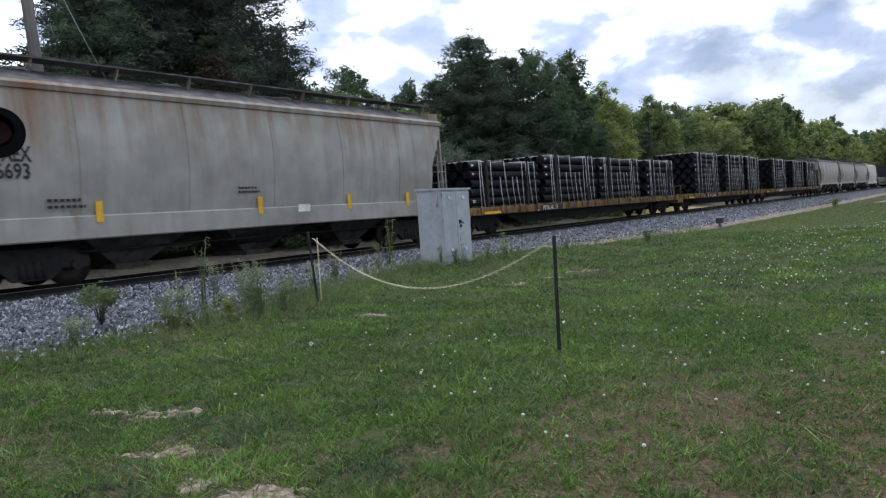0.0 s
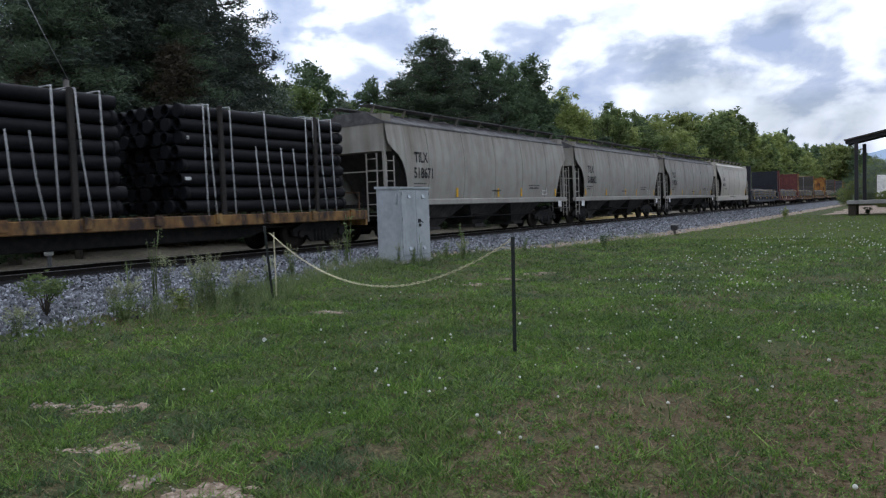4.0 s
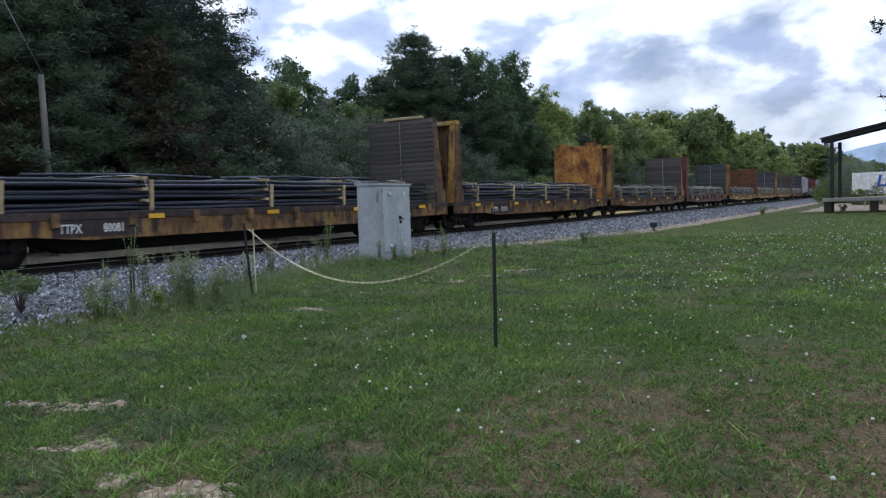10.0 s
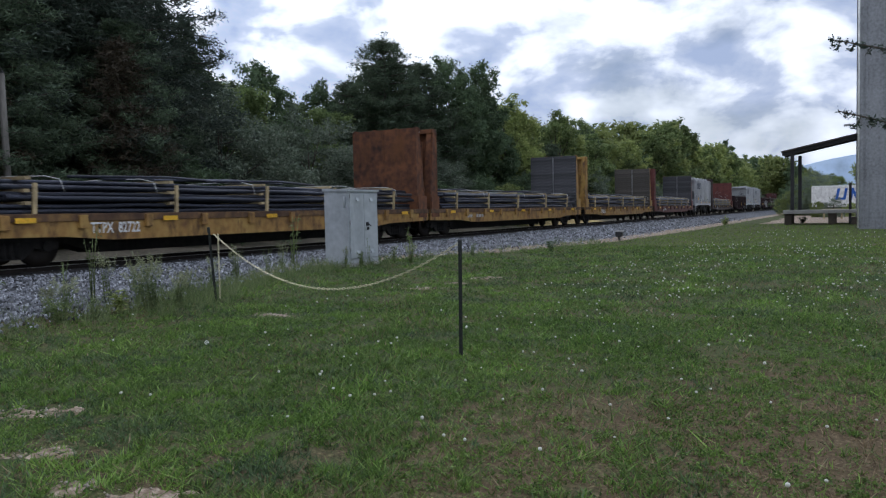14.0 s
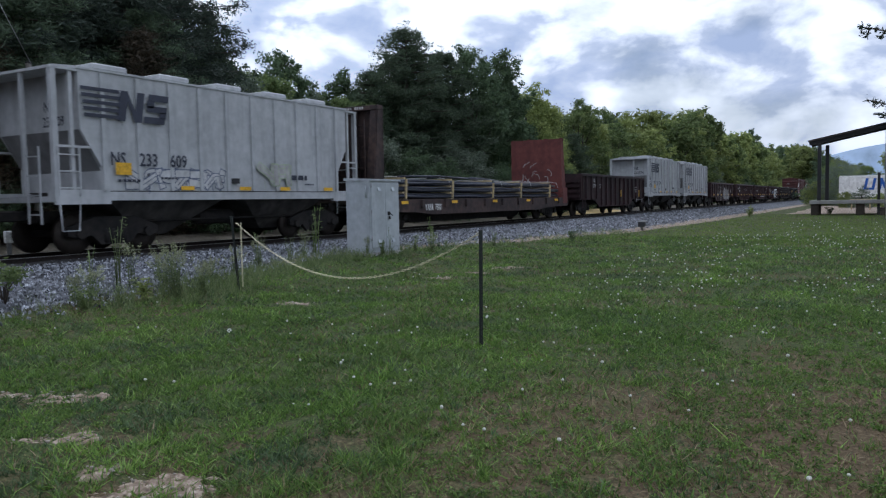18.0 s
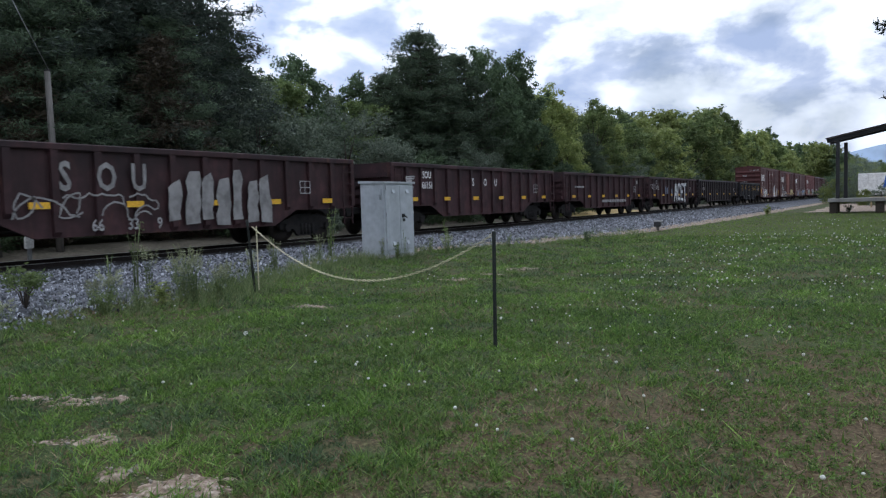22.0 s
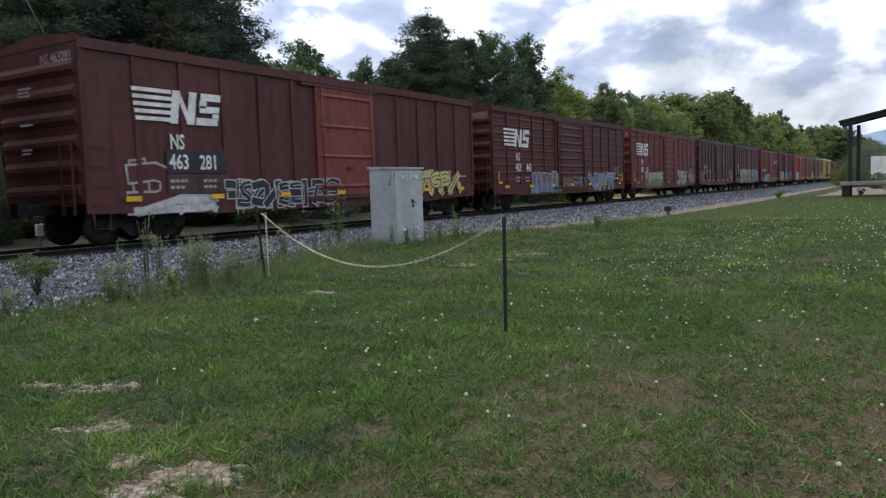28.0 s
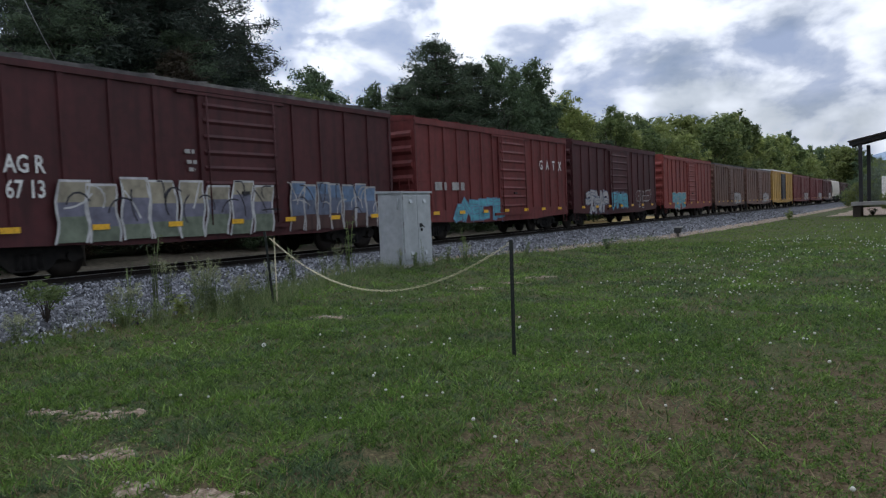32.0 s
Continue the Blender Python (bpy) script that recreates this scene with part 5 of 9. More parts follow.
    for k in (-1, 1):
        c, w = k * e * 0.5, e * 0.5 - 0.05
        b = Geo()
        b.v += [(-1.4, c - w, sill), (1.4, c - w, sill), (1.4, c + w, sill), (-1.4, c + w, sill), (-0.5, c - 0.4, 0.35), (0.5, c - 0.4, 0.35), (0.5, c + 0.4, 0.35), (-0.5, c + 0.4, 0.35)]
        for f in ((0, 1, 5, 4), (1, 2, 6, 5), (2, 3, 7, 6), (3, 0, 4, 7), (4, 5, 6, 7)):
            b.f.append(f[::-1])
            b.smooth.append(False)
        part("discharge_bay", b, M["shaded_bay"], car)
    brake_gear(car, body)
    trucks(car, body)
    return car, e, hw + 0.066


def gondola(along, length, paint, label, height=2.5, ribs=13, belly=0.55, stripes=True):
    car = rolling("gondola", label, "gondola car", "cars of the freight train", along)
    body = length
    h, hw = body / 2, 1.5
    P = M[paint]
    part("floor_pan", Geo().box(-hw + 0.05, hw - 0.05, -h + 0.05, h - 0.05, 1.0, 1.12), M["gond_dark"], car)
    for sx in (1, -1):
        prof = [(-h, 0.98), (-h + 2.7, 0.98), (-h + 3.6, belly), (h - 3.6, belly), (h - 2.7, 0.98), (h, 0.98), (h, height), (-h, height)]
        part("side_wall", Geo().slab_x(prof, min(sx * (hw - 0.04), sx * hw), max(sx * (hw - 0.04), sx * hw)), P, car)
        for i in range(ribs + 1):
            y = -h + 0.08 + (body - 0.16) * i / ribs
            z0 = 0.98 if abs(y) > h - 3.1 else belly + 0.02
            part("side_rib", Geo().prism([(sx * hw, z0), (sx * (hw + 0.09), z0 + 0.1), (sx * (hw + 0.09), height - 0.1), (sx * hw, height - 0.1)] if sx > 0 else [(sx * hw, height - 0.1), (sx * (hw + 0.09), height - 0.1), (sx * (hw + 0.09), z0 + 0.1), (sx * hw, z0)], y - 0.08, y + 0.08), P, car)
        part("top_chord", Geo().bevel_box(min(sx * (hw - 0.06), sx * (hw + 0.1)), max(sx * (hw - 0.06), sx * (hw + 0.1)), -h, h, height - 0.12, height + 0.03, 0.02), P, car)
    for s in (-1, 1):
        wall = part("end_wall", Geo().box(-hw, hw, min(s * h, s * (h - 0.06)), max(s * h, s * (h - 0.06)), 0.98, height + 0.02), P, car)
        for i in range(4):
            z = 1.2 + i * (height - 1.3) / 4
            part("end_ridge", Geo().beam((-hw, s * (h + 0.04), z), (hw, s * (h + 0.04), z), 0.16, 0.16), P, wall)
        ladder(car, hw + 0.12, s * (h - 0.4), 0.5, height - 0.2, 0.42, P, name="side_ladder")
    brake_gear(car, body)
    trucks(car, body)
    return car, h, hw + 0.095


FLANGE = {"rust_frame": "flaking_yellow", "deck_yellow": "flaking_yellow"}


def number_bars(y, z):
    g = Geo()
    for k in range(9):
        if k != 4:
            x = 0.05 + 0.1 * k
            g.face([(x, y, z), (x + 0.07, y, z), (x + 0.07, y, z + 0.09), (x, y, z + 0.09)])
    return g.mesh("number_bars", M["dull_white"])


def bulkhead_flat(along, length, sill_paint, frame_a, frame_b, face, label, top=4.4, load=True, seed=0):
    """A flat car with a tall bulkhead at each end and bundles of steel bars between wooden stakes."""
    car = rolling("bulkhead_flat_car", label, "flat car", "cars of the freight train", along)
    body = length
    h, hw, deck = body / 2, 1.5, 1.13
    part("deck", Geo().box(-hw, hw, -h, h, deck - 0.12, deck), M["sleeper"], car, "worn wooden deck")
    for sx in (1, -1):
        prof = [(-h, 0.7), (-h + 2.8, 0.66), (-h + 4.0, 0.55), (h - 4.0, 0.55), (h - 2.8, 0.66), (h, 0.7), (h, deck + 0.02), (-h, deck + 0.02)]
        part("side_sill", Geo().slab_x(prof, min(sx * hw, sx * (hw + 0.06)), max(sx * hw, sx * (hw + 0.06))), M[sill_paint], car)
        if sill_paint in ("deck_yellow", "deck_worn"):
            part("rub_rail", Geo().bevel_box(min(sx * (hw + 0.06), sx * (hw + 0.085)), max(sx * (hw + 0.06), sx * (hw + 0.085)), -h, h, deck - 0.14, deck + 0.03, 0.006), M["deck_dark" if sill_paint == "deck_worn" else "rust_frame"], car, "rusted strip along the deck edge")
        for i in range(10):
            y = -h + 1.4 + (body - 2.8) * i / 9
            part("stake_pocket", Geo().bevel_box(min(sx * (hw + 0.05), sx * (hw + 0.15)), max(sx * (hw + 0.05), sx * (hw + 0.15)), y - 0.1, y + 0.1, deck - 0.3, deck, 0.01), M[sill_paint], car)
    for s, fr in ((-1, frame_a), (1, frame_b)):
        yi, yo = s * (h - 0.75), s * (h - 0.1)
        FM = M[fr]
        bulk = part("bulkhead", Geo().box(-hw, hw, min(yi, yi + s * 0.05), max(yi, yi + s * 0.05), deck, top - 0.04), M[face if s > 0 else fr], car, "tall end bulkhead")
        for x in (-1.42, -0.5, 0.5, 1.42):
            if s < 0:      # columns: broad tapered flanges on webs, the outer ones closing the sides
                outer = abs(x) > 1
                w0, w1 = (0.17, 0.11) if outer else (0.08, 0.05)
                xc = x - math.copysign(0.1, x) if outer else x
                part("flange", Geo().taper(((xc - w0, yo, deck - 0.05), (xc + w0, yo, deck - 0.05)), ((xc - w1, yi - 0.32, top), (xc + w1, yi - 0.32, top)), 0.04), M[FLANGE.get(fr, fr)], bulk)
                xw = math.copysign(1.47, x) if outer else x
                part("web_plate", Geo().slab_x([(yo + 0.04, deck), (yi, deck), (yi, top), (yi - 0.28, top)], xw - 0.02, xw + 0.02), FM, bulk)
                continue
            q = Geo().slab_x([(yi + s * 0.06, deck), (yo, deck), (yo, deck + 0.6), (yi + s * 0.3, top), (yi + s * 0.06, top)] if s > 0 else [(yo, deck), (yi + s * 0.06, deck), (yi + s * 0.06, top), (yi + s * 0.3, top), (yo, deck + 0.6)], x - 0.05, x + 0.05)
            part("bulkhead_post", q, FM, bulk)
        if s < 0:
            part("top_beam", Geo().bevel_box(-hw, hw, yi - 0.36, yi, top - 0.14, top + 0.02, 0.01), M[FLANGE.get(fr, fr)], bulk)
            part("strut", Geo().box(-1.3, 1.3, yi - 0.2, yi - 0.12, deck + 1.1, deck + 1.14), FM, bulk)
            if seed % 2:
                tagged(part("number_bars", number_bars(yi - 0.366, top - 0.1), None, bulk), kind="stuff")
        for z in (deck + 0.8, deck + 1.7, top - 0.1) if s > 0 else ():
            t = (z - deck) / (top - deck)
            y2 = yo + (yi + s * 0.3 - yo) * max(0, (t - 0.2) / 0.8)
            part("cross_beam", Geo().box(-hw, hw, min(y2, y2 - s * 0.09), max(y2, y2 - s * 0.09), z - 0.06, z + 0.06), FM, bulk)
        ladder(bulk, 0.95, yo + s * 0.04, 0.6, top - 0.5, 0.45, FM, facing="end", name="end_ladder")
        if s > 0 and face.startswith("plank"):
            pl = Geo().bevel_box(-hw + 0.02, hw - 0.02, -0.03, 0.03, -0.085, 0.085, 0.008).mesh("plank", M[face])
            n = int((top - deck) / 0.18)
            rng = random.Random(seed)
            for i in range(n):
                part("plank", pl, None, bulk, at=pose(rng.uniform(-0.02, 0.02), yi - 0.035 + rng.uniform(-0.008, 0.008), deck + 0.09 + 0.18 * i, rng.uniform(-1.5, 1.5), 0, 0))
            part("plank_strap", Geo().box(0.0, 0.05, yi - 0.085, yi - 0.07, deck, top - 0.1), M["bare_metal"], bulk)
        elif s > 0:
            g = Geo()
            for z in (deck + 1.0, deck + 2.0):
                g.box(-hw, hw, yi - 0.012, yi, z - 0.02, z + 0.02)
            for x in (-0.75, 0.0, 0.75):
                g.box(x - 0.015, x + 0.015, yi - 0.012, yi, deck, top - 0.05)
            part("plate_seam", g, M[face], bulk)
        part("corner_bracket", Geo().box(hw + 0.03, hw + 0.075, min(yo, yi), max(yo, yi), deck - 0.3, deck + 0.55), FM, bulk)
    if load:
        ld = thing("steel_bar_load", "bundles of dark steel reinforcing bars lying on a flat car", "bar load", "loads on the train", at=pose(TRACK_X, along - gone(0), RAIL_Z + deck))
        MOVING.append((ld, along, deck))
        rng = random.Random(seed + 50)
        ly = h - 1.25
        r = 0.052
        bars_of = []
        for var in range(6):
            pts = [(rng.uniform(-0.012, 0.012), -ly + 2 * ly * i / 14, -0.03 * abs(math.sin(i * 0.68 + var)) + rng.uniform(-0.012, 0.012)) for i in range(15)]
            bars_of.append(Geo().tube(pts, [r * rng.uniform(0.85, 1.15) for _ in pts], 7).mesh("steel_bar", M["rebar"]))
        layers = 3
        for l in range(layers):
            z = 0.1 + l * 0.262
            for row in range(2):
                for c in range(12):
                    x = -1.38 + c * 2.76 / 11 + rng.uniform(-0.04, 0.04) if row == 0 else -1.3 + c * 2.6 / 11 + rng.uniform(-0.06, 0.06)
                    if l == layers - 1 and row == 1 and (x > 1.25 or seed % 3 == 0 and x > 0.8):
                        x -= 0.35
                    part("steel_bar", bars_of[rng.randrange(6)], None, ld, at=pose(x, rng.uniform(-0.35, 0.35), z + row * 0.095 + rng.uniform(-0.012, 0.022), 0, 0, 180 * rng.randrange(2) + rng.uniform(-0.12, 0.12)))
        for k in range(4):        # loose bars lying askew on the top
            a = rng.uniform(-ly, ly * 0.3)
            x = rng.uniform(0.6, 1.25)
            part("loose_bar", Geo().tube([(x, a, 0.86), (x + rng.uniform(-0.25, 0.15), a + ly * 0.35, 0.92), (x + rng.uniform(-0.4, 0.1), a + ly * 0.62, 0.87)], 0.035, 6), M["rebar"], ld)
        for i in range(5):        # short stakes with the ends of the packing wood beside them
            y = -ly + 1.1 + (2 * ly - 2.6) * i / 4 + rng.uniform(-0.25, 0.25)
            tip = rng.uniform(0.08, 0.24) if seed == 17 else rng.uniform(-0.02, 0.04)
            for x in (-1.5, 1.5):
                part("stake", Geo().beam((x, y, -0.1), (x * 1.02, y + tip, (0.6 if seed == 17 else 0.72) + rng.uniform(-0.06, 0.05)), 0.06, 0.085, up=(0, 1, 0)), M["stake"], ld, "short sawn wooden stake")
            for l in range(0, 4):
                e = 1.47 + rng.uniform(0.0, 0.09)
                part("dunnage", Geo().box(-1.4, e, y - 0.2, y - 0.07, max(0.0, l * 0.262 - 0.035), l * 0.262 + 0.035), M["stake"], ld)
        for i in range(5):        # pale binding wire slung over the top bundle
            y = -ly + 0.8 + (2 * ly - 1.8) * (i + rng.uniform(-0.2, 0.2)) / 4
            k = rng.uniform(0.15, 0.5)
            pts = [(1.46, y + k, 0.52), (1.43, y + 0.8 * k, 0.78), (1.1, y + 0.5 * k, 0.86), (0.2, y, 0.875), (-1.2, y - 0.3 * k, 0.86)]
            part("binding_wire", Geo().tube(pts, 0.011, 5), M["rope"], ld, "pale binding wire over the bundle")
    brake_gear(car, body, 0.22)
    trucks(car, body)
    return car, h, hw + 0.066


PIPE = {}


def pipe_mesh(length, r):
    key = (round(length, 1), r)
    if key not in PIPE:
        g = Geo()
        L = length / 2
        g.tube([(0, -L, 0), (0, L, 0)], r, 14, caps=False)
        g.tube([(0, -L + 0.1, 0), (0, -L, 0)], r * 0.9, 14, caps=False)
        g.tube([(0, L - 0.14, 0), (0, L, 0)], r * 1.1, 14)
        for s in (-1, 1):
            ring = [(math.cos(2 * math.pi * i / 14), math.sin(2 * math.pi * i / 14)) for i in range(14)]
            for i in range(14):
                a, b = ring[i], ring[(i + 1) % 14]
                q = [(a[0] * r, s * L, a[1] * r), (b[0] * r, s * L, b[1] * r), (b[0] * r * 0.86, s * L, b[1] * r * 0.86), (a[0] * r * 0.86, s * L, a[1] * r * 0.86)]
                g.face(q)
        g.face([(r * 0.86 * math.cos(2 * math.pi * i / 14), -L + 0.25, r * 0.86 * math.sin(2 * math.pi * i / 14)) for i in range(14)])
        PIPE[key] = g.mesh("pipe", M["pipe"])
    return PIPE[key]


def pipe_flat(along, length, label, groups, seed):
    """A long yellow flat car stacked with black pipes. groups: (start, end, layers) in shares of its length."""
    car = rolling("long_flat_car", label, "flat car", "cars of the freight train", along)
    body = length
    h, hw, deck = body / 2, 1.46, 1.07
    part("deck", Geo().box(-hw, hw, -h, h, deck - 0.1, deck), M["sleeper"], car, "dark wooden deck")
    for sx in (1, -1):
        part("side_sill", Geo().bevel_box(min(sx * hw, sx * (hw + 0.08)), max(sx * hw, sx * (hw + 0.08)), -h, h, deck - 0.27, deck + 0.02, 0.02), M["deck_worn"], car)
        part("centre_sill", Geo().slab_x([(-h + 3.4, deck - 0.27), (-h + 4.6, deck - 0.62), (h - 4.6, deck - 0.62), (h - 3.4, deck - 0.27)], min(sx * 0.9, sx * 0.98), max(sx * 0.9, sx * 0.98)), M["running_gear"], car)
        for i in range(16):
            y = -h + 0.8 + (body - 1.6) * i / 15
            part("stake_pocket", Geo().bevel_box(min(sx * (hw + 0.07), sx * (hw + 0.15)), max(sx * (hw + 0.07), sx * (hw + 0.15)), y - 0.09, y + 0.09, deck - 0.2, deck + 0.05, 0.01), M["deck_worn"], car)
    for s in (-1, 1):
        part("end_sill", Geo().box(-hw, hw, min(s * h, s * (h + 0.1)), max(s * h, s * (h + 0.1)), deck - 0.45, deck + 0.02), M["deck_yellow"], car)
        rail = Geo()
        for x in (0.3, 1.3):
            rail.beam((x, s * (h - 0.1), deck), (x, s * (h - 0.1), deck + 0.6), 0.03, up=(0, 1, 0))
        part("end_rail", rail.beam((0.3, s * (h - 0.1), deck + 0.6), (1.3, s * (h - 0.1), deck + 0.6), 0.03), M["rust_frame"], car)
    brake_gear(car, body, 0.4)
    trucks(car, body)
    rng = random.Random(seed)
    r = 0.155
    for a, b, layers in groups:
        y0, y1 = -h + a * body, -h + b * body
        ld = thing("pipe_stack", "stack of black coated pipes tied down with white rope", "pipe load", "loads on the train", at=pose(TRACK_X, along + (y0 + y1) / 2 - gone(0), RAIL_Z + deck))
        MOVING.append((ld, along + (y0 + y1) / 2, deck))
        L = y1 - y0
        pm = pipe_mesh(L - 0.3, r)
        for l in range(layers):
            z = 0.1 + r + l * (2 * r + 0.025)
            for c in range(9):
                x = -1.25 + c * 2.5 / 8
                part("pipe", pm, None, ld, at=pose(x, rng.uniform(-0.12, 0.12), z, 0, rng.uniform(0, 90), 180 * ((c + l) % 2)))
        top = 0.1 + layers * (2 * r + 0.025)
        for k in (0.22, 0.78):
            y = -L / 2 + k * L
            for x in (-1.43, 1.43):
                part("wood_post", Geo().bevel_box(x - 0.045, x + 0.045, y - 0.06, y + 0.06, -0.02, top + 0.02, 0.01), M["dark_timber"], ld)
            for l in range(layers + 1):
                part("spacer", Geo().box(-1.4, 1.4, y + 0.1, y + 0.19, l * (2 * r + 0.025) + 0.005, l * (2 * r + 0.025) + 0.03), M["dark_timber"], ld)
        for tag in range(3):
            z = 0.1 + r + rng.randrange(layers) * (2 * r + 0.025)
            part("paper_tag", Geo().box(1.39, 1.402, -L / 2 + 0.25, -L / 2 + 0.42, z - 0.03, z + 0.05), M["white"], ld, "white paper tag on a pipe")
        for k, high, lean in ((0.13, 1, 0.0), (0.16, 1, 0.12), (0.28, 1, 0.05), (0.40, 0.66, 0.18), (0.47, 1, 0.3), (0.56, 0.66, 0.2), (0.63, 0.66, 0.25), (0.72, 1, 0.02), (0.77, 1, 0.05), (0.81, 1, 0.25), (0.9, 1, 0.1)):
            y = -L / 2 + k * L + rng.uniform(-0.06, 0.06)
            z1 = top * high + (0.02 if high == 1 else 0)
            g = Geo().tube([(1.45, y + lean, -0.16), (1.43, y + 0.3 * lean, z1 * 0.5), (1.425, y, z1)], 0.0135, 5)
            if z1 > top:
                g.tube([(1.425, y, z1), (-1.425, y, z1)], 0.0135, 5)
            part("tie_rope", g, M["rope"], ld, "white tie-down rope")
    return car, h, hw + 0.09


def mark(car, x, y, z, text, size, material="white", squeeze=0.85):
    lettering(text, size, M[material], car, x, y, z, squeeze=squeeze, bold=0.02 * size)


# ---- the cars, in the order in which they pass ----
# where each car's body begins and ends along the train
ENDS = [(-309.6, -293.67), (-292.4, -268.5), (-267.5, -246.0), (-245.3, -216.9), (-215.7, -200.3), (-199.1, -183.8), (-182.45, -167.1), (-165.9, -151.6),
        (-150.6, -131.2), (-130.6, -111.9), (-111.5, -92.0), (-91.4, -72.5), (-71.6, -52.3), (-51.4, -32.7), (-31.2, -12.3), (-12.1, 7.6), (8.5, 27.5),
        (28.4, 47.0), (48.8, 59.6), (60.4, 79.2), (81.35, 95.2), (96.7, 107.4), (108.9, 119.8), (121.4, 135.6), (137.7, 152.2), (153.5, 168.3), (169.4, 184.05),
        (185.0, 204.0), (205.4, 219.65), (220.6, 237.6), (239.5, 256.5), (258.2, 275.5), (276.9, 293.7), (295.0, 309.3), (310.4, 324.3), (325.7, 339.1),
        (339.9, 354.1), (356.0, 369.9), (371.2, 383.9), (385.2, 399.7), (401.0, 417.2), (418.5, 435.7), (437.0, 454.1), (455.4, 470.1), (471.4, 488.2), (489.5, 505.0), (506.3, 521.0)]


def span(i):
    a, b = ENDS[i]
    return (a + b) / 2, b - a


def consist():
    B, W = M["black_letter"], M["white"]
    # covered hopper, rust-streaked
    car, h, bx = hopper(*span(0), "rusty_hopper", "weathered grey covered hopper car with rust streaks", height=4.12, cut=0.75, round_cut=False, lines=False, sill_z=1.44, sill_h=0.48, eave=True)
    y = h - 13.5
    mark(car, bx(2.7), -h + 1.12, 2.55, "AEX", 0.42, "black_letter", 0.7)
    mark(car, bx(2.4), -h + 0.98, 2.22, "6693", 0.42, "black_letter", 0.8)
    bars(B, car, bx(2.0), [(y - 0.5, y + 0.2, 1.75, 0.06), (y - 0.5, y + 0.3, 1.62, 0.06), (h - 9.2, h - 8.6, 1.95, 0.05), (h - 9.2, h - 8.5, 1.85, 0.05), (h - 3.4, h - 2.9, 2.1, 0.05)])
    for k in (-13.0, -8.6, -5.2, -2.4):
        paint_box(M["yellow"], car, 1.51, h + k, h + k + 0.16, 1.3, 1.75)
    paint_box(M["white"], car, 1.51, h - 7.2, h - 6.75, 1.3, 1.5, "placard")
    # pipe flats
    for i, groups, label, num in ((1, ((0.01, 0.247, 5), (0.256, 0.497, 6), (0.503, 0.745, 6), (0.778, 0.985, 6)), "long worn-yellow flat car stacked with black pipes", "PTTX 147110"),
                                  (2, ((0.127, 0.41, 8), (0.488, 0.75, 8), (0.785, 0.985, 8)), "long worn-yellow flat car with three pipe stacks", "PTTX 141046"),
                                  (3, ((0.145, 0.37, 8), (0.48, 0.7, 8), (0.745, 0.97, 8)), "long worn-yellow flat car with tall pipe stacks", "")):
        car, h, sx = pipe_flat(*span(i), label, groups, i)
        if num:
            mark(car, sx + 0.012, -h + 5.7, 0.84, num, 0.24, "white", 1.0)
            paint_box(M["black_letter"], car, sx + 0.002, -h + 5.5, -h + 7.6, 0.8, 1.05, "number_panel", "black panel behind the number")
            paint_box(M["white"], car, sx + 0.004, -h + 5.25, -h + 5.33, 0.81, 1.05, "stripe")
        else:
            bars(W, car, sx + 0.07, [(-h + 5.7, -h + 7.4, 0.85, 0.15)])
        paint_box(M["yellow"], car, sx + 0.004, -h + 1.0, -h + 2.2, 0.83, 0.93)
    # grey hoppers
    for i, num in ((4, "518671"), (5, "518602"), (6, "518588")):
        car, h, bx = hopper(*span(i), "grey_hopper", "grey smooth-sided covered hopper car with grimy roof", height=4.02, cut=1.12, sill_z=1.4)
        mark(car, bx(2.9), -h + 1.62, 2.72, "TILX", 0.52, "black_letter", 0.8)
        mark(car, bx(2.5), -h + 1.55, 2.17, num, 0.52, "black_letter", 0.84)
        bars(B, car, bx(1.9), [(-h + 1.6, -h + 2.4, 1.95, 0.06), (-h + 1.6, -h + 2.1, 1.82, 0.06), (-h + 4.0, -h + 4.3, 2.3, 0.05), (h - 4.4, h - 3.3, 1.95, 0.07), (h - 4.4, h - 3.4, 1.82, 0.07), (h - 8, h - 7.2, 1.7, 0.06)])
        for yy, z1 in ((-h + 1.42, 2.4), (-h + 4.6, 1.85), (-h + 8.0, 1.85), (h - 5.2, 1.85), (h - 1.42, 2.5)):
            paint_box(M["yellow"], car, bx(1.75) - 0.005, yy - 0.075, yy + 0.075, 1.48, z1)
        g = Geo()
        for a in (0.0, 0.5):
            g.box(bx(1.75), bx(1.75) + 0.006, h - 3.0 + a, h - 2.97 + a, 1.55, 2.0)
        for z in (1.55, 1.72, 1.97):
            g.box(bx(1.75), bx(1.75) + 0.006, h - 3.0, h - 2.47, z, z + 0.03)
        part("stencil_panel", g, W, car)
        for s in (-1, 1):
            paint_box(M["white"], car, 1.5, s * (h - 0.95) - 0.2, s * (h - 0.95) + 0.2, 0.95, 1.25, "placard")
    car, h, bx = hopper(*span(7), "cream_hopper", "cream covered hopper car with clean sides", height=4.05, cut=1.25, round_cut=False, lines=True, sill_z=1.3, sill_h=0.4)
    mark(car, bx(2.9), -h + 2.1, 2.7, "SHPX", 0.42, "black_letter", 0.9)
    mark(car, bx(2.5), -h + 1.95, 2.2, "454211", 0.42, "black_letter", 0.9)
    bars(B, car, bx(1.9), [(-h + 2.9, -h + 4.0, 2.1, 0.06), (-h + 2.9, -h + 3.7, 1.96, 0.06), (h - 3.9, h - 2.8, 2.5, 0.07), (h - 3.9, h - 2.8, 2.35, 0.07), (h - 3.9, h - 3.0, 2.2, 0.07), (-2.0, 0.6, 1.2, 0.07)])
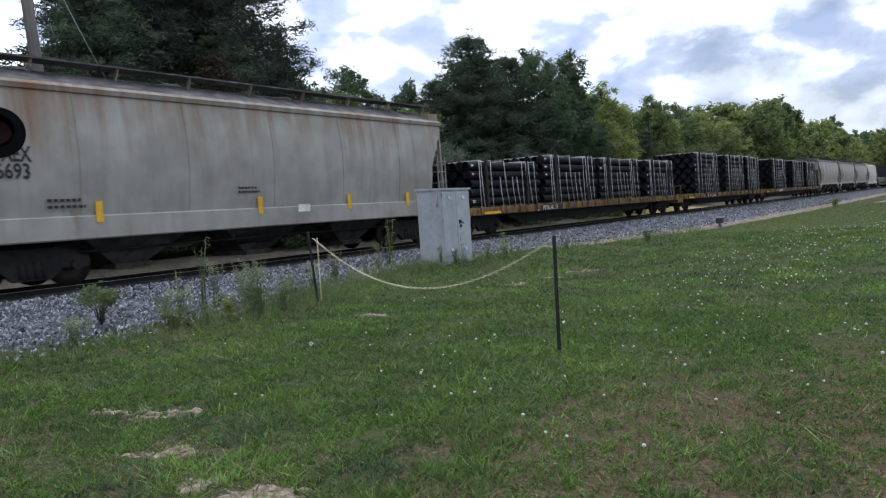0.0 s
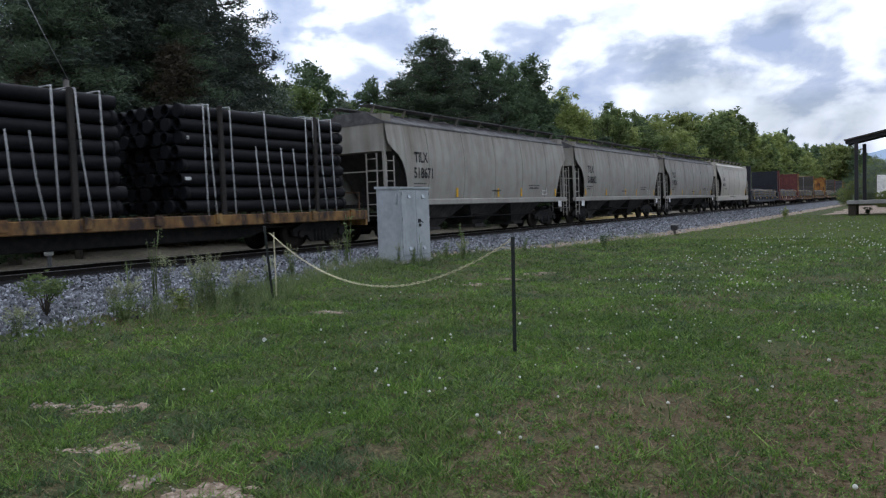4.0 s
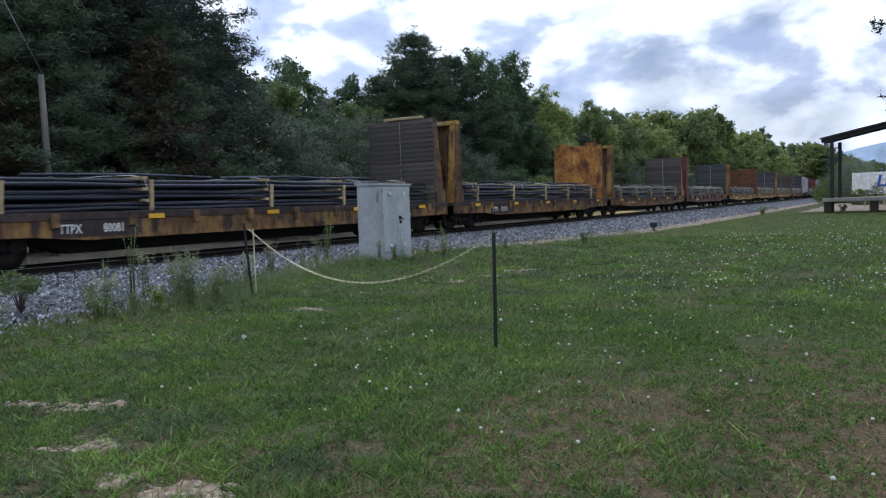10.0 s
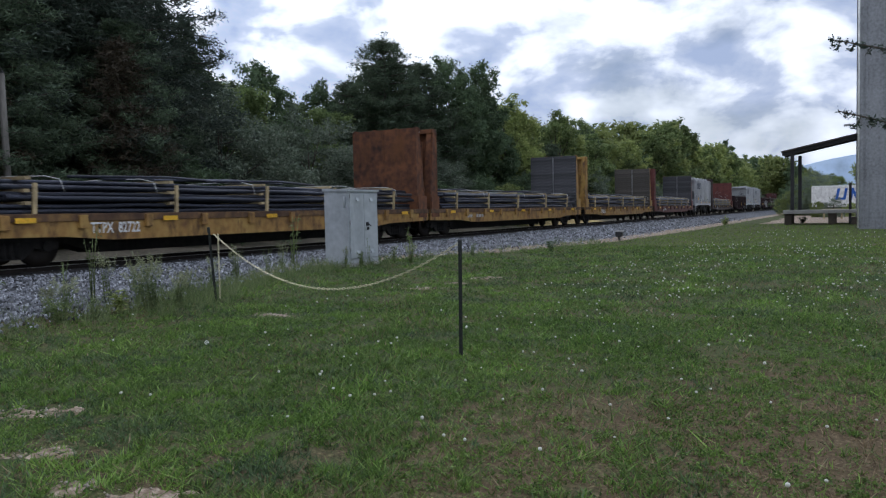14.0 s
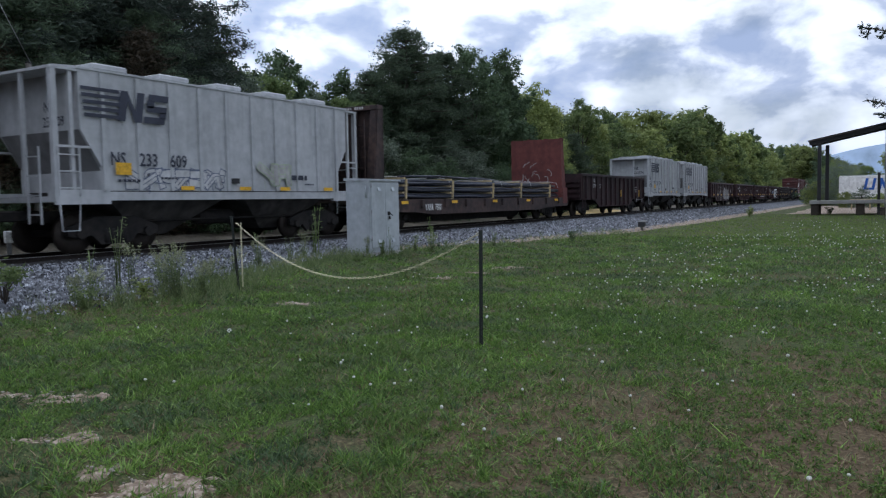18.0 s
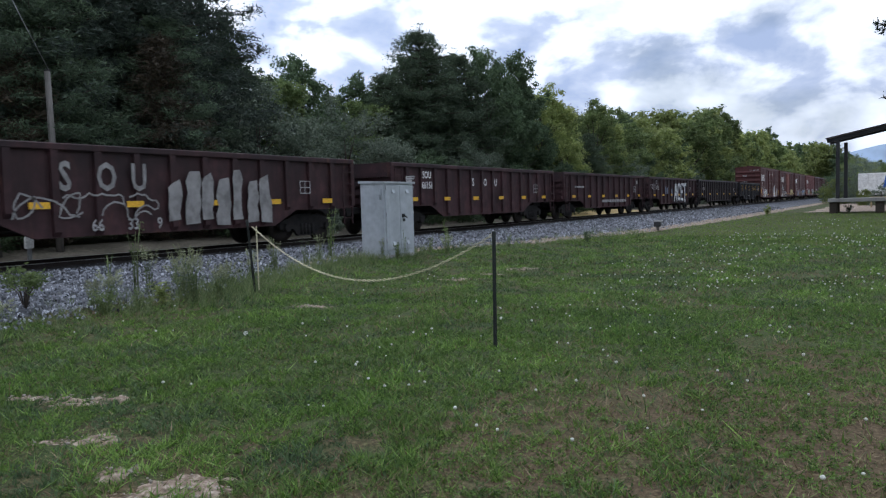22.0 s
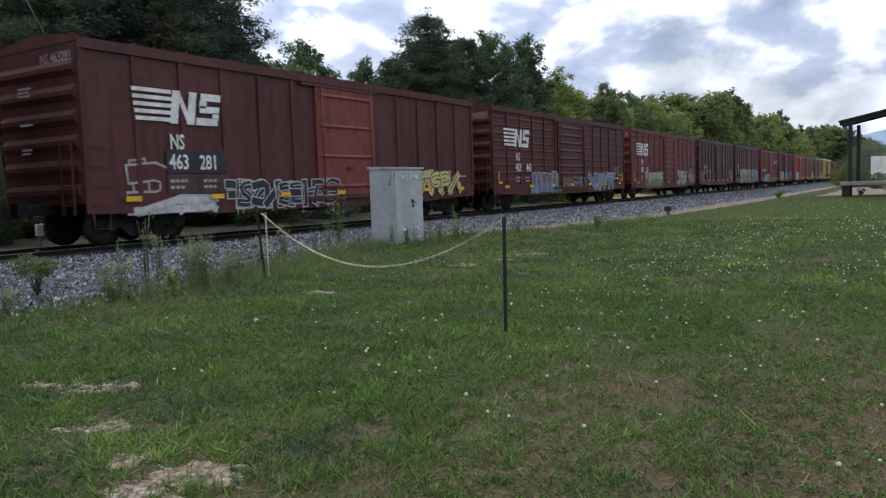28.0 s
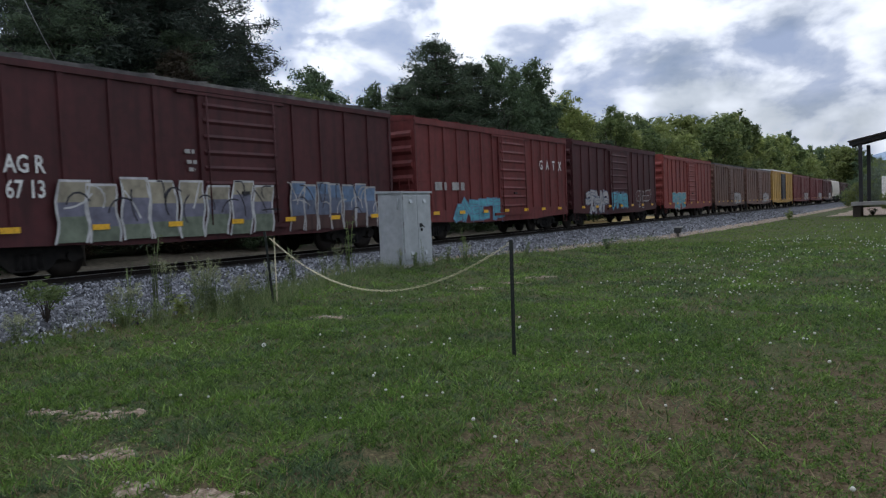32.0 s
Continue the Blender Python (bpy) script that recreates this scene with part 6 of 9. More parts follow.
    paint_box(M["yellow"], car, bx(1.8), h - 1.75, h - 1.55, 1.5, 2.3)
    # bulkhead flats with steel bars
    flats = [
        (8, "navy_paint", "navy_paint", "navy_paint", "navy_paint", "black bulkhead flat car loaded with steel bars", None),
        (9, "deck_brown", "red_plate", "red_plate", "red_plate", "oxide-red bulkhead flat car loaded with steel bars", "NS  118  064"),
        (10, "deck_worn", "rust_frame", "rust_frame", "plank", "yellow bulkhead flat car with a plank-faced bulkhead", "TTPX  80081"),
        (11, "deck_worn", "rust_frame", "rust_frame", "orange_plate", "rusty yellow bulkhead flat car with an orange plate bulkhead", "TTPX  820 03"),
        (12, "deck_worn", "rust_frame", "deck_yellow", "plank", "worn yellow bulkhead flat car with a weathered plank bulkhead", None),
        (13, "deck_brown", "red_plate", "deck_brown", "plank_grey", "brown bulkhead flat car with a grey plank bulkhead", "SOU  84188"),
        (14, "deck_yellow", "rust_frame", "rust_plate", "rust_plate", "yellow bulkhead flat car with a rusted plate bulkhead", "TTPX  82722"),
        (15, "deck_yellow", "rust_plate", "deck_yellow", "plank_grey", "yellow bulkhead flat car with a tall grey plank bulkhead", None),
        (16, "deck_yellow", "deck_yellow", "deck_yellow", "plank", "yellow bulkhead flat car with a brown plank bulkhead", "TTPX 805116"),
        (17, "deck_brown", "red_plate", "red_plate", "plank_grey", "brown bulkhead flat car with dark plank bulkhead", "SOU  114502"),
        (19, "deck_dark", "deck_dark", "red_plate", "red_plate", "dark brown bulkhead flat car with a scrawled maroon bulkhead", "YARR  7500"),
    ]
    for i, sill, fa, fb, face, label, num in flats:
        car, h, sx = bulkhead_flat(*span(i), sill, fa, fb, face, label, top=4.4, seed=i)
        if i == 9:
            for word, d in (("NS", 3.35), ("118", 4.4), ("064", 5.42)):
                mark(car, sx + 0.004, -h + d, 0.75, word, 0.34, "white", 0.98)
        elif i in (10, 11):
            for word, d in zip(num.split("  "), (3.35, 4.4 if i == 10 else 4.2)):
                mark(car, sx + 0.006, -h + d, 0.71, word, 0.27, "white", 0.8)
            paint_box(M["deck_dark"], car, sx - 0.004, -h + 3.2, -h + 5.4, 0.62, 0.99, "number_panel", "grimy black panel behind the number")
        elif num:
            mark(car, sx + 0.004, -h + 3.4, 0.72, num, 0.34, "white", 0.72 if "  " in num else 0.66)
        else:
            bars(M["dull_white"], car, sx, [(-h + 3.4, -h + 3.95, 0.76, 0.13), (-h + 4.3, -h + 5.1, 0.76, 0.13)])
        for k in range(5):
            paint_box(M["yellow"], car, sx + 0.09, -h + 1.6 + k * (2 * h - 3.8) / 4, -h + 2.05 + k * (2 * h - 3.8) / 4, 0.97, 1.08)
        if i == 10:
            part("top_plank", Geo().bevel_box(-0.7, 1.0, h - 0.85, h - 0.6, 4.4, 4.5, 0.01), M["stake"], car, "pale plank along the top of the bulkhead")
        if i == 11:
            part("torn_edge", Geo().box(-1.1, -0.55, h - 0.75, h - 0.7, 4.35, 4.52).slab_x([(h - 0.75, 4.3), (h - 0.7, 4.3), (h - 0.7, 4.55), (h - 0.75, 4.55)], 0.55, 1.2), M["orange_plate"], car, "bent plate edge on top")
        if i == 9:
            emblem(car, M["dull_white"], sx, h - 8.6, 0.68, 0.34)
        if i == 19:
            g = Geo()
            rng = random.Random(8)
            for _ in range(9):
                x, z = rng.uniform(-1.3, 1.0), rng.uniform(1.8, 2.9)
                a = rng.uniform(0.6, 2.4)
                for _s in range(6):
                    x2, z2 = x + 0.09 * math.cos(a), z + 0.09 * math.sin(a)
                    g.beam((x, h - 0.78, z), (x2, h - 0.78, z2), 0.03, 0.01, up=(0, 1, 0))
                    x, z = x2, z2
                    a += rng.uniform(-0.9, 0.9)
            part("graffiti", g, M["dull_white"], car, "scrawled pale paint")
    # ribbed hoppers
    for i, n1, n2 in ((18, "233", "609"), (21, "233", "574"), (22, "233", "587")):
        car, e, sx = ribbed_hopper(*span(i), "light-grey ribbed covered hopper car with open end frames")
        emblem(car, M["navy_letter"], sx, -e - 0.45, 3.0, 0.72, 0.84)
        for word, x, z in (("NS", 0.25, 3.2), (n1 + n2, 0.2, 2.86)):
            lettering(word, 0.32, M["navy_letter"], car, 0, 0, 0, squeeze=0.8, bold=0.006).matrix_local = pose(x, -e - 0.456, z, 90, 0, 0)
        if i != 18:
            mark(car, sx, -e + 0.22, 2.02, "NS", 0.42, "navy_letter", 0.8)
            mark(car, sx, -e + 1.03, 2.02, n1, 0.42, "navy_letter")
            mark(car, sx, -e + 1.88, 2.02, n2, 0.42, "navy_letter")
        else:
            mark(car, sx, -e + 0.22, 2.0, "NS", 0.42, "navy_letter", 0.8)
            mark(car, sx, -e + 1.0, 2.0, n1, 0.42, "navy_letter")
            mark(car, sx, -e + 1.88, 2.0, n2, 0.42, "navy_letter")
            graffiti(car, sx - 0.05, -e + 0.7, -e + 3.6, 1.46, 1.98, M["silver"], M["slate"], 31, 6)
            graffiti(car, sx, e - 3.6, e - 2.4, 1.6, 2.2, M["dull_white"], M["pale_green"], 32, 2)
        for a in (0.35, 2.2, 4.2, 5.8, 2 * e - 0.8):
            paint_box(M["yellow"], car, sx, -e + a, -e + a + 0.42, *((1.78, 2.06) if a == 0.35 else (1.44, 1.54)))
        bars(M["navy_letter"], car, sx, [(-e + 0.4, -e + 1.0, 1.62, 0.06), (-e + 1.6, -e + 2.1, 1.7, 0.05), (2.0, 2.7, 1.75, 0.14), (e - 1.7, e - 1.3, 1.6, 0.05)])
        paint_box(M["black_letter"], car, sx, -0.4, -0.1, 1.62, 1.76, "placard")
    # gondolas
    gons = [
        (20, "gond_wine", "dark wine-brown gondola car with faded lettering", 2.5, 14),
        (23, "gond_brown", "brown gondola car with large faded graffiti", 2.5, 14),
        (24, "gond_red", "rust-brown gondola car with painted lettering", 2.5, 15),
        (25, "gond_red", "maroon gondola car with yellow reflectors", 2.5, 14),
        (26, "gond_red", "maroon gondola car with a big white graffiti word", 2.5, 14),
        (27, "gond_dark", "blackish brown gondola car with close ribs", 2.5, 22),
        (28, "gond_black", "black gondola car with yellow stripes", 2.45, 14),
    ]
    for i, paint, label, height, ribs in gons:
        car, h, sx = gondola(*span(i), paint, label, height, ribs)
        for k in range(6):
            yy = -h + 1.2 + k * (2 * h - 2.8) / 5
            if i == 20 and k not in (3, 5):
                continue
            if i == 20:
                paint_box(M["yellow"], car, sx, yy, yy + 0.16, 1.15, 1.6, "reflector")
            elif i == 28:
                paint_box(M["yellow"], car, sx, yy, yy + 0.1, 1.55, 2.1, "reflector")
            else:
                paint_box(M["yellow"], car, sx, yy, yy + 0.45, 1.16, 1.3, "reflector")
        g = Geo()
        for z in (1.45, 1.62, 1.8):
            g.box(sx, sx + 0.005, h - 2.6, h - 2.15, z, z + 0.025)
        for yy in (h - 2.6, h - 2.4, h - 2.175):
            g.box(sx, sx + 0.005, yy, yy + 0.025, 1.45, 1.82)
        part("stencil_panel", g, M["dull_white"], car)
        if i == 20:
            mark(car, sx, -h + 2.2, 2.05, "CR", 0.3, "dull_white")
            mark(car, sx, -h + 2.1, 1.7, "5798", 0.34, "dull_white")
            mark(car, sx, -h + 3.4, 1.7, "57", 0.34, "dull_white")
        elif i == 23:
            for k, c in enumerate("SOU"):
                lettering(c, 0.86, M["faded_white"], car, sx + 0.01, -h + 4.15 + 0.87 * k, 1.55, "lettering", 0.72, 0.02)
            slabs(car, sx + 0.01, -h + 6.85, -h + 10.45, 0.66, 2.1, M["faded_white"], 7, 5)
            scrawl(car, sx + 0.01, -h + 3.0, -h + 6.5, 0.95, 1.5, M["faded_white"], 6, 4)
            for c, d in (("66", 4.85), ("33", 5.75), ("9", 6.55)):
                mark(car, sx + 0.01, -h + d, 0.66, c, 0.36, "dull_white")
        elif i == 24:
            mark(car, sx, -h + 2.0, 2.0, "SOU", 0.36, "white")
            mark(car, sx, -h + 1.95, 1.62, "66151", 0.36, "white")
            for k, c in enumerate("SOU"):
                mark(car, sx, -h + 5.8 + 1.0 * k, 1.75, c, 0.42, "white")
            graffiti(car, sx, -h + 0.9, -h + 1.3, 1.7, 2.1, M["dull_white"], M["gond_dark"], 2, 1)
        elif i == 25:
            bars(M["dull_white"], car, sx, [(-h + 1.6, -h + 3.0, 1.7, 0.1), (-h + 6, -h + 10.5, 0.85, 0.16), (h - 2.0, h - 1.6, 2.0, 0.2)])
        elif i == 26:
            mark(car, sx, -h + 1.68, 2.0, "CR", 0.42, "dull_white")
            mark(car, sx, -h + 1.66, 1.62, "567702", 0.42, "dull_white", 0.7)
            graffiti(car, sx, -h + 0.5, -h + 1.35, 1.65, 2.0, M["gond_red"], M["dull_white"], 3, 3, False)
            word = (((0.0, 0.0), (0.32, 1.0), (0.5, 1.0), (0.72, 0.0)), ((0.16, 0.36), (0.62, 0.34))), (((0.68, 0.86), (0.5, 1.0), (0.14, 0.9), (0.02, 0.45), (0.18, 0.06), (0.66, 0.04)),), (((0.62, 0.98), (0.06, 1.0), (0.03, 0.04), (0.66, 0.0)), ((0.06, 0.52), (0.5, 0.52))), (((-0.1, 0.96), (0.72, 1.0)), ((0.3, 0.98), (0.34, -0.08)))
            dark, pale = Geo(), Geo()
            for k, strokes in enumerate(word):
                for stroke in strokes:
                    pts = [(-h + 7.05 + 1.0 * k + 1.0 * p, 0.84 + 1.22 * q) for p, q in stroke]
                    ribbon(dark, sx + 0.004, [(p + 0.09, q - 0.07) for p, q in pts], 0.17)
                    ribbon(pale, sx + 0.012, pts, 0.125)
            piece = part("graffiti", pale, M["spray_white"], car, "big hand-painted white letters")
            part("graffiti_shade", dark, M["ink"], piece, "dark drop shade of the letters")
            slabs(car, sx + 0.002, -h + 4.3, -h + 5.2, 1.3, 2.0, M["slate"], 2, 12)
            slabs(car, sx + 0.002, -h + 6.1, -h + 6.7, 1.0, 1.9, M["slate"], 1, 13)
        elif i == 27:
            mark(car, sx, -h + 1.6, 2.0, "PC", 0.34, "dull_white")
            mark(car, sx, -h + 1.5, 1.62, "592023", 0.34, "dull_white")
        else:
            bars(M["dull_white"], car, sx, [(h - 1.6, h - 1.1, 1.75, 0.08), (h - 1.6, h - 1.2, 1.55, 0.08), (-h + 5.0, -h + 6.4, 0.95, 0.06)])
            graffiti(car, sx, -h + 9.2, -h + 9.8, 1.5, 2.0, M["yellow"], M["gond_black"], 14, 1)
    # boxcars: place, paint, label, door share, doors, ridged sides, post count
    spec = [
        (29, "box_brown", "brown double-door boxcar with white emblem and graffiti", (0.385, 0.65), 2, False, 13, 4.5),
        (30, "box_brown", "brown boxcar with white emblem and silver graffiti", (0.44, 0.61), 1, False, 13, 4.45),
        (31, "box_brown", "brown boxcar with ridged ends and blue graffiti", (0.40, 0.60), 1, True, 13, 4.45),
        (32, "box_red", "red-brown boxcar with ridged side panels and graffiti", (0.44, 0.60), 1, True, 13, 4.45),
        (33, "box_maroon", "dark maroon boxcar with scribbled side", (0.425, 0.61), 1, False, 12, 4.45),
        (34, "box_maroon", "dark maroon boxcar covered in silver graffiti", (0.42, 0.62), 1, False, 12, 4.45),
        (35, "box_red", "red boxcar with white lettering and blue graffiti", (0.46, 0.66), 1, False, 14, 4.4),
        (36, "box_maroon", "dark maroon boxcar with teal and white graffiti", (0.38, 0.6), 1, False, 12, 4.45),
        (37, "box_bright_red", "bright red boxcar with teal graffiti", (0.44, 0.62), 1, False, 13, 4.35),
        (38, "box_umber", "brown boxcar with pale graffiti", (0.44, 0.6), 1, False, 14, 4.3),
        (39, "box_umber", "weathered brown boxcar with pale graffiti", (0.42, 0.6), 1, False, 13, 4.3),
        (40, "box_mustard", "mustard yellow boxcar with a pale roof", (0.4, 0.6), 1, False, 12, 4.5),
        (41, "box_red", "red boxcar with white graffiti", (0.42, 0.6), 1, False, 13, 4.3),
        (42, "box_red", "dull red boxcar with faded sides", (0.42, 0.6), 1, False, 13, 4.2),
        (43, "box_brown", "brown boxcar far down the train", (0.42, 0.6), 1, False, 13, 4.1),
        (45, "box_dark_brown", "dark brown boxcar far down the train", (0.42, 0.6), 1, False, 13, 4.1),
        (46, "box_dark_brown", "dark brown boxcar at the far end", (0.42, 0.6), 1, False, 13, 4.1),
    ]
    for i, paint, label, door, doors, ridged, posts, height in spec:
        car, h, sx = boxcar(*span(i), paint, label, roof="white" if i == 40 else ("roof_grime" if i in (33, 34, 38, 39) else paint), height=height, posts=posts, ridged=ridged, door=door, doors=doors,
                            door_paint={30: "box_door_red", 40: "navy_paint"}.get(i), door_lines=4 if i == 30 else (12 if i == 33 else 8))
        for k in range(7):
            yy = -h + 0.9 + k * (2 * h - 2.3) / 6
            paint_box(M["yellow"], car, sx + 0.08, yy, yy + 0.4, 1.0, 1.12)
        if i in (31, 32, 33):      # yellow angle marks low at both ends, white data block near the far end
            for y0, s in ((-h + 0.42, 1), (h - 0.42, -1)):
                g = Geo().box(sx, sx + 0.006, min(y0, y0 + s * 0.08), max(y0, y0 + s * 0.08), 1.2, 1.7).box(sx, sx + 0.006, min(y0, y0 + s * 0.4), max(y0, y0 + s * 0.4), 1.2, 1.3)
                part("corner_mark", g, M["yellow"], car, "yellow painted angle mark")
            bars(M["dull_white"], car, sx + 0.004, [(h - 2.0, h - 1.2, 1.95 - 0.12 * k, 0.05) for k in range(4)] + [(h - 1.9, h - 1.1, 1.3, 0.11)])
        if 29 <= i <= 32:
            e0 = {29: 0.5, 30: 1.26, 31: 1.0, 32: 1.0}[i]
            emblem(car, M["white"], sx, -h + e0, 2.82, 0.82, 0.82)
            words = {29: (("46", 0.9), ("91", 1.62), ("73", 2.4)), 30: (("463", 2.18), ("281", 3.08)), 31: (("463", 2.1), ("443", 3.2)), 32: (("463", 2.0), ("110", 3.0))}[i]
            dz = 0.0 if i == 29 else 0.02
            mark(car, sx + 0.01, -h + words[0][1] + 0.04, 2.22, "NS", 0.5, "white", 0.7)
            for w, d in words:
                mark(car, sx + 0.01, -h + d, 1.72 + dz, w, 0.5, "white", 0.66 if i == 29 else 0.78)
            y0 = -h + words[0][1]
            bars(M["dull_white"], car, sx + 0.01, [(y0, y0 + 0.5, 1.42, 0.07), (y0, y0 + 0.42, 1.27, 0.07), (y0 + 1.0, y0 + 1.45, 1.42, 0.07), (y0 + 1.0, y0 + 1.4, 1.27, 0.07), (h - 1.2, h - 0.7, 1.5, 0.07)])
            lettering("NS %s" % "".join(w for w, d in words), 0.3, M["dull_white"], car, 0.15, -h - 0.005, 4.02, "lettering", 0.85).matrix_local = pose(0.2, -h - 0.008, 4.06, 90, 0, 0)
            bars_end = Geo()
            for zz, w in ((3.55, 0.5), (3.47, 0.42), (3.39, 0.46), (2.75, 0.5), (2.2, 0.4), (2.12, 0.34)):
                bars_end.face([(-0.6, -h - 0.098, zz), (-0.6 + w, -h - 0.098, zz), (-0.6 + w, -h - 0.098, zz + 0.05), (-0.6, -h - 0.098, zz + 0.05)])
            tagged(part("small_print", bars_end, M["dull_white"], car), kind="stuff")
        if i == 29:
            graffiti(car, sx, -h + 2.0, -h + 2.6, 1.05, 1.85, M["pink"], M["box_brown"], 42, 2, False)
            graffiti(car, sx, -h + 4.9, -h + 5.7, 1.0, 1.5, M["pink"], M["box_brown"], 40, 2, False)
            graffiti(car, sx + 0.012, -h + 2.5, -h + 5.3, 0.72, 1.78, M["spray_white"], M["ink"], 41, 3)
            for yy, mt in ((-h + 2.9, "teal"), (-h + 3.7, "straw_yellow"), (-h + 4.5, "teal")):
                graffiti(car, sx + 0.018, yy + 0.1, yy + 0.34, 1.12, 1.45, M[mt], M["spray_white"], 39, 1, False)
            # a tilted pale drum shape with dark strokes over a pale block, and a two-pronged shape
            u = -h + 11.2
            tilt = [(u, 1.0), (u + 0.25, 0.72), (u + 2.25, 0.74), (u + 2.05, 1.25), (u + 1.75, 1.5), (u + 1.55, 2.3), (u + 1.45, 2.34), (u + 0.1, 1.9), (u - 0.05, 1.5)]
            drum = part("graffiti", Geo().face([(sx + 0.012, p, q) for p, q in tilt]), M["spray_white"], car, "tilted white painted drum shape")
            g = Geo()
            ribbon(g, sx + 0.016, tilt + [tilt[0]], 0.022)
            for pts in (((0.12, 1.15), (0.1, 1.75)), ((0.1, 1.72), (0.38, 1.8)), ((0.12, 1.45), (0.36, 1.5)), ((0.15, 1.12), (0.42, 1.0)), ((0.55, 1.4), (0.7, 1.95)), ((0.7, 1.95), (0.85, 1.45)), ((0.98, 1.55), (1.0, 2.05)), ((1.15, 1.6), (1.2, 2.1)), ((1.2, 1.8), (1.42, 2.1)), ((1.22, 1.8), (1.45, 1.6)), ((0.7, 1.2), (1.1, 1.3), (1.25, 1.1), (0.95, 0.92)), ((1.4, 0.85), (1.7, 1.1))):
                ribbon(g, sx + 0.016, [(u + p, q) for p, q in pts], 0.035)
            part("graffiti_stroke", g, M["ink"], drum)
            u = -h + 14.35
            prong = part("graffiti", Geo().face([(sx + 0.012, u + p, q) for p, q in ((0.1, 0.8), (0.75, 0.82), (0.8, 1.3), (0.72, 1.45), (0.74, 2.0), (0.6, 1.95), (0.46, 1.5), (0.3, 1.5), (0.16, 1.8), (0.0, 1.78), (0.02, 1.35))]), M["spray_white"], car, "white two-pronged painted shape")
            part("graffiti_fill", Geo().face([(sx + 0.015, u + 0.45 + 0.15 * math.cos(k * 0.628), 1.13 + 0.22 * math.sin(k * 0.628)) for k in range(10)]), M["ink"], prong)
            bars(M["dull_white"], car, sx + 0.01, [(h - 1.9, h - 1.65, 1.35 + 0.1 * k, 0.05) for k in range(5)] + [(h - 1.3, h - 1.0, 1.6, 0.06), (h - 1.3, h - 1.0, 1.72, 0.06)])
            paint_box(M["yellow"], car, sx + 0.01, -h + 0.24, -h + 0.5, 1.25, 1.76)
            paint_box(M["yellow"], car, sx + 0.01, h - 0.45, h - 0.25, 1.25, 1.6)
        elif i == 30:
            paint_box(M["ink"], car, sx - 0.004, -h + 2.1, -h + 3.95, 1.64, 2.2, "number_panel", "dark panel behind the number")
            paint_box(M["box_dark_brown"], car, sx - 0.004, -h + 2.1, -h + 3.9, 1.15, 1.62, "number_panel", "dark panel below the number")
            graffiti(car, sx - 0.03, -h + 1.3, -h + 2.2, 0.75, 1.95, M["box_brown"], M["dull_white"], 45, 1, False)
            graffiti(car, sx - 0.02, -h + 1.4, -h + 3.6, 0.68, 1.15, M["silver"], M["dull_white"], 38, 2, False)
            graffiti(car, sx + 0.01, -h + 3.9, -h + 8.3, 0.68, 1.5, M["ink"], M["silver"], 46, 9)
            graffiti(car, sx, -h + 12.4, -h + 15.8, 0.8, 1.8, M["straw_yellow"], M["box_brown"], 47, 5)
        elif i == 31:
            banded(car, sx + 0.01, -h + 3.7, -h + 7.3, 0.72, 1.75, (M["sky_blue"], M["lavender"]), M["dull_white"], M["box_bright_red"], 48, 6)
            graffiti(car, sx + 0.05, -h + 7.6, -h + 10.6, 0.9, 1.45, M["box_dark_brown"], M["dull_white"], 49, 5)
            graffiti(car, sx, h - 6.0, h - 2.2, 0.75, 1.7, M["sky_blue"], M["dull_white"], 50, 5)
        elif i == 32:
            banded(car, sx + 0.01, -h + 2.95, -h + 7.0, 0.75, 1.8, (M["moss"], M["pale_green"]), M["dull_white"], M["slate"], 51, 6)
            graffiti(car, sx, h - 5.6, h - 3.0, 0.75, 1.95, M["silver"], M["ink"], 52, 4)
            graffiti(car, sx, h - 2.2, h - 1.1, 0.9, 1.6, M["sky_blue"], M["dull_white"], 53, 2)
        elif i == 33:
            for c, d, zz in (("AG", 1.84, 2.08), ("R", 2.62, 2.08), ("60", 1.86, 1.62), ("87", 2.64, 1.62)):
                mark(car, sx, -h + d, zz, c, 0.46, "white", 0.75)
            scrawl(car, sx + 0.05, -h + 0.4, -h + 2.2, 0.9, 2.0, M["dull_white"], 2, 3)
            scrawl(car, sx + 0.05, -h + 3.0, -h + 4.2, 0.8, 1.9, M["straw_yellow"], 3, 5)
            for yy in (-h + 1.0, -h + 5.6, h - 1.0):
                paint_box(M["yellow"], car, sx, yy, yy + 0.1, 1.1, 1.75)
        elif i == 34:
            mark(car, sx, -h + 1.1, 2.2, "AG R", 0.5, "white", 0.72)
            mark(car, sx, -h + 1.1, 1.7, "67 13", 0.5, "white", 0.72)
            banded(car, sx + 0.068, -h + 2.0, -h + 8.2, 0.72, 2.12, (M["moss"], M["lavender"], M["cream_spray"]), M["silver"], M["ink"], 56, 8)
            banded(car, sx + 0.01, -h + 8.9, -h + 13.0, 0.72, 2.1, (M["box_dark_brown"], M["slate"], M["sky_blue"]), M["dull_white"], M["ink"], 57, 7)
            bars(M["dull_white"], car, sx + 0.01, [(-h + 5.4, -h + 5.7, 2.75, 0.1), (-h + 5.45, -h + 5.75, 2.5, 0.09), (-h + 5.5, -h + 5.7, 2.32, 0.09), (-h + 6.6, -h + 6.95, 2.65, 0.06), (-h + 6.6, -h + 6.9, 2.5, 0.06)])
        elif i == 35:
            for k, c in enumerate("GATX"):
                mark(car, sx, h - 3.2 + 0.72 * k, 2.9, c, 0.6, "white")
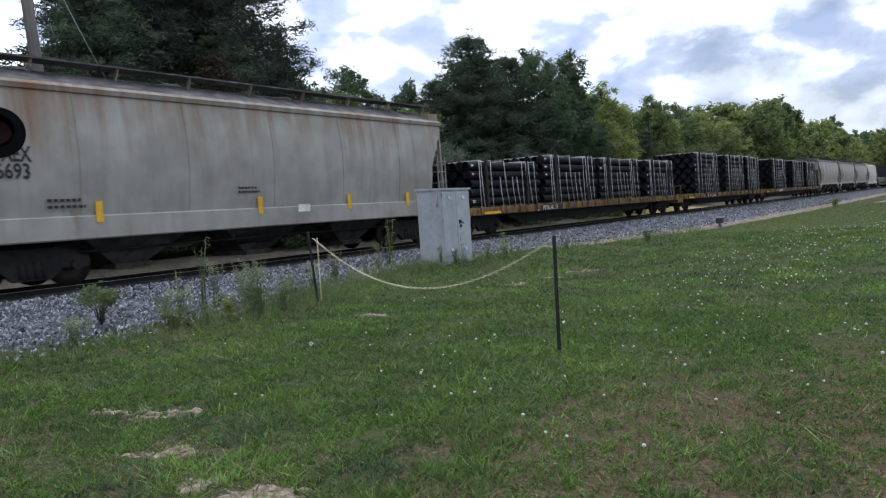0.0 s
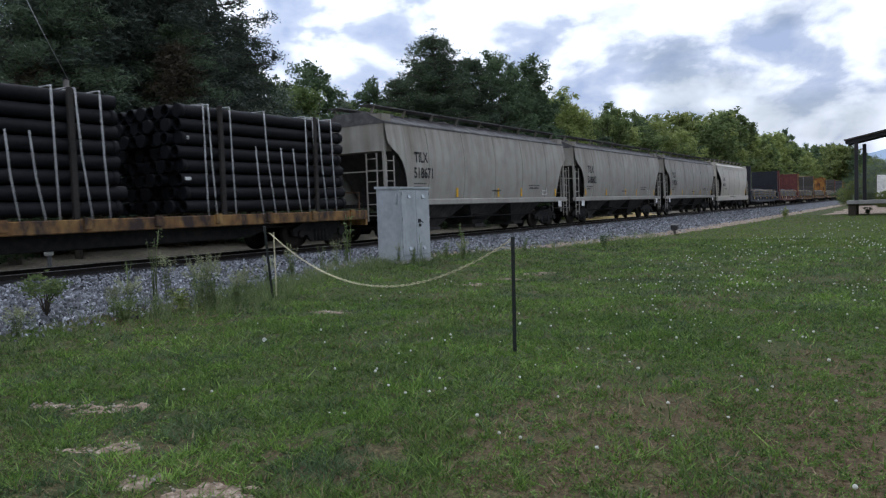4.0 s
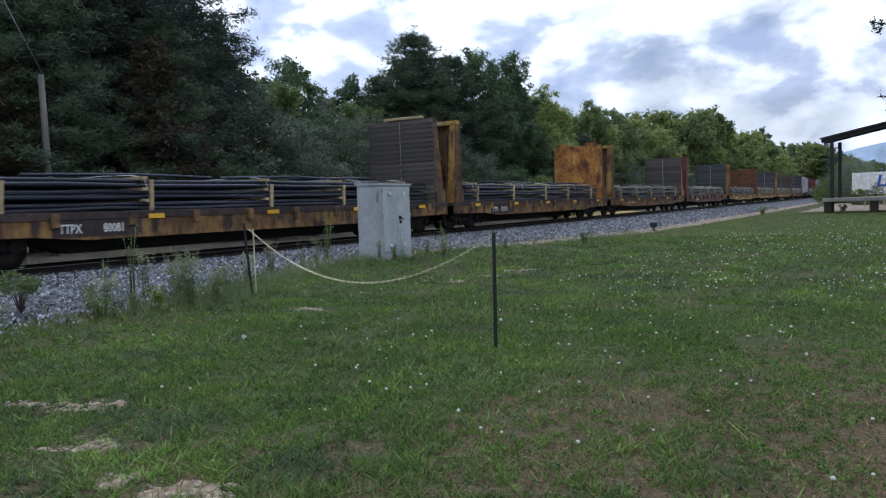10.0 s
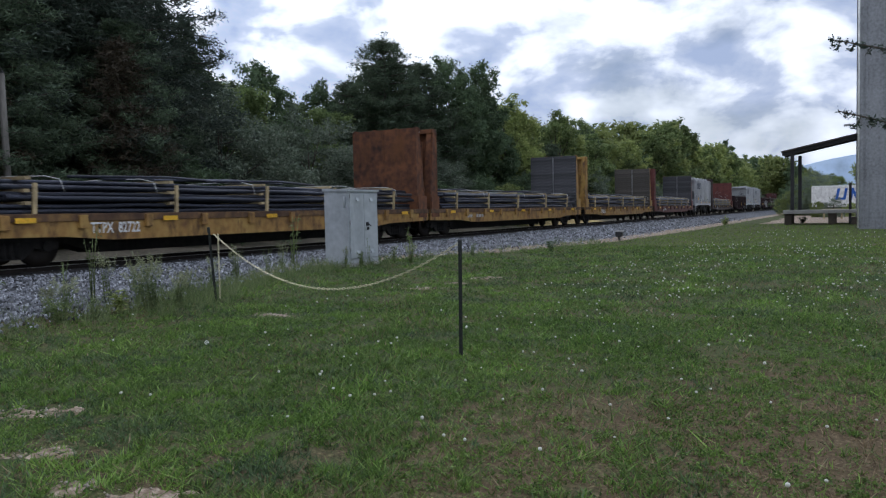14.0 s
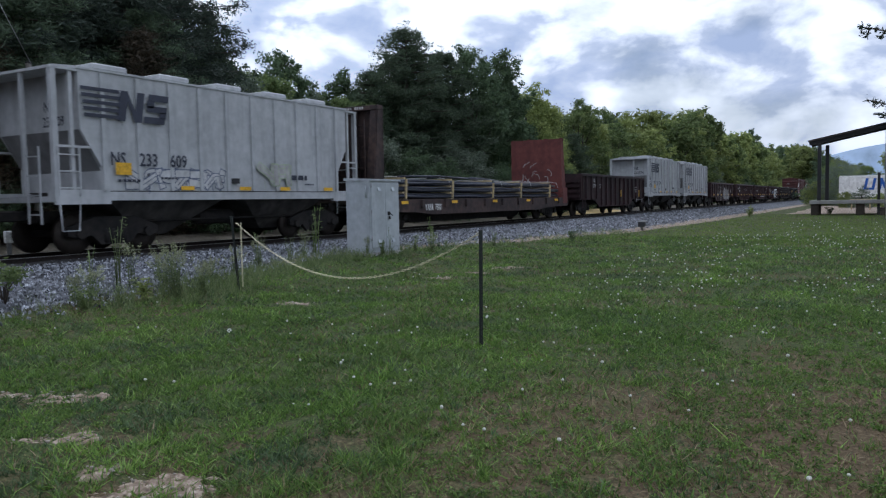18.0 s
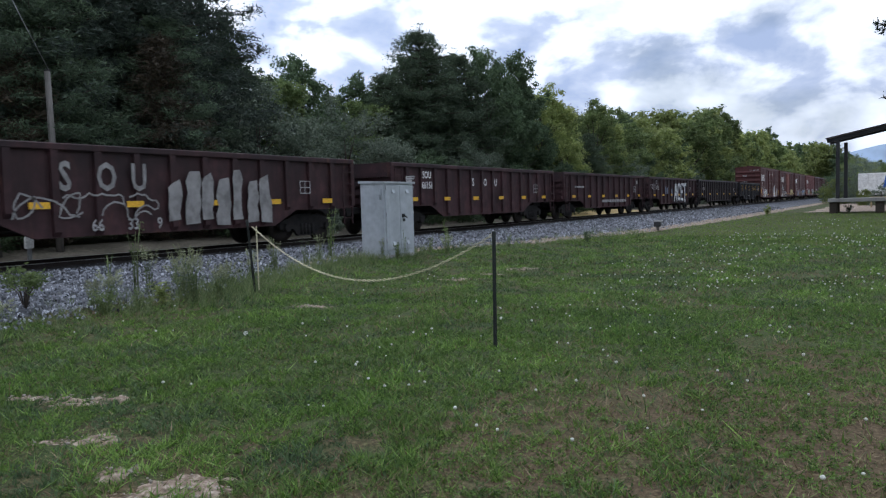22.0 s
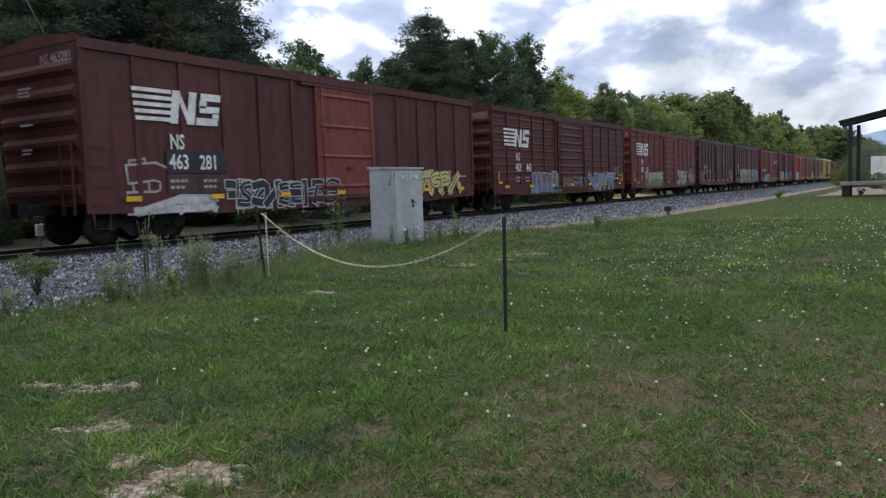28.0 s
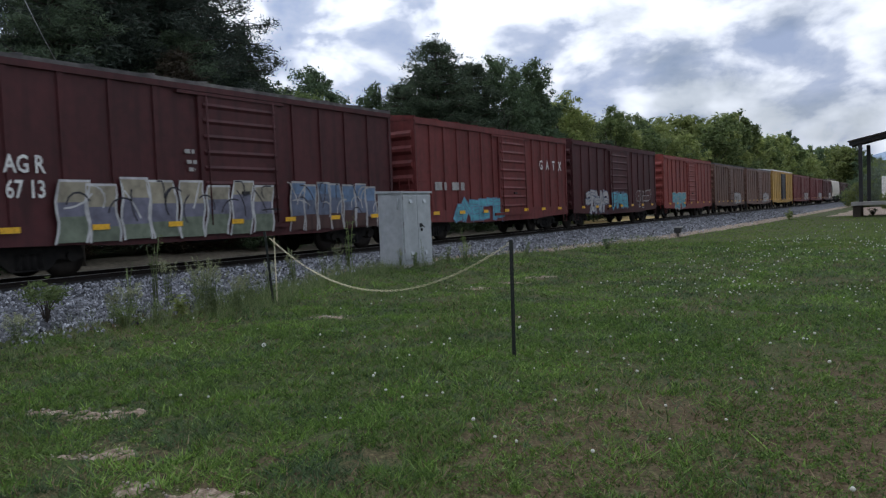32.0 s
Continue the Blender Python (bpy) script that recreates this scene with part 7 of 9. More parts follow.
            graffiti(car, sx, -h + 2.6, -h + 6.4, 0.7, 1.6, M["teal"], M["sky_blue"], 58, 6)
            bars(M["dull_white"], car, sx, [(-h + 1.2, -h + 2.0, 1.9, 0.3), (-h + 2.4, -h + 3.3, 1.9, 0.3)])
        elif i == 36:
            graffiti(car, sx, -h + 1.8, -h + 5.0, 0.7, 2.0, M["dull_white"], M["slate"], 59, 5)
            graffiti(car, sx + 0.06, -h + 5.6, -h + 8.2, 0.9, 1.9, M["teal"], M["slate"], 60, 3)
            graffiti(car, sx, h - 4.2, h - 1.4, 0.9, 2.0, M["box_brown"], M["dull_white"], 61, 4, False)
        elif i == 37:
            graffiti(car, sx, -h + 2.0, -h + 5.4, 0.7, 1.9, M["teal"], M["dull_white"], 62, 4)
        elif i in (38, 39, 41, 42, 43):
            graffiti(car, sx, h - 6.0, h - 2.0, 0.75, 1.9, M["dull_white"], M["box_dark_brown"], 70 + i, 4, False)
    hopper(*span(44), "cream_hopper", "pale covered hopper car far down the train", height=4.1, cut=1.1, round_cut=False)


consist()


# ---- trees ----
def leaf_mesh(name, centres, radii, count, size, material, rng, droop=0.0, flat=(1, 1, 0.8), long=1.0, wide=1.0):
    """count leaves scattered in round clumps, each a small bent quad."""
    c = np.asarray(centres)
    r = np.asarray(radii)
    p = r ** 2 / (r ** 2).sum()
    pick = rng.choice(len(c), count, p=p)
    d = rng.normal(size=(count, 3))
    d /= np.linalg.norm(d, axis=1)[:, None]
    rad = r[pick] * np.abs(rng.normal(0.72, 0.36, count))
    pos = c[pick] + d * rad[:, None] * np.array(flat)
    pos[:, 2] -= droop * rad
    u = rng.normal(size=(count, 3))
    u[:, 2] *= 0.6
    u /= np.linalg.norm(u, axis=1)[:, None]
    w = np.cross(u, rng.normal(size=(count, 3)))
    w /= np.linalg.norm(w, axis=1)[:, None]
    s = size * rng.uniform(0.6, 1.35, count)[:, None]
    v = np.stack([pos - u * s * long, pos + w * s * 0.6 * wide, pos + u * s * long - w * s * 0.5 * wide], 1).reshape(-1, 3)
    me = bpy.data.meshes.new(name)
    me.vertices.add(len(v))
    me.vertices.foreach_set("co", v.ravel())
    n = count
    me.loops.add(3 * n)
    me.loops.foreach_set("vertex_index", np.arange(3 * n))
    me.polygons.add(n)
    me.polygons.foreach_set("loop_start", np.arange(0, 3 * n, 3))
    me.materials.append(material)
    me.update(calc_edges=True)
    return me


def broad_tree(seed, height, width, count, size, material, low=0.12):
    """Trunk, limbs and an uneven crown of leaf clumps."""
    rng = np.random.default_rng(seed)
    g = Geo()
    lean = rng.uniform(-0.04, 0.04, 2) * height
    trunk = [(lean[0] * t * t, lean[1] * t * t, height * 0.8 * t) for t in (0, 0.25, 0.5, 0.75, 1)]
    g.tube(trunk, [height * k for k in (0.022, 0.017, 0.013, 0.008, 0.003)], 8)
    cs, rs = [], []
    n = 30
    for k in range(n):
        t = low + (0.97 - low) * (k + rng.random()) / n
        prof = math.sin(math.pi * min(1, 0.2 + 0.8 * t ** 0.9)) ** 0.6
        reach = width * prof * rng.uniform(0.35, 1.0)
        a = 2.4 * k + rng.uniform(-0.5, 0.5)
        z = height * t * rng.uniform(0.95, 1.03)
        c = (reach * math.cos(a), reach * math.sin(a), min(z, height * 0.97))
        if k % 2 == 0:
            z0 = max(0.1 * height, z * 0.62)
            g.tube([(0, 0, z0), (c[0] * 0.5, c[1] * 0.5, z0 * 0.6 + z * 0.42), c], [height * 0.007, height * 0.0045, height * 0.0015], 5)
        big = width * rng.uniform(0.26, 0.42) * (1 - 0.3 * t)
        for _ in range(8):
            o = rng.normal(size=3)
            o *= big * rng.uniform(0.5, 1.35) / np.linalg.norm(o)
            cs.append((c[0] + o[0], c[1] + o[1], max(0.2, c[2] + 0.8 * o[2])))
            rs.append(big * rng.uniform(0.3, 0.62))
    return g.mesh("trunk", M["bark"]), leaf_mesh("crown", cs, rs, count, size, material, rng)


def pine_tree(seed, height, width, count, size, material, low=0.05):
    """A conifer: straight trunk, whorls of drooping limbs clad in needle sprays."""
    rng = np.random.default_rng(seed)
    g = Geo()
    g.tube([(0, 0, 0), (0, 0, height * 0.5), (0, 0, height * 0.98)], [height * 0.02, height * 0.012, 0.02], 8)
    cs, rs = [], []
    z = height * low
    while z < height * 0.97:
        t = z / height
        reach = width * (1 - t) ** 0.62 * (0.55 + 0.45 * min(1, t / 0.22))
        n = 5 + int(rng.integers(0, 3))
        a0 = rng.uniform(0, 6)
        for k in range(n):
            a = a0 + 2 * math.pi * k / n + rng.uniform(-0.25, 0.25)
            l = max(0.4, reach * rng.uniform(0.62, 1.12))
            rise = rng.uniform(-0.12, 0.22) * l
            tip = (l * math.cos(a), l * math.sin(a), z + rise)
            g.tube([(0, 0, z), (tip[0] * 0.55, tip[1] * 0.55, z + rise * 0.3), tip], [0.05 + 0.004 * height * (1 - t), 0.035, 0.012], 4)
            m = max(2, int(l / 0.55))
            for j in range(1, m + 1):
                s = j / m
                side = rng.uniform(-0.28, 0.28) * l * (1 - 0.4 * s)
                cs.append((tip[0] * s - math.sin(a) * side, tip[1] * s + math.cos(a) * side, z + rise * s * s + rng.uniform(-0.15, 0.1)))
                rs.append(0.42 + 0.3 * rng.random() * (1 - 0.4 * t))
        z += height * rng.uniform(0.032, 0.05)
    cs.append((0, 0, height * 0.99))
    rs.append(0.25)
    return g.mesh("trunk", M["bark"]), leaf_mesh("crown", cs, rs, count, size, material, rng, 0.1, (1, 1, 0.62), 1.75, 0.62)


M["pine_soft"] = leaf_mat("soft_pine_needles", (0.09, 0.13, 0.08), (0.054, 0.08, 0.05), (0.145, 0.195, 0.112), 0.4)
FOREST = {
    "pine_a": pine_tree(1, 17.5, 5.4, 84000, 0.085, M["pine"]),
    "pine_b": pine_tree(2, 16.0, 4.8, 76000, 0.085, M["pine"]),
    "pine_c": pine_tree(3, 13.0, 5.4, 72000, 0.085, M["pine_soft"], 0.08),
    "pine_rust": pine_tree(4, 9.5, 3.2, 30000, 0.08, M["pine_brown"]),
    "oak_a": broad_tree(11, 12.0, 3.9, 34000, 0.12, M["leaf_dark"]),
    "oak_b": broad_tree(12, 11.0, 3.6, 32000, 0.12, M["leaf"]),
    "oak_c": broad_tree(13, 13.0, 4.2, 22000, 0.17, M["leaf"]),
    "oak_d": broad_tree(14, 12.0, 4.0, 20000, 0.16, M["leaf_bright"]),
    "oak_e": broad_tree(15, 12.5, 4.0, 9000, 0.27, M["leaf"]),
    "oak_f": broad_tree(16, 12.0, 4.2, 9000, 0.27, M["leaf_bright"]),
    "oak_g": broad_tree(17, 12.0, 3.9, 9000, 0.27, M["leaf_dark"]),
    "bush_a": broad_tree(21, 4.8, 2.6, 24000, 0.065, M["leaf_grey"], 0.05),
    "bush_b": broad_tree(22, 4.2, 2.4, 22000, 0.065, M["leaf_grey"], 0.05),
    "bush_c": broad_tree(23, 3.6, 2.2, 12000, 0.085, M["leaf_dark"], 0.05),
    "bush_d": broad_tree(24, 3.2, 2.0, 11000, 0.085, M["leaf_bright"], 0.05),
}
KINDS = {
    "pine": ("pine_tree", "tall dark green pine tree with drooping boughs", "tree"),
    "oak": ("broadleaf_tree", "leafy green broadleaf tree behind the track", "tree"),
    "bush": ("shrub", "dense leafy shrub at the edge of the trees", "shrub"),
}


def plant(kind, x, y, scale=1.0, turn=0.0, label="", tall=1.0):
    name, text, cat = KINDS[kind.split("_")[0]]
    ob = thing(name, label or text, cat, "trees and shrubs beyond the track", at=pose(x, y, ground_z(x, y) - 0.05, 0, 0, turn) @ Matrix.Diagonal((scale, scale, scale * tall, 1)))
    t, c = FOREST[kind]
    part("trunk", t, None, ob)
    part("crown", c, None, ob)
    return ob


def plant_all():
    rng = random.Random(77)
    # dark pines, close together
    for kind, x, y, s in (("pine_a", -27.5, 3.0, 1.0), ("pine_b", -27.0, 7.8, 1.0), ("pine_a", -28.0, 17.6, 1.05), ("pine_b", -27.0, 21.2, 1.02), ("pine_a", -28.8, 25.3, 0.96),
                          ("pine_b", -33, 6, 1.1), ("pine_a", -35, 25, 1.1), ("pine_b", -34.5, 21.5, 1.1), ("oak_a", -30, 13.2, 0.58), ("oak_b", -28, 11.5, 0.52), ("pine_a", -36, 28, 0.95), ("pine_c", -25.5, 15.5, 0.8), ("pine_c", -25.3, 20.8, 0.72), ("pine_b", -27, -4, 1.0)):
        plant(kind, x, y, s, rng.uniform(0, 360))
    plant("pine_rust", -24.6, 20.0, 0.85, 40, "small pine with browned needles among dark pines")
    plant("pine_rust", -25.0, 14.6, 0.7, 130, "small pine with browned needles among dark pines")
    # silvery shrubs
    for kind, x, y, s in (("bush_a", -25.6, 26.2, 1.3), ("bush_b", -26.2, 30.4, 1.3), ("bush_a", -25.8, 33.2, 1.28), ("bush_b", -24.0, 28.6, 0.8), ("bush_b", -25.0, 36.4, 1.1), ("bush_c", -23.8, 23.2, 0.9), ("bush_c", -24.0, 38.5, 1.1), ("bush_c", -24.0, 42.5, 1.0), ("bush_a", -24.8, 46, 0.95), ("bush_c", -23.8, 12, 0.8), ("bush_c", -23.8, 6.5, 0.8),
                          ("bush_c", -23.6, 50, 1.0), ("bush_d", -23.6, 55, 1.0), ("bush_c", -23.8, 60, 1.1)):
        plant(kind, x, y, s, rng.uniform(0, 360))
    # lower trees in the gap, then the middle group
    for kind, x, y, s in (("oak_a", -31.5, 36.0, 0.84), ("oak_b", -30.0, 32.2, 0.78), ("oak_a", -30.5, 28.6, 0.86), ("oak_a", -34.0, 31.0, 0.85), ("oak_b", -33, 40.0, 0.78), ("oak_a", -36, 32, 0.82), ("oak_b", -31.5, 42.2, 0.76), ("oak_a", -33.5, 44.6, 0.84), ("oak_a", -32.5, 49.5, 1.0),
                          ("pine_c", -30.0, 47.6, 1.1), ("pine_c", -29.0, 51.0, 1.0), ("pine_c", -31.5, 45.2, 0.84), ("oak_a", -29.0, 55.5, 1.1), ("oak_a", -28.5, 59.5, 1.12), ("oak_a", -29.5, 63.5, 0.98), ("oak_d", -29.0, 67.5, 0.98), ("oak_d", -26.0, 65.0, 0.62), ("pine_c", -25.2, 69.6, 0.6), ("pine_c", -33, 53, 1.08)):
        plant(kind, x, y, s, rng.uniform(0, 360))
    # the tree line to the far bend
    y = 71.0
    shape = random.Random(5)
    rng = random.Random(78)
    kinds = ("oak_d", "oak_b", "oak_c", "oak_d", "oak_c", "oak_a")
    far = ("oak_f", "oak_e", "oak_f", "oak_g", "oak_e", "oak_f")
    k = 0
    while y < 300:
        x = -27.5 - rng.uniform(0, 3) - max(0, y - 225) ** 2 / 620
        kinds = far if y > 112 else kinds
        plant(kinds[k % 6], x, y, rng.uniform(0.87, 1.06) * (0.93 + 0.4 * min(1, max(0, (y - 80) / 60))), rng.uniform(0, 360), tall=shape.choice((0.84, 0.92, 0.98, 1.04, 1.1)))
        if k % 2 == 0:
            plant(kinds[(k + 2) % 6], x - 6, y + 3, rng.uniform(0.92, 1.06) * (0.95 + 0.36 * min(1, max(0, (y - 80) / 60))), rng.uniform(0, 360))
            plant(("bush_d", "bush_c", "bush_a")[k % 3], x + 3.6, y + 1, rng.uniform(0.9, 1.2), rng.uniform(0, 360))
        y += rng.uniform(4.2, 6.2)
        k += 1
    # near side of the track, far down
    for kind, x, y, s in (("bush_d", -7.5, 128, 1.2), ("bush_a", -4.5, 126, 1.3), ("bush_d", -1.8, 130, 1.15), ("bush_c", -9.0, 150, 1.3), ("oak_d", 3.5, 165, 0.95), ("oak_d", 8.5, 170, 1.05), ("oak_b", -2.5, 215, 0.8),
                          ("oak_c", -11.5, 245, 0.8), ("oak_d", -9, 262, 0.9), ("oak_b", -15.5, 282, 0.95), ("oak_d", -20, 310, 1.4), ("oak_e", -24, 330, 1.6), ("oak_b", -12.5, 225, 0.55), ("oak_f", -30, 345, 1.75), ("oak_g", -35, 352, 1.8), ("oak_e", -40, 366, 1.85), ("oak_c", -5, 290, 0.9), ("oak_f", -22.5, 286, 1.5), ("oak_e", -18.6, 288, 1.36), ("oak_g", -15.2, 276, 1.2), ("oak_f", -11.0, 272, 1.05), ("oak_e", -25.5, 305, 1.55), ("oak_f", -7.0, 268, 0.9), ("bush_d", -3.4, 106, 0.62), ("bush_a", -1.6, 104, 0.5), ("bush_d", 0.4, 108, 0.55)):
        plant(kind, x, y, s, rng.uniform(0, 360), {"bush": "leafy shrub beside the far drive", "oak_": "leafy tree near the far bend of the track"}[kind[:4]])


plant_all()


# ---- cabinet, posts and chain ----
def build_cabinet():
    cab = thing("equipment_cabinet", "grey painted steel trackside cabinet with two closed doors", "cabinet", at=pose(-11.98, 17.12, 0.30, 0, 0, -1.5))
    w, d, hh = 0.68, 0.39, 2.03
    part("plinth", Geo().box(-d - 0.06, d + 0.06, -w - 0.06, w + 0.06, -0.15, 0.07), M["concrete"], cab)
    part("body", Geo().bevel_box(-d, d, -w, w, 0.07, hh, 0.012), M["cabinet"], cab)
    part("top_cover", Geo().prism([(-d - 0.04, hh - 0.03), (d + 0.05, hh - 0.05), (d + 0.05, hh + 0.0), (-d - 0.04, hh + 0.04)], -w - 0.035, w + 0.035), M["cabinet"], cab, "slightly overhanging top")
    for a, b in ((-w + 0.05, -0.006), (0.006, w - 0.05)):
        dr = part("door", Geo().bevel_box(d, d + 0.035, a, b, 0.2, hh - 0.1, 0.008), M["cabinet"], cab)
        c = (a + b) / 2
        part("vent_hood", Geo().prism([(d + 0.035, 1.72), (d + 0.085, 1.72), (d + 0.035, 1.82)], c - 0.06, c + 0.06), M["cabinet"], dr)
        part("vent_hood", Geo().prism([(d + 0.035, 0.32), (d + 0.085, 0.32), (d + 0.035, 0.42)], c - 0.06, c + 0.06), M["cabinet"], dr)
        hy = a if a < -0.1 else b
        for z in (0.4, 1.1, 1.8):
            part("hinge", Geo().tube([(d + 0.03, hy, z), (d + 0.03, hy, z + 0.12)], 0.016, 6), M["bare_metal"], dr)
    part("latch_handle", Geo().box(d + 0.035, d + 0.07, 0.08, 0.16, 1.06, 1.16).tube([(d + 0.08, 0.12, 1.12), (d + 0.09, 0.24, 1.05)], 0.014, 6), M["dark_metal"], cab, "black turning handle with padlock")
    part("padlock", Geo().bevel_box(d + 0.05, d + 0.085, 0.1, 0.16, 0.95, 1.03, 0.008), M["dark_metal"], cab)
    part("side_conduit", Geo().tube([(d - 0.1, -w - 0.03, 1.55), (d - 0.1, -w - 0.03, 1.85)], 0.02, 6), M["cabinet"], cab)


def build_post(x, y, hgt, lean, label):
    p = thing("fence_post", label, "post", "posts of the chain barrier", at=pose(x, y, ground_z(x, y) - 0.02, 0, 0, 25) @ pose(0, 0, 0, lean[0], lean[1], 0))
    g = Geo().box(-0.021, 0.021, -0.005, 0.005, -0.3, hgt).box(-0.005, 0.005, -0.026, 0.005, -0.3, hgt)
    part("stem", g, M["black_post"], p)
    part("cap", Geo().bevel_box(-0.023, 0.023, -0.03, 0.014, hgt - 0.1, hgt + 0.01, 0.006), M["black_post"], p)
    for k in range(8):
        part("stud", Geo().box(-0.008, 0.008, 0.004, 0.013, 0.2 + k * 0.12, 0.23 + k * 0.12), M["black_post"], p)
    return p


P1, P2 = (-10.25, 10.27), (-4.0, 7.83)


def build_chain():
    a, b = Vector((P1[0] + 0.02, P1[1] - 0.03, 1.375)), Vector((P2[0], P2[1], 1.335))
    ch = thing("barrier_chain", "pale yellow plastic chain hung between two posts", "chain", at=pose(0, 0, 0))
    sag = 0.745
    pts = []
    n = 400
    for i in range(n + 1):
        t = i / n
        q = a.lerp(b, t)
        u = t ** 1.05
        q.z -= sag * 4 * u * (1 - u)
        pts.append(q)

    def link_mesh():
        g = Geo()
        l, w, r = 0.034, 0.0125, 0.0048
        ring = []
        for i in range(10):
            an = 2 * math.pi * i / 10
            ring.append((w * math.cos(an), 0, l * 0.55 * math.sin(an) + math.copysign(l * 0.45, math.sin(an)) * (0 if abs(math.sin(an)) < 1e-6 else 1)))
        g.tube(ring + [ring[0]], r, 5, caps=False)
        return g
    lm = link_mesh()
    g = Geo()
    # walk the curve in even steps
    path, acc, last = [pts[0]], 0.0, pts[0]
    for p in pts[1:]:
        acc += (p - last).length
        last = p
        if acc >= 0.056:
            path.append(p)
            acc = 0.0
    tail = [Vector((a.x + 0.05, a.y + 0.06, a.z - 0.056 * k)) for k in range(22)]
    for seq in (path, tail):
        for k in range(len(seq) - 1):
            d = (seq[k + 1] - seq[k]).normalized()
            q = d.to_track_quat("Z", "Y").to_matrix().to_4x4() @ pose(0, 0, 0, 0, 0, 90 * (k % 2))
            q.translation = (seq[k] + seq[k + 1]) / 2
            n0 = len(g.v)
            g.v += [tuple(q @ Vector(v)) for v in lm.v]
            g.f += [tuple(n0 + i for i in f) for f in lm.f]
            g.smooth += lm.smooth
    tagged(part("link", g, M["chain"], ch), kind="stuff")


build_cabinet()
build_post(*P1, 1.36, (1.5, -3.5), "dark steel fence post leaning slightly, carrying the chain")
build_post(*P2, 1.38, (0, 0.6), "dark steel fence post standing in the lawn")
build_chain()


def marker_stub():
    m = thing("marker_box", "small grey junction box on a stub beside the ballast", "junction box", at=pose(-9.85, 36.6, 0.12, 0, 0, 10))
    part("stub", Geo().box(-0.06, 0.06, -0.06, 0.06, -0.2, 0.32), M["pole_wood"], m)
    part("box", Geo().bevel_box(-0.16, 0.16, -0.32, 0.32, 0.2, 0.44, 0.03), M["dark_metal"], m)
    part("lid", Geo().box(-0.19, 0.19, -0.02, 0.36, 0.44, 0.48), M["concrete"], m)


marker_stub()


def trackside_stake():
    s = thing("marker_stake", "thin grey marker stake with a white head beyond the track", "marker", at=pose(-19.8, 11.65, ground_z(-19.8)))
    part("stem", Geo().box(-0.03, 0.03, -0.05, 0.05, -0.2, 0.62), M["bare_metal"], s)
    part("head", Geo().bevel_box(-0.05, 0.05, -0.11, 0.11, 0.42, 0.74, 0.015), M["white"], s)


trackside_stake()


# ---- poles beyond the track ----
def pole(x, y, top, r, lean, label):
    p = thing("utility_pole", label, "pole", "poles beyond the track", at=pose(x, y, ground_z(x, y) - 0.3, lean[0], lean[1], 0))
    part("shaft", Geo().tube([(0, 0, 0), (0, 0, top * 0.5), (0, 0, top)], [r, r * 0.88, r * 0.75], 12), M["pole_wood"], p)
    part("cap", Geo().tube([(0, 0, top), (0, 0, top + 0.04)], r * 0.8, 12), M["dark_metal"], p)
    return p


pole(-22.9, 12.46, 12.5, 0.195, (3.9, 0), "thick weathered utility pole")
pole(-23.0, 14.55, 6.1, 0.12, (0, -1.5), "short weathered wooden stub pole with a guy wire")
wire = thing("guy_wire", "thin steel guy wire between two poles", "wire", at=pose(0, 0, 0))
part("strand", Geo().tube([(-23.05, 14.55, 6.25), (-23.03, 13.75, 7.7), (-22.95, 11.75, 11.6)], 0.015, 5), M["bare_metal"], wire)


# ---- crossing signal at the road, mostly out of view ----
def crossing_signal():
    s = thing("crossing_signal", "railway crossing signal with dark round lamps and crossed boards", "crossing signal", at=pose(-8.59, 3.36, 0.0, 0, 0, 65))
    part("mast", Geo().tube([(0, 0, -0.2), (0, 0, 4.5)], 0.055, 12), M["bare_metal"], s)
    part("base", Geo().bevel_box(-0.2, 0.2, -0.2, 0.2, -0.1, 0.1, 0.03), M["concrete"], s)
    part("cross_arm", Geo().beam((-0.7, 0.02, 2.85), (0.7, 0.02, 2.85), 0.06), M["bare_metal"], s)
    for x in (-0.55, 0.55):
        d = part("backing_disc", Geo().tube([(x, -0.06, 2.85), (x, -0.02, 2.85)], 0.265, 28), M["matte_black"], s, "black round backing disc")
        part("lens", Geo().tube([(x, -0.1, 2.85), (x, -0.06, 2.85)], [0.12, 0.15], 24), M["red_lens"], d, "unlit red lens")
        hood = Geo()
        for k in range(12):
            a0, a1 = math.pi * (0.02 + 0.96 * k / 12), math.pi * (0.02 + 0.96 * (k + 1) / 12)
            hood.face([(x + 0.165 * math.cos(a), y, 2.85 + 0.165 * math.sin(a)) for a, y in ((a0, -0.06), (a1, -0.06), (a1, -0.26), (a0, -0.26))])
        part("visor", hood, M["matte_black"], d)
        part("lamp_bracket", Geo().tube([(x, 0.0, 2.85), (x, 0.03, 3.14)], 0.025, 6), M["bare_metal"], d)
    for a, word, off in ((45, "RAIL ROAD", 0.0), (-45, "CROSSING", 0.022)):
        at = pose(0, -0.09 - off, 3.98, 0, a, 0)
        b = part("cross_board", Geo().box(-0.62, 0.62, -0.01, 0.01, -0.115, 0.115, at), M["white"], s, "white crossed board")
        lettering(word, 0.2, M["black_letter"], b, 0, 0, 0, squeeze=0.95).matrix_local = at @ pose(-0.55, -0.013, -0.07, 90, 0, 0)


crossing_signal()


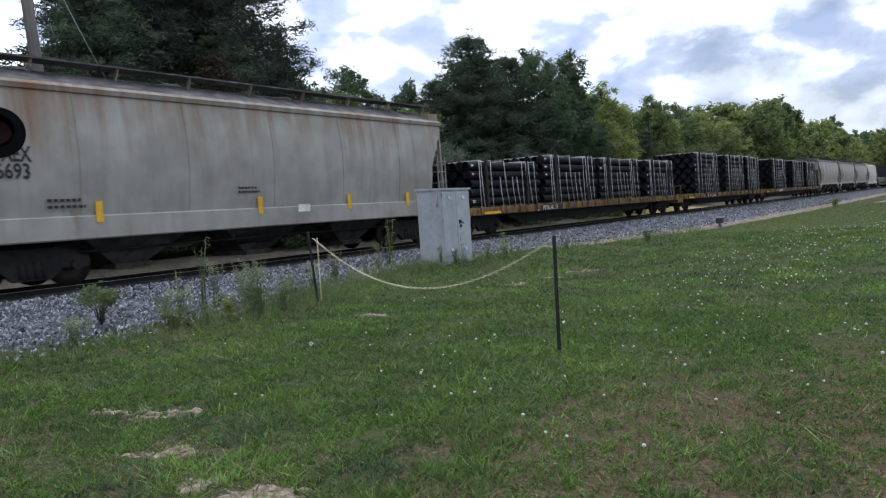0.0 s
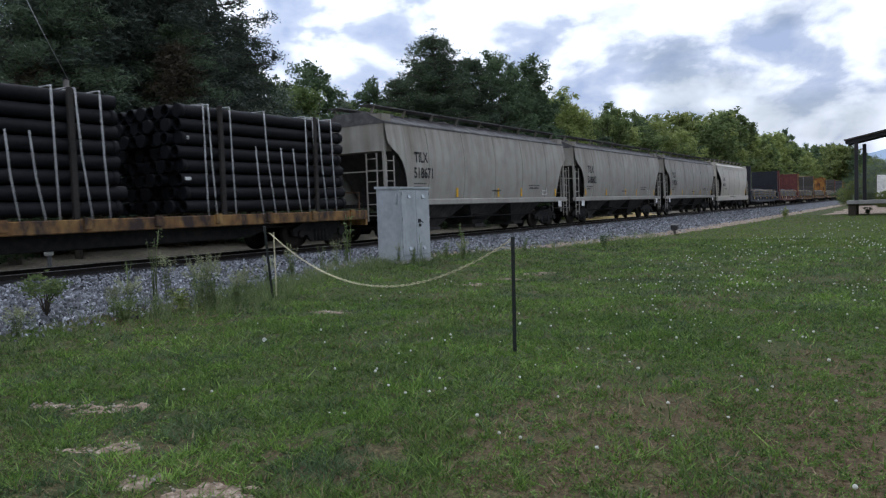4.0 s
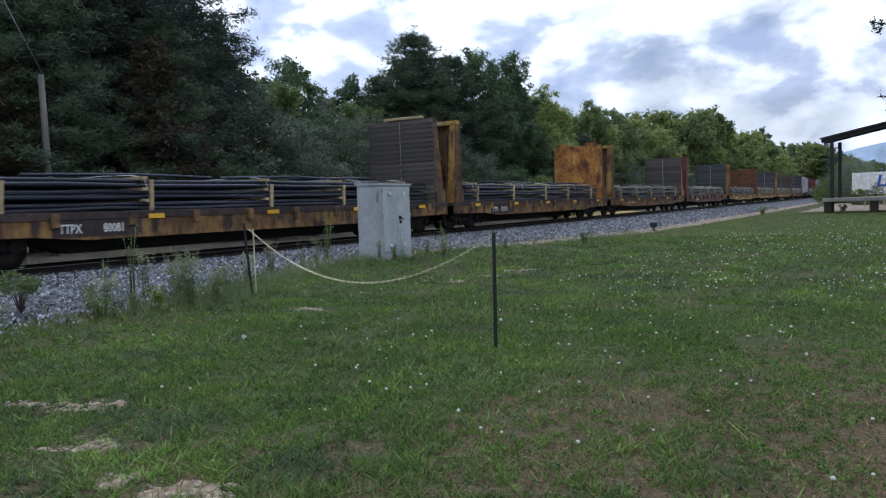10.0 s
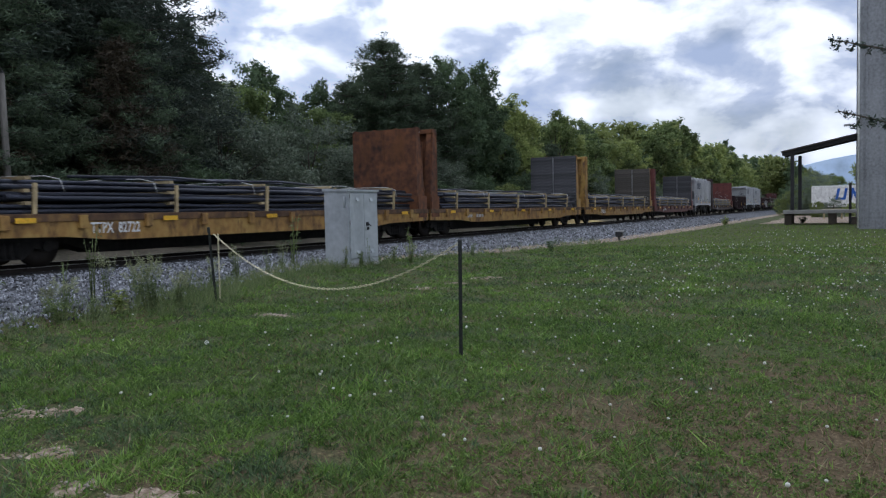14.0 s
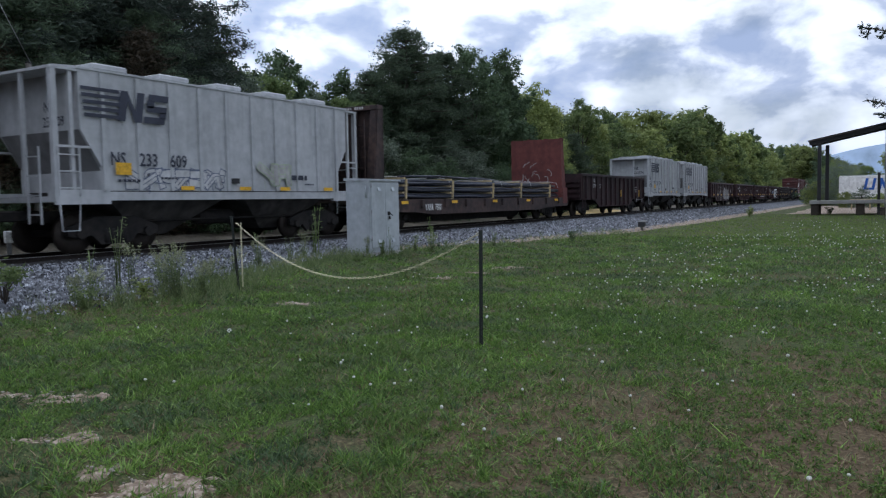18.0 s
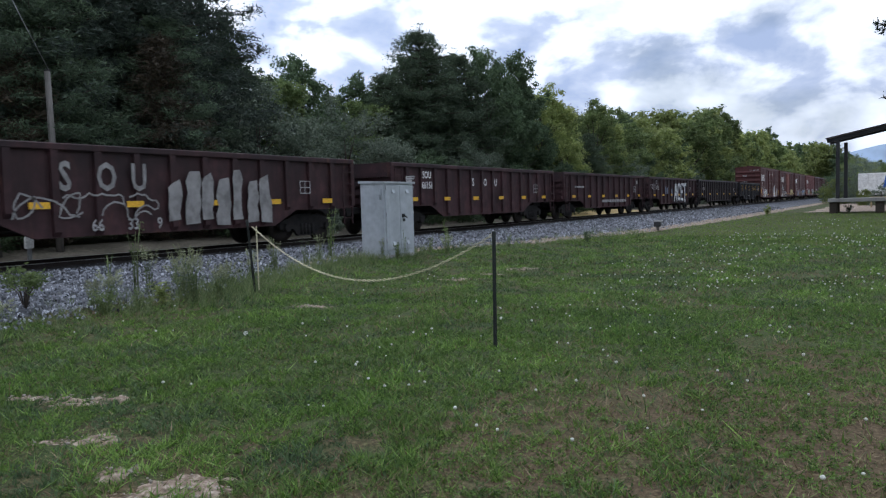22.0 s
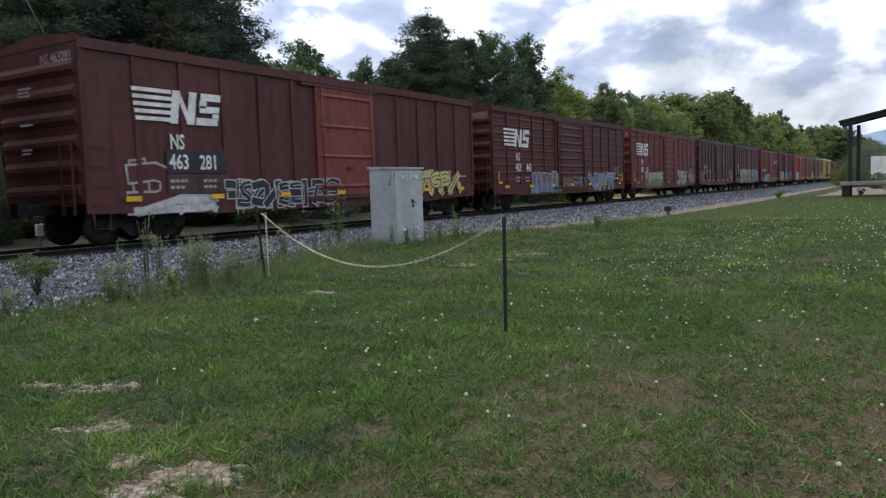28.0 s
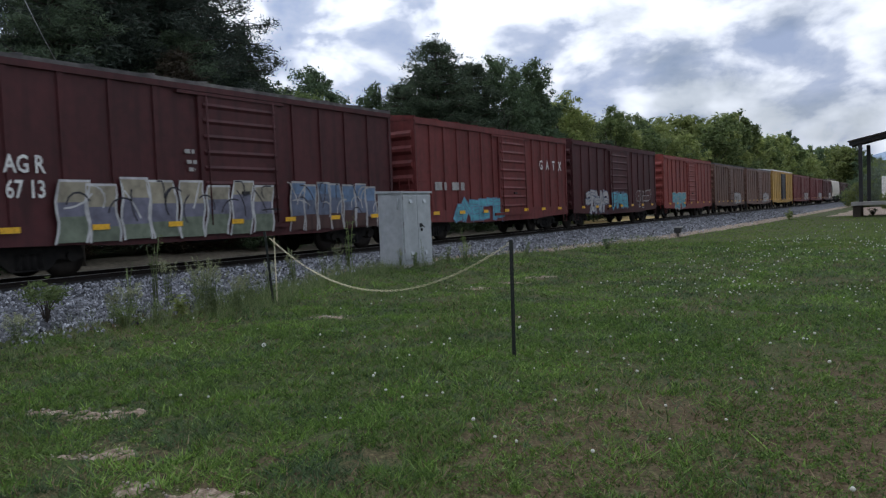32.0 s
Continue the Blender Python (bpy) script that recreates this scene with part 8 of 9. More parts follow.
# ---- building, dock and drive at the far right ----
def shed():
    b = thing("metal_building", "large grey ribbed sheet-metal building", "building", at=pose(0.65, 57.0, 0))
    L, W, H = 26.0, 22.0, 21.0
    part("wall", Geo().box(0, W, 0, L, -0.2, H), M["shed"], b)
    rib = Geo().prism([(-0.06, 0), (0.0, -0.05), (0.12, -0.05), (0.18, 0)], 0, 1).mesh("wall_rib", M["shed"])
    ribw = Geo().slab_x([(0.0, -0.2), (0.1, -0.2), (0.1, H), (0.0, H)], -0.06, 0.0).mesh("wall_rib", M["shed"])
    ribs = Geo().slab_x([(-0.06, -0.2), (0.0, -0.2), (0.0, H), (-0.06, H)], 0.0, 0.1).mesh("wall_rib", M["shed"])
    for i in range(29):
        part("wall_rib", ribw, None, b, at=pose(0, 0.1 + i * 0.92, 0))
    for i in range(20):
        part("wall_rib", ribs, None, b, at=pose(0.3 + i * 1.1, 0, 0))
    part("roof", Geo().prism([(-0.35, H), (W + 0.35, H), (W / 2, H + 2.4)], -0.3, L + 0.3), M["shed"], b)
    part("corner_trim", Geo().box(-0.08, 0.14, -0.08, 0.1, -0.2, H), M["shed"], b)
    part("downpipe", Geo().tube([(-0.12, -0.12, 0.1), (-0.12, -0.12, H)], 0.06, 8), M["white"], b)
    part("wall_lamp", Geo().beam((-0.05, 3, 6.9), (-0.6, 3, 7.15), 0.06).bevel_box(-1.0, -0.55, 2.85, 3.15, 7.05, 7.2, 0.04), M["bare_metal"], b)


def dock():
    d = thing("loading_dock", "weathered open loading dock with a lean-to roof beam", "loading dock", at=pose(0, 0, 0))
    part("deck", Geo().bevel_box(-4.9, 0.98, 70.0, 73.5, 0.92, 1.22, 0.03), M["concrete"], d)
    for x, y in ((-4.5, 70.5), (-1.2, 70.5), (-4.5, 73), (-1.2, 73)):
        part("deck_leg", Geo().bevel_box(x - 0.3, x + 0.3, y - 0.3, y + 0.3, -0.1, 0.93, 0.04), M["sleeper"], d)
    for x, y in ((-4.2, 70.4), (-3.75, 73.0)):
        part("post", Geo().bevel_box(x - 0.14, x + 0.14, y - 0.14, y + 0.14, 1.2, 5.9, 0.02), M["dark_metal"], d)
    part("roof_beam", Geo().beam((-5.0, 70.6, 5.95), (1.0, 70.6, 7.2), 0.3, 0.2, up=(0, 1, 0)).beam((-5.0, 73.2, 5.95), (1.0, 73.2, 7.2), 0.3, 0.2, up=(0, 1, 0)), M["dark_metal"], d)
    part("roof_sheet", Geo().prism([(-5.1, 6.13), (1.0, 7.4), (1.0, 7.46), (-5.1, 6.19)], 70.2, 73.6), M["dark_metal"], d)
    part("rail_post", Geo().box(0.0, 0.2, 70.2, 70.4, 0.0, 3.4), M["dark_metal"], d)
    part("steps", Geo().box(0.2, 0.9, 69.0, 70.0, 0.0, 0.3).box(0.2, 0.9, 69.4, 70.0, 0.3, 0.6), M["sleeper"], d)


def tank():
    t = thing("propane_tank", "white upright-domed propane tank beside the building", "tank", at=pose(2.95, 47.0, 0, 0, 0, 60))
    g = Geo()
    pts, rad = [], []
    for k in range(9):
        a = math.pi * k / 8
        pts.append((-1.3 * math.cos(a) if k not in (3, 4, 5) else (-0.75, 0, 0.75)[k - 3], 0, 0.95))
        rad.append(max(0.03, 0.75 * min(1, math.sin(a) * 1.25)))
    pts.sort()
    g.tube(pts, rad, 20)
    part("shell", g, M["white"], t)
    part("dome_cap", Geo().tube([(0, 0, 1.66), (0, 0, 1.9), (0, 0, 2.02)], [0.34, 0.32, 0.16], 14), M["white"], t)
    for x in (-0.75, 0.75):
        part("leg", Geo().box(x - 0.1, x + 0.1, -0.35, 0.35, -0.05, 0.35), M["concrete"], t)


def trailer():
    t = thing("box_trailer", "white box trailer with blue slanted lettering shapes", "trailer", at=pose(1.5, 122, 0.15))
    part("body", Geo().bevel_box(-6.2, 6.2, -1.25, 1.25, 1.1, 4.1, 0.06), M["white"], t)
    g = Geo()
    for k, (a, b) in enumerate(((0.0, 0.35), (0.95, 1.3), (1.75, 2.1), (2.75, 3.1))):
        s = 0.3
        x = -3.2 + a
        g.face([(x, -1.262, 2.1), (x + b - a, -1.262, 2.1), (x + b - a + s, -1.262, 3.7), (x + s, -1.262, 3.7)])
    g.face([(-3.0, -1.263, 2.1), (-2.0, -1.263, 2.1), (-1.95, -1.263, 2.4), (-2.95, -1.263, 2.4)])
    g.face([(-1.3, -1.263, 3.7), (-0.9, -1.263, 3.7), (-0.2, -1.263, 2.1), (-0.6, -1.263, 2.1)])
    part("lettering", g, mat("blue_letter", (0.02, 0.1, 0.4), 0.5, grain=20, bump=0), t)
    for x in (-4.6, -3.4, 4.8):
        w = Geo().tube([(x, -1.2, 0.45), (x, -0.9, 0.45)], 0.5, 16)
        part("wheel", w, M["black_letter"], t)
    part("frame", Geo().box(-6.0, 6.0, -0.5, 0.5, 0.8, 1.1), M["dark_metal"], t)


def bench():
    b = thing("wooden_table", "small weathered wooden table on the far drive", "table", at=pose(-1.5, 92, 0))
    part("tabletop", Geo().bevel_box(-1.0, 1.0, -0.4, 0.4, 1.05, 1.15, 0.02), M["stake"], b)
    for x in (-0.85, 0.85):
        for y in (-0.3, 0.3):
            part("leg", Geo().box(x - 0.06, x + 0.06, y - 0.06, y + 0.06, 0, 1.05), M["stake"], b)


shed(), dock(), tank(), trailer(), bench()
strip("ground_drive", "pale gravel drive running to the dock", "drive", lambda y: (-8.5 + wob(y, 7.0), 14), 74, 180, 3.0, 0.05, M["pale_dirt"], 8)


# straw earth: the brightness of sunlit ground is put into the colour
M["straw_earth"] = mat("straw_earth", (0.46, 0.34, 0.15), 0.95, grain=9, patch=1.0, bump=0.4)


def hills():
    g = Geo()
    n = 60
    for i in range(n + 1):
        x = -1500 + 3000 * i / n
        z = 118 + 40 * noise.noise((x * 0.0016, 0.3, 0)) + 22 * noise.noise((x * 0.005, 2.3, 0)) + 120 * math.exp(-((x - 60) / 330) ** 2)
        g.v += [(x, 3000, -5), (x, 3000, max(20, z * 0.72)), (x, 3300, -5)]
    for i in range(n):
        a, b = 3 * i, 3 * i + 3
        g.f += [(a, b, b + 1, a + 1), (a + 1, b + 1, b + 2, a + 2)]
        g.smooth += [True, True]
    tagged(new("backdrop", g.mesh("backdrop", M["hill"])), "hills on the horizon, blue haze put into their colour", "hills", kind="structure")


hills()
strip("ground_field", "straw-coloured earth beyond the track, sunshine put into its colour", "field", lambda y: (-27.0 + wob(y, 9.0), -19.6 + wob(y, 8.0)), 56, 76, 1.0, 0.08, M["straw_earth"], 6)


def spruce_bough():
    """Boughs of a spruce that reaches in from beside the lawn."""
    t = thing("spruce_tree", "spruce tree with hanging needle boughs beside the lawn", "tree", at=pose(3.9, 15.2, 0))
    rng = np.random.default_rng(9)
    part("trunk", Geo().tube([(0, 0, -0.2), (0, 0, 4), (0, 0, 11)], [0.24, 0.17, 0.03], 10), M["bark"], t)
    cs, rs = [], []
    g = Geo()
    for z, l, az, dip in ((4.5, 4.25, 172, 0.35), (3.15, 4.15, 171, 0.3), (6.8, 2.6, 140, 0.4), (5.0, 2.9, 60, 0.5), (4.3, 3.0, 260, 0.5), (7.6, 2.2, 300, 0.4), (8.6, 1.8, 30, 0.3), (3.4, 3.2, 20, 0.4), (6.2, 2.6, 210, 0.4), (9.4, 1.2, 120, 0.2), (9.8, 1.0, 250, 0.2)):
        a = radians(az)
        tip = Vector((l * math.cos(a), l * math.sin(a), z - dip + 0.55))
        mid = Vector((0.6 * l * math.cos(a), 0.6 * l * math.sin(a), z - dip * 1.1))
        g.tube([(0, 0, z), mid, tip], [0.05, 0.03, 0.01], 6)
        for k in range(26):
            s = 0.25 + 0.75 * k / 25
            p = Vector((0, 0, z)).lerp(mid, s / 0.6) if s < 0.6 else mid.lerp(tip, (s - 0.6) / 0.4)
            drop = (0.1 + 0.75 * rng.random()) * (1.15 - s)
            q = p + Vector((rng.uniform(-0.12, 0.12), rng.uniform(-0.12, 0.12), -drop))
            g.tube([p, q], [0.012, 0.005], 4)
            for j in range(1 + int(drop / 0.09)):
                f = j * 0.09 / max(drop, 0.09)
                cs.append(tuple(p.lerp(q, min(1, f))))
                rs.append(0.055 + 0.02 * rng.random())
    part("bough", g, M["bark"], t)
    part("needles", leaf_mesh("needles", cs, rs, 16000, 0.035, M["pine"], rng, 0, (1, 1, 1), 1.3), None, t)


spruce_bough()


# ---- what lies and grows on the ground, near the camera last ----
def blades(name, label, category, spots, material, seed, h0, h1, w, bend=0.5, per=1):
    """Grass: thin leaning blades in one mesh. spots: array of x, y, z, tallness, breadth."""
    rng = np.random.default_rng(seed)
    s = np.repeat(np.asarray(spots), per, 0)
    n = len(s)
    a = rng.uniform(0, 2 * np.pi, n)
    hgt = rng.uniform(h0, h1, n) * s[:, 3]
    lean = rng.uniform(0.1, bend, n) * hgt
    az = rng.uniform(0, 2 * np.pi, n)
    d = np.stack([np.cos(az), np.sin(az), np.zeros(n)], 1)
    u = np.stack([np.cos(a), np.sin(a), np.zeros(n)], 1) * (w * s[:, 4] * rng.uniform(0.6, 1.3, n))[:, None]
    p = s[:, :3] + (np.stack([rng.normal(0, 0.02, n), rng.normal(0, 0.02, n), np.zeros(n)], 1) if per > 1 else 0)
    up = np.array([0, 0, 1.0])
    t = p + d * lean[:, None] + up * hgt[:, None]
    v = np.stack([p - u, p + u, t], 1).reshape(-1, 3)
    me = bpy.data.meshes.new(name)
    me.vertices.add(len(v))
    me.vertices.foreach_set("co", v.ravel())
    me.loops.add(3 * n)
    me.loops.foreach_set("vertex_index", np.arange(3 * n))
    me.polygons.add(n)
    me.polygons.foreach_set("loop_start", 3 * np.arange(n))
    me.materials.append(material)
    me.update(calc_edges=True)
    return tagged(new(name, me), label, category, kind="stuff")


BARE = [(-3.7, 2.96, 0.36, 0.36), (-4.25, 3.08, 0.24, 0.13), (-5.2, 3.38, 0.32, 0.15), (-6.9, 3.93, 0.26, 0.14), (-6.3, 4.11, 0.34, 0.2), (-8.55, 9.87, 0.36, 0.22),
        (-8.25, 14.5, 0.5, 0.25), (-8.15, 15.9, 0.36, 0.2), (-8.0, 17.3, 0.55, 0.25)]


def bare(x, y):
    """How far outside the nearest patch of trodden soil (x, y) lies: under 1 is inside."""
    least = 9.0
    for cx, cy, rx, ry in BARE:
        u = ((x - cx) * 0.85 + (y - cy) * 0.52) / rx
        v = (-(x - cx) * 0.52 + (y - cy) * 0.85) / ry
        d = u * u + v * v
        if d < 4:
            least = min(least, d + 1.5 * noise.noise((x * 4.0, y * 4.0, 2.0)) + 1.1 * noise.noise((x * 11, y * 11, 6.0)) + 0.5 * noise.noise((x * 27, y * 27, 3.0)))
    return least


def lawn_z(x, y):
    z = ground_z(x, y)
    if -9 < x < 8 and -2 < y < 30:
        z += 0.035 * noise.noise((x * 0.45, y * 0.45, 3.1)) + 0.012 * noise.noise((x * 1.7, y * 1.7, 9.0))
    return z


def lawn_grass():
    rng = np.random.default_rng(5)
    kinds = {"grass": [], "grass_bright": [], "grass_cool": [], "straw": []}
    tall = []
    n = 640000
    az = np.radians(rng.uniform(-9, 74, n))
    r = (2.0 ** 0.5 + rng.random(n) * (34.0 ** 0.5 - 2.0 ** 0.5)) ** 2
    dice = rng.random((n, 3))
    for a, b, d, (p1, p2, p3) in zip(-r * np.sin(az), r * np.cos(az), r, dice):
        if a < edge_x(b) - 0.1 + 0.5 * noise.noise((a * 1.6, b * 1.6, 0)):
            continue
        if b < 18 and p1 < 0.7 and bare(a, b) < 0.9:
            continue
        m = noise.noise((a * 0.8, b * 0.8, 7.0))
        f = noise.noise((a * 3.2, b * 3.2, 5.0))
        c = noise.noise((a * 9.0, b * 9.0, 2.0)) if d < 14 else 0.0
        q = noise.noise((a * 0.55 + 5, b * 0.55, 1.0)) + 0.5 * noise.noise((a * 2.1, b * 2.1, 4.0)) + 0.36 * max(-0.4, min(1, (a + 2.9) / 3.2)) * max(0.25, 1 - 0.06 * max(0, b - 5)) + 0.75 * math.exp(-((a + 0.1) ** 2 + (b - 5.0) ** 2) / 7.0)
        if q > 0.15 and p2 < 0.8 * min(1, (q - 0.15) / 0.4):
            continue
        if f + c < -0.28 and p2 < 0.85:
            continue
        z = lawn_z(a, b)
        k = (1.0 + 0.02 * d) * (1.0 + 0.5 * m + 0.7 * f + 0.9 * c)
        if p3 < 0.05 + 0.56 * max(0, q):
            kind = "straw"
        elif noise.noise((a * 1.1, b * 1.1, 11.0)) + 0.6 * c + 0.4 * f + 0.4 * (p1 - 0.5) > 0.25:
            kind = "grass_bright"
        elif noise.noise((a * 0.9, b * 0.9, 15.0)) + 0.5 * f + 0.4 * (p1 - 0.5) < -0.12:
            kind = "grass_cool"
        else:
            kind = "grass"
        kinds[kind].append((a, b, z - 0.005, max(0.3, k), (0.85 + 0.07 * d) * (1 + 0.5 * max(0, c))))
    # and round about behind, more thinly
    for x, y in rng.uniform((-9.5, -9), (9, 12), (70000, 2)):
        if not -9 < math.degrees(math.atan2(-x, y)) < 74 or math.hypot(x, y) < 2.0:
            kinds["grass" if noise.noise((x, y, 4.0)) < 0.1 else "grass_bright"].append((x, y, lawn_z(x, y) - 0.005, 1.0, 1.6))
    for kind, label, w in (("grass", "short uneven green lawn grass", 0.0046), ("grass_bright", "lush bright green grass clumps in the lawn", 0.005), ("grass_cool", "darker cool green grass in the lawn", 0.0042), ("straw", "dry yellowed blades in the lawn", 0.004)):
        blades({"grass": "lawn_grass", "grass_bright": "lush_grass", "grass_cool": "dark_grass", "straw": "dry_grass"}[kind], label, "grass", kinds[kind], M[kind], 6, 0.012, 0.055, 1.15 * w, 2.2)
    # the lawn's far reach, in coarser tufts
    far = []
    az = np.radians(rng.uniform(-9, 50, 110000))
    r = rng.uniform(28 ** 0.5, 92 ** 0.5, 110000) ** 2
    for a, b, d in zip(-r * np.sin(az), r * np.cos(az), r):
        if a > edge_x(b) + 0.3 * noise.noise((b, a, 0)) and b < 92 and not (a > 0.4 and b > 56):
            if b > 74 and a > -9.0:
                continue
            far.append((a, b, ground_z(a, b) - 0.01, 1.0 + 0.6 * noise.noise((a * 0.5, b * 0.5, 3.0)), 1.0))
    blades("far_grass", "green lawn grass reaching towards the dock", "grass", far, M["grass_far"], 16, 0.03, 0.09, 0.02, 2.0)
    # broad-leaved rosettes and coarse tufts near by
    tuft = []
    for _ in range(4200):
        y = rng.uniform(2.2, 12)
        x = rng.uniform(-9.5, 1.5)
        if x > edge_x(y) + 0.2 and noise.noise((x * 0.9, y * 0.9, 21.0)) > -0.05 and bare(x, y) > 1.1 and (x < -1.5 or rng.random() < 0.3):
            tuft.append((x, y, lawn_z(x, y), rng.uniform(0.5, 1.3), rng.uniform(0.7, 1.3)))
    blades("grass_tufts", "coarse bright tufts standing out of the lawn", "grass", tuft, M["grass_bright"], 17, 0.025, 0.08, 0.0042, 1.8, 16)
    # small broad leaves of clover and plantain between the blades
    cs = []
    while len(cs) < 5200:
        y = rng.uniform(2.2, 13)
        x = rng.uniform(-9.8, 0.5)
        if x > edge_x(y) + 0.1 and noise.noise((x * 0.8, y * 0.8, 31.0)) + 0.5 * noise.noise((x * 2.6, y * 2.6, 12.0)) > -0.05 - 0.03 * (x + 4) and bare(x, y) > 1.1:
            cs.append((x, y, lawn_z(x, y) + 0.02))
    for name, label, material, part_of in (("clover", "low clover leaves in the lawn", M["grass_bright"], cs[::2]), ("plantain", "dark broad-leaved weeds in the lawn", M["grass"], cs[1::2])):
        tagged(new(name, leaf_mesh(name, part_of, [0.055] * len(part_of), 60000, 0.0105, material, rng, 0, (1, 1, 0.35), 1.1, 1.2)), label, "lawn weeds", kind="stuff")
    # longer tufts along the stones
    for _ in range(620):
        y = rng.uniform(3, 34)
        x = edge_x(y) + rng.normal(0.25, 0.4)
        tall.append((x, y, ground_z(x, y), rng.uniform(0.5, 1.3), 1.0))
    for _ in range(150):
        y = rng.uniform(7.5, 19)
        x = edge_x(y) + rng.normal(0.25, 0.4)
        tall.append((x, y, ground_z(x, y), rng.uniform(0.9, 1.9), 1.0))
    for _ in range(260):
        y = rng.uniform(9.5, 18)
        x = edge_x(y) + abs(rng.normal(0.1, 0.6))
        tall.append((x, y, ground_z(x, y), rng.uniform(0.5, 1.1), 1.0))
    for _ in range(40):
        y = rng.uniform(8.6, 10.8)
        x = rng.normal(-10.35, 0.3)
        tall.append((x, y, ground_z(x, y), rng.uniform(1.0, 1.9), 1.0))
    blades("tall_grass", "tall pale grass tufts along the ballast edge", "grass", tall, M["grass_tall"], 7, 0.08, 0.27, 0.0036, 0.8, 18)


lawn_grass()


def soil_patches():
    """Bare ground showing through the lawn: a crumbly sheet with ragged edges."""
    for i, (cx, cy, rx, ry) in enumerate(BARE):
        g = Geo()
        s = 0.022 if cy < 6 else 0.05
        n = int(1.9 * rx / s)
        index = {}

        def corner(a, b):
            if (a, b) not in index:
                x, y = cx + a * s, cy + b * s
                index[(a, b)] = len(g.v)
                d = bare(x, y)
                g.v.append((x, y, lawn_z(x, y) - 0.01 + 0.016 * max(0, min(1, 1.3 - d)) + 0.016 * noise.noise((x * 14, y * 14, 0)) + 0.01 * noise.noise((x * 40, y * 40, 0))))
            return index[(a, b)]
        for a in range(-n, n):
            for b in range(-n, n):
                if bare(cx + (a + 0.5) * s, cy + (b + 0.5) * s) < 1.15:
                    g.f.append((corner(a, b), corner(a + 1, b), corner(a + 1, b + 1), corner(a, b + 1)))
                    g.smooth.append(True)
        if not g.f:
            continue
        tagged(new("soil_patch", g.mesh("soil_patch", M["pale_dirt"])), "bare pale stony soil patch in the lawn", "soil", kind="structure")
        if cy < 11:
            rng = random.Random(60 + i)
            st = Geo()
            for _ in range(int(260 * rx)):
                x, y = cx + rng.uniform(-1.3, 1.3) * rx, cy + rng.uniform(-1.3, 1.3) * rx
                if bare(x, y) < 1.0:
                    q = rng.choice((0.005, 0.006, 0.008, 0.01, 0.016)) * rng.uniform(0.7, 1.3)
                    st.ball((x, y, lawn_z(x, y) + 0.02), q, 5, 3, 0.6)
            if st.f:
                tagged(new("pebbles", st.mesh("pebbles", M["pebble"])), "pale pebbles on bare soil", "pebbles", kind="stuff")


M["pebble"] = mat("pebble", (0.32, 0.285, 0.24), 0.9, dark=(0.15, 0.13, 0.11), light=(0.5, 0.46, 0.41), grain=20, patch=5.0, bump=0.3)
soil_patches()


def ballast():
    """Loose angular stones over the ballast bed, in one mesh."""
    rng = np.random.default_rng(12)
    base = []
    for s in range(6):
        pts = rng.normal(size=(7, 3))
        pts /= np.linalg.norm(pts, axis=1)[:, None]
        bm = bmesh.new()
        for p in pts * (1, 0.8, 0.65):
            bm.verts.new(p)
        bmesh.ops.convex_hull(bm, input=bm.verts)
        bmesh.ops.triangulate(bm, faces=bm.faces)
        bm.verts.index_update()
        v = np.array([q.co[:] for q in bm.verts])
        f = np.array([[w.index for w in q.verts] for q in bm.faces])
        bm.free()
        base.append((v, f))
    V, F, n0 = [], [], 0
    for count, ya, yb, size in ((26000, 3.0, 24, 0.034), (8000, 24, 48, 0.045), (3500, 48, 90, 0.06)):
        y = rng.uniform(ya, yb, count)
        for yy in y:
            e = edge_x(yy)
            x = rng.uniform(-15.2, e + 0.25) if rng.random() < 0.8 else rng.uniform(-18.6, -14.6)
            if x > e - 0.2 and rng.random() < 0.6 or x < -14.9 and rng.random() < 0.85:
                continue
            v, f = base[rng.integers(6)]
            ang = rng.uniform(0, 6.28, 3)
            R = np.array(Euler(ang).to_matrix())
            s = size * rng.uniform(0.6, 1.5)
            V.append((v * s) @ R.T + (x, yy, ground_z(x, yy) + 0.055 + rng.uniform(-0.01, 0.02)))
            F.append(f + n0)
            n0 += len(v)
    V, F = np.concatenate(V), np.concatenate(F)
    me = bpy.data.meshes.new("ballast_stones")
    me.from_pydata(V.tolist(), [], F.tolist())
    me.materials.append(M["stone_loose"])
    tagged(new("ballast_stones", me), "loose angular grey ballast stones", "ballast", kind="stuff")


def stone_mat():
    m = mat("loose_stone", (0.142, 0.147, 0.16), 0.85, dark=(0.062, 0.065, 0.073), light=(0.26, 0.27, 0.29), grain=20, patch=6, bump=0.2)
    nt = m.node_tree
    bs = nt.nodes["Principled BSDF"]
    src = bs.inputs["Base Color"].links[0].from_socket
    geo = nt.nodes.new("ShaderNodeNewGeometry")
    mr = nt.nodes.new("ShaderNodeMapRange")
    mr.inputs["To Min"].default_value, mr.inputs["To Max"].default_value = 0.2, 3.0
    nt.links.new(geo.outputs["Random Per Island"], mr.inputs["Value"])
    hs = nt.nodes.new("ShaderNodeHueSaturation")
    nt.links.new(mr.outputs["Result"], hs.inputs["Value"])
    nt.links.new(src, hs.inputs["Color"])
    nt.links.new(hs.outputs["Color"], bs.inputs["Base Color"])
    return m


M["stone_loose"] = stone_mat()
ballast()


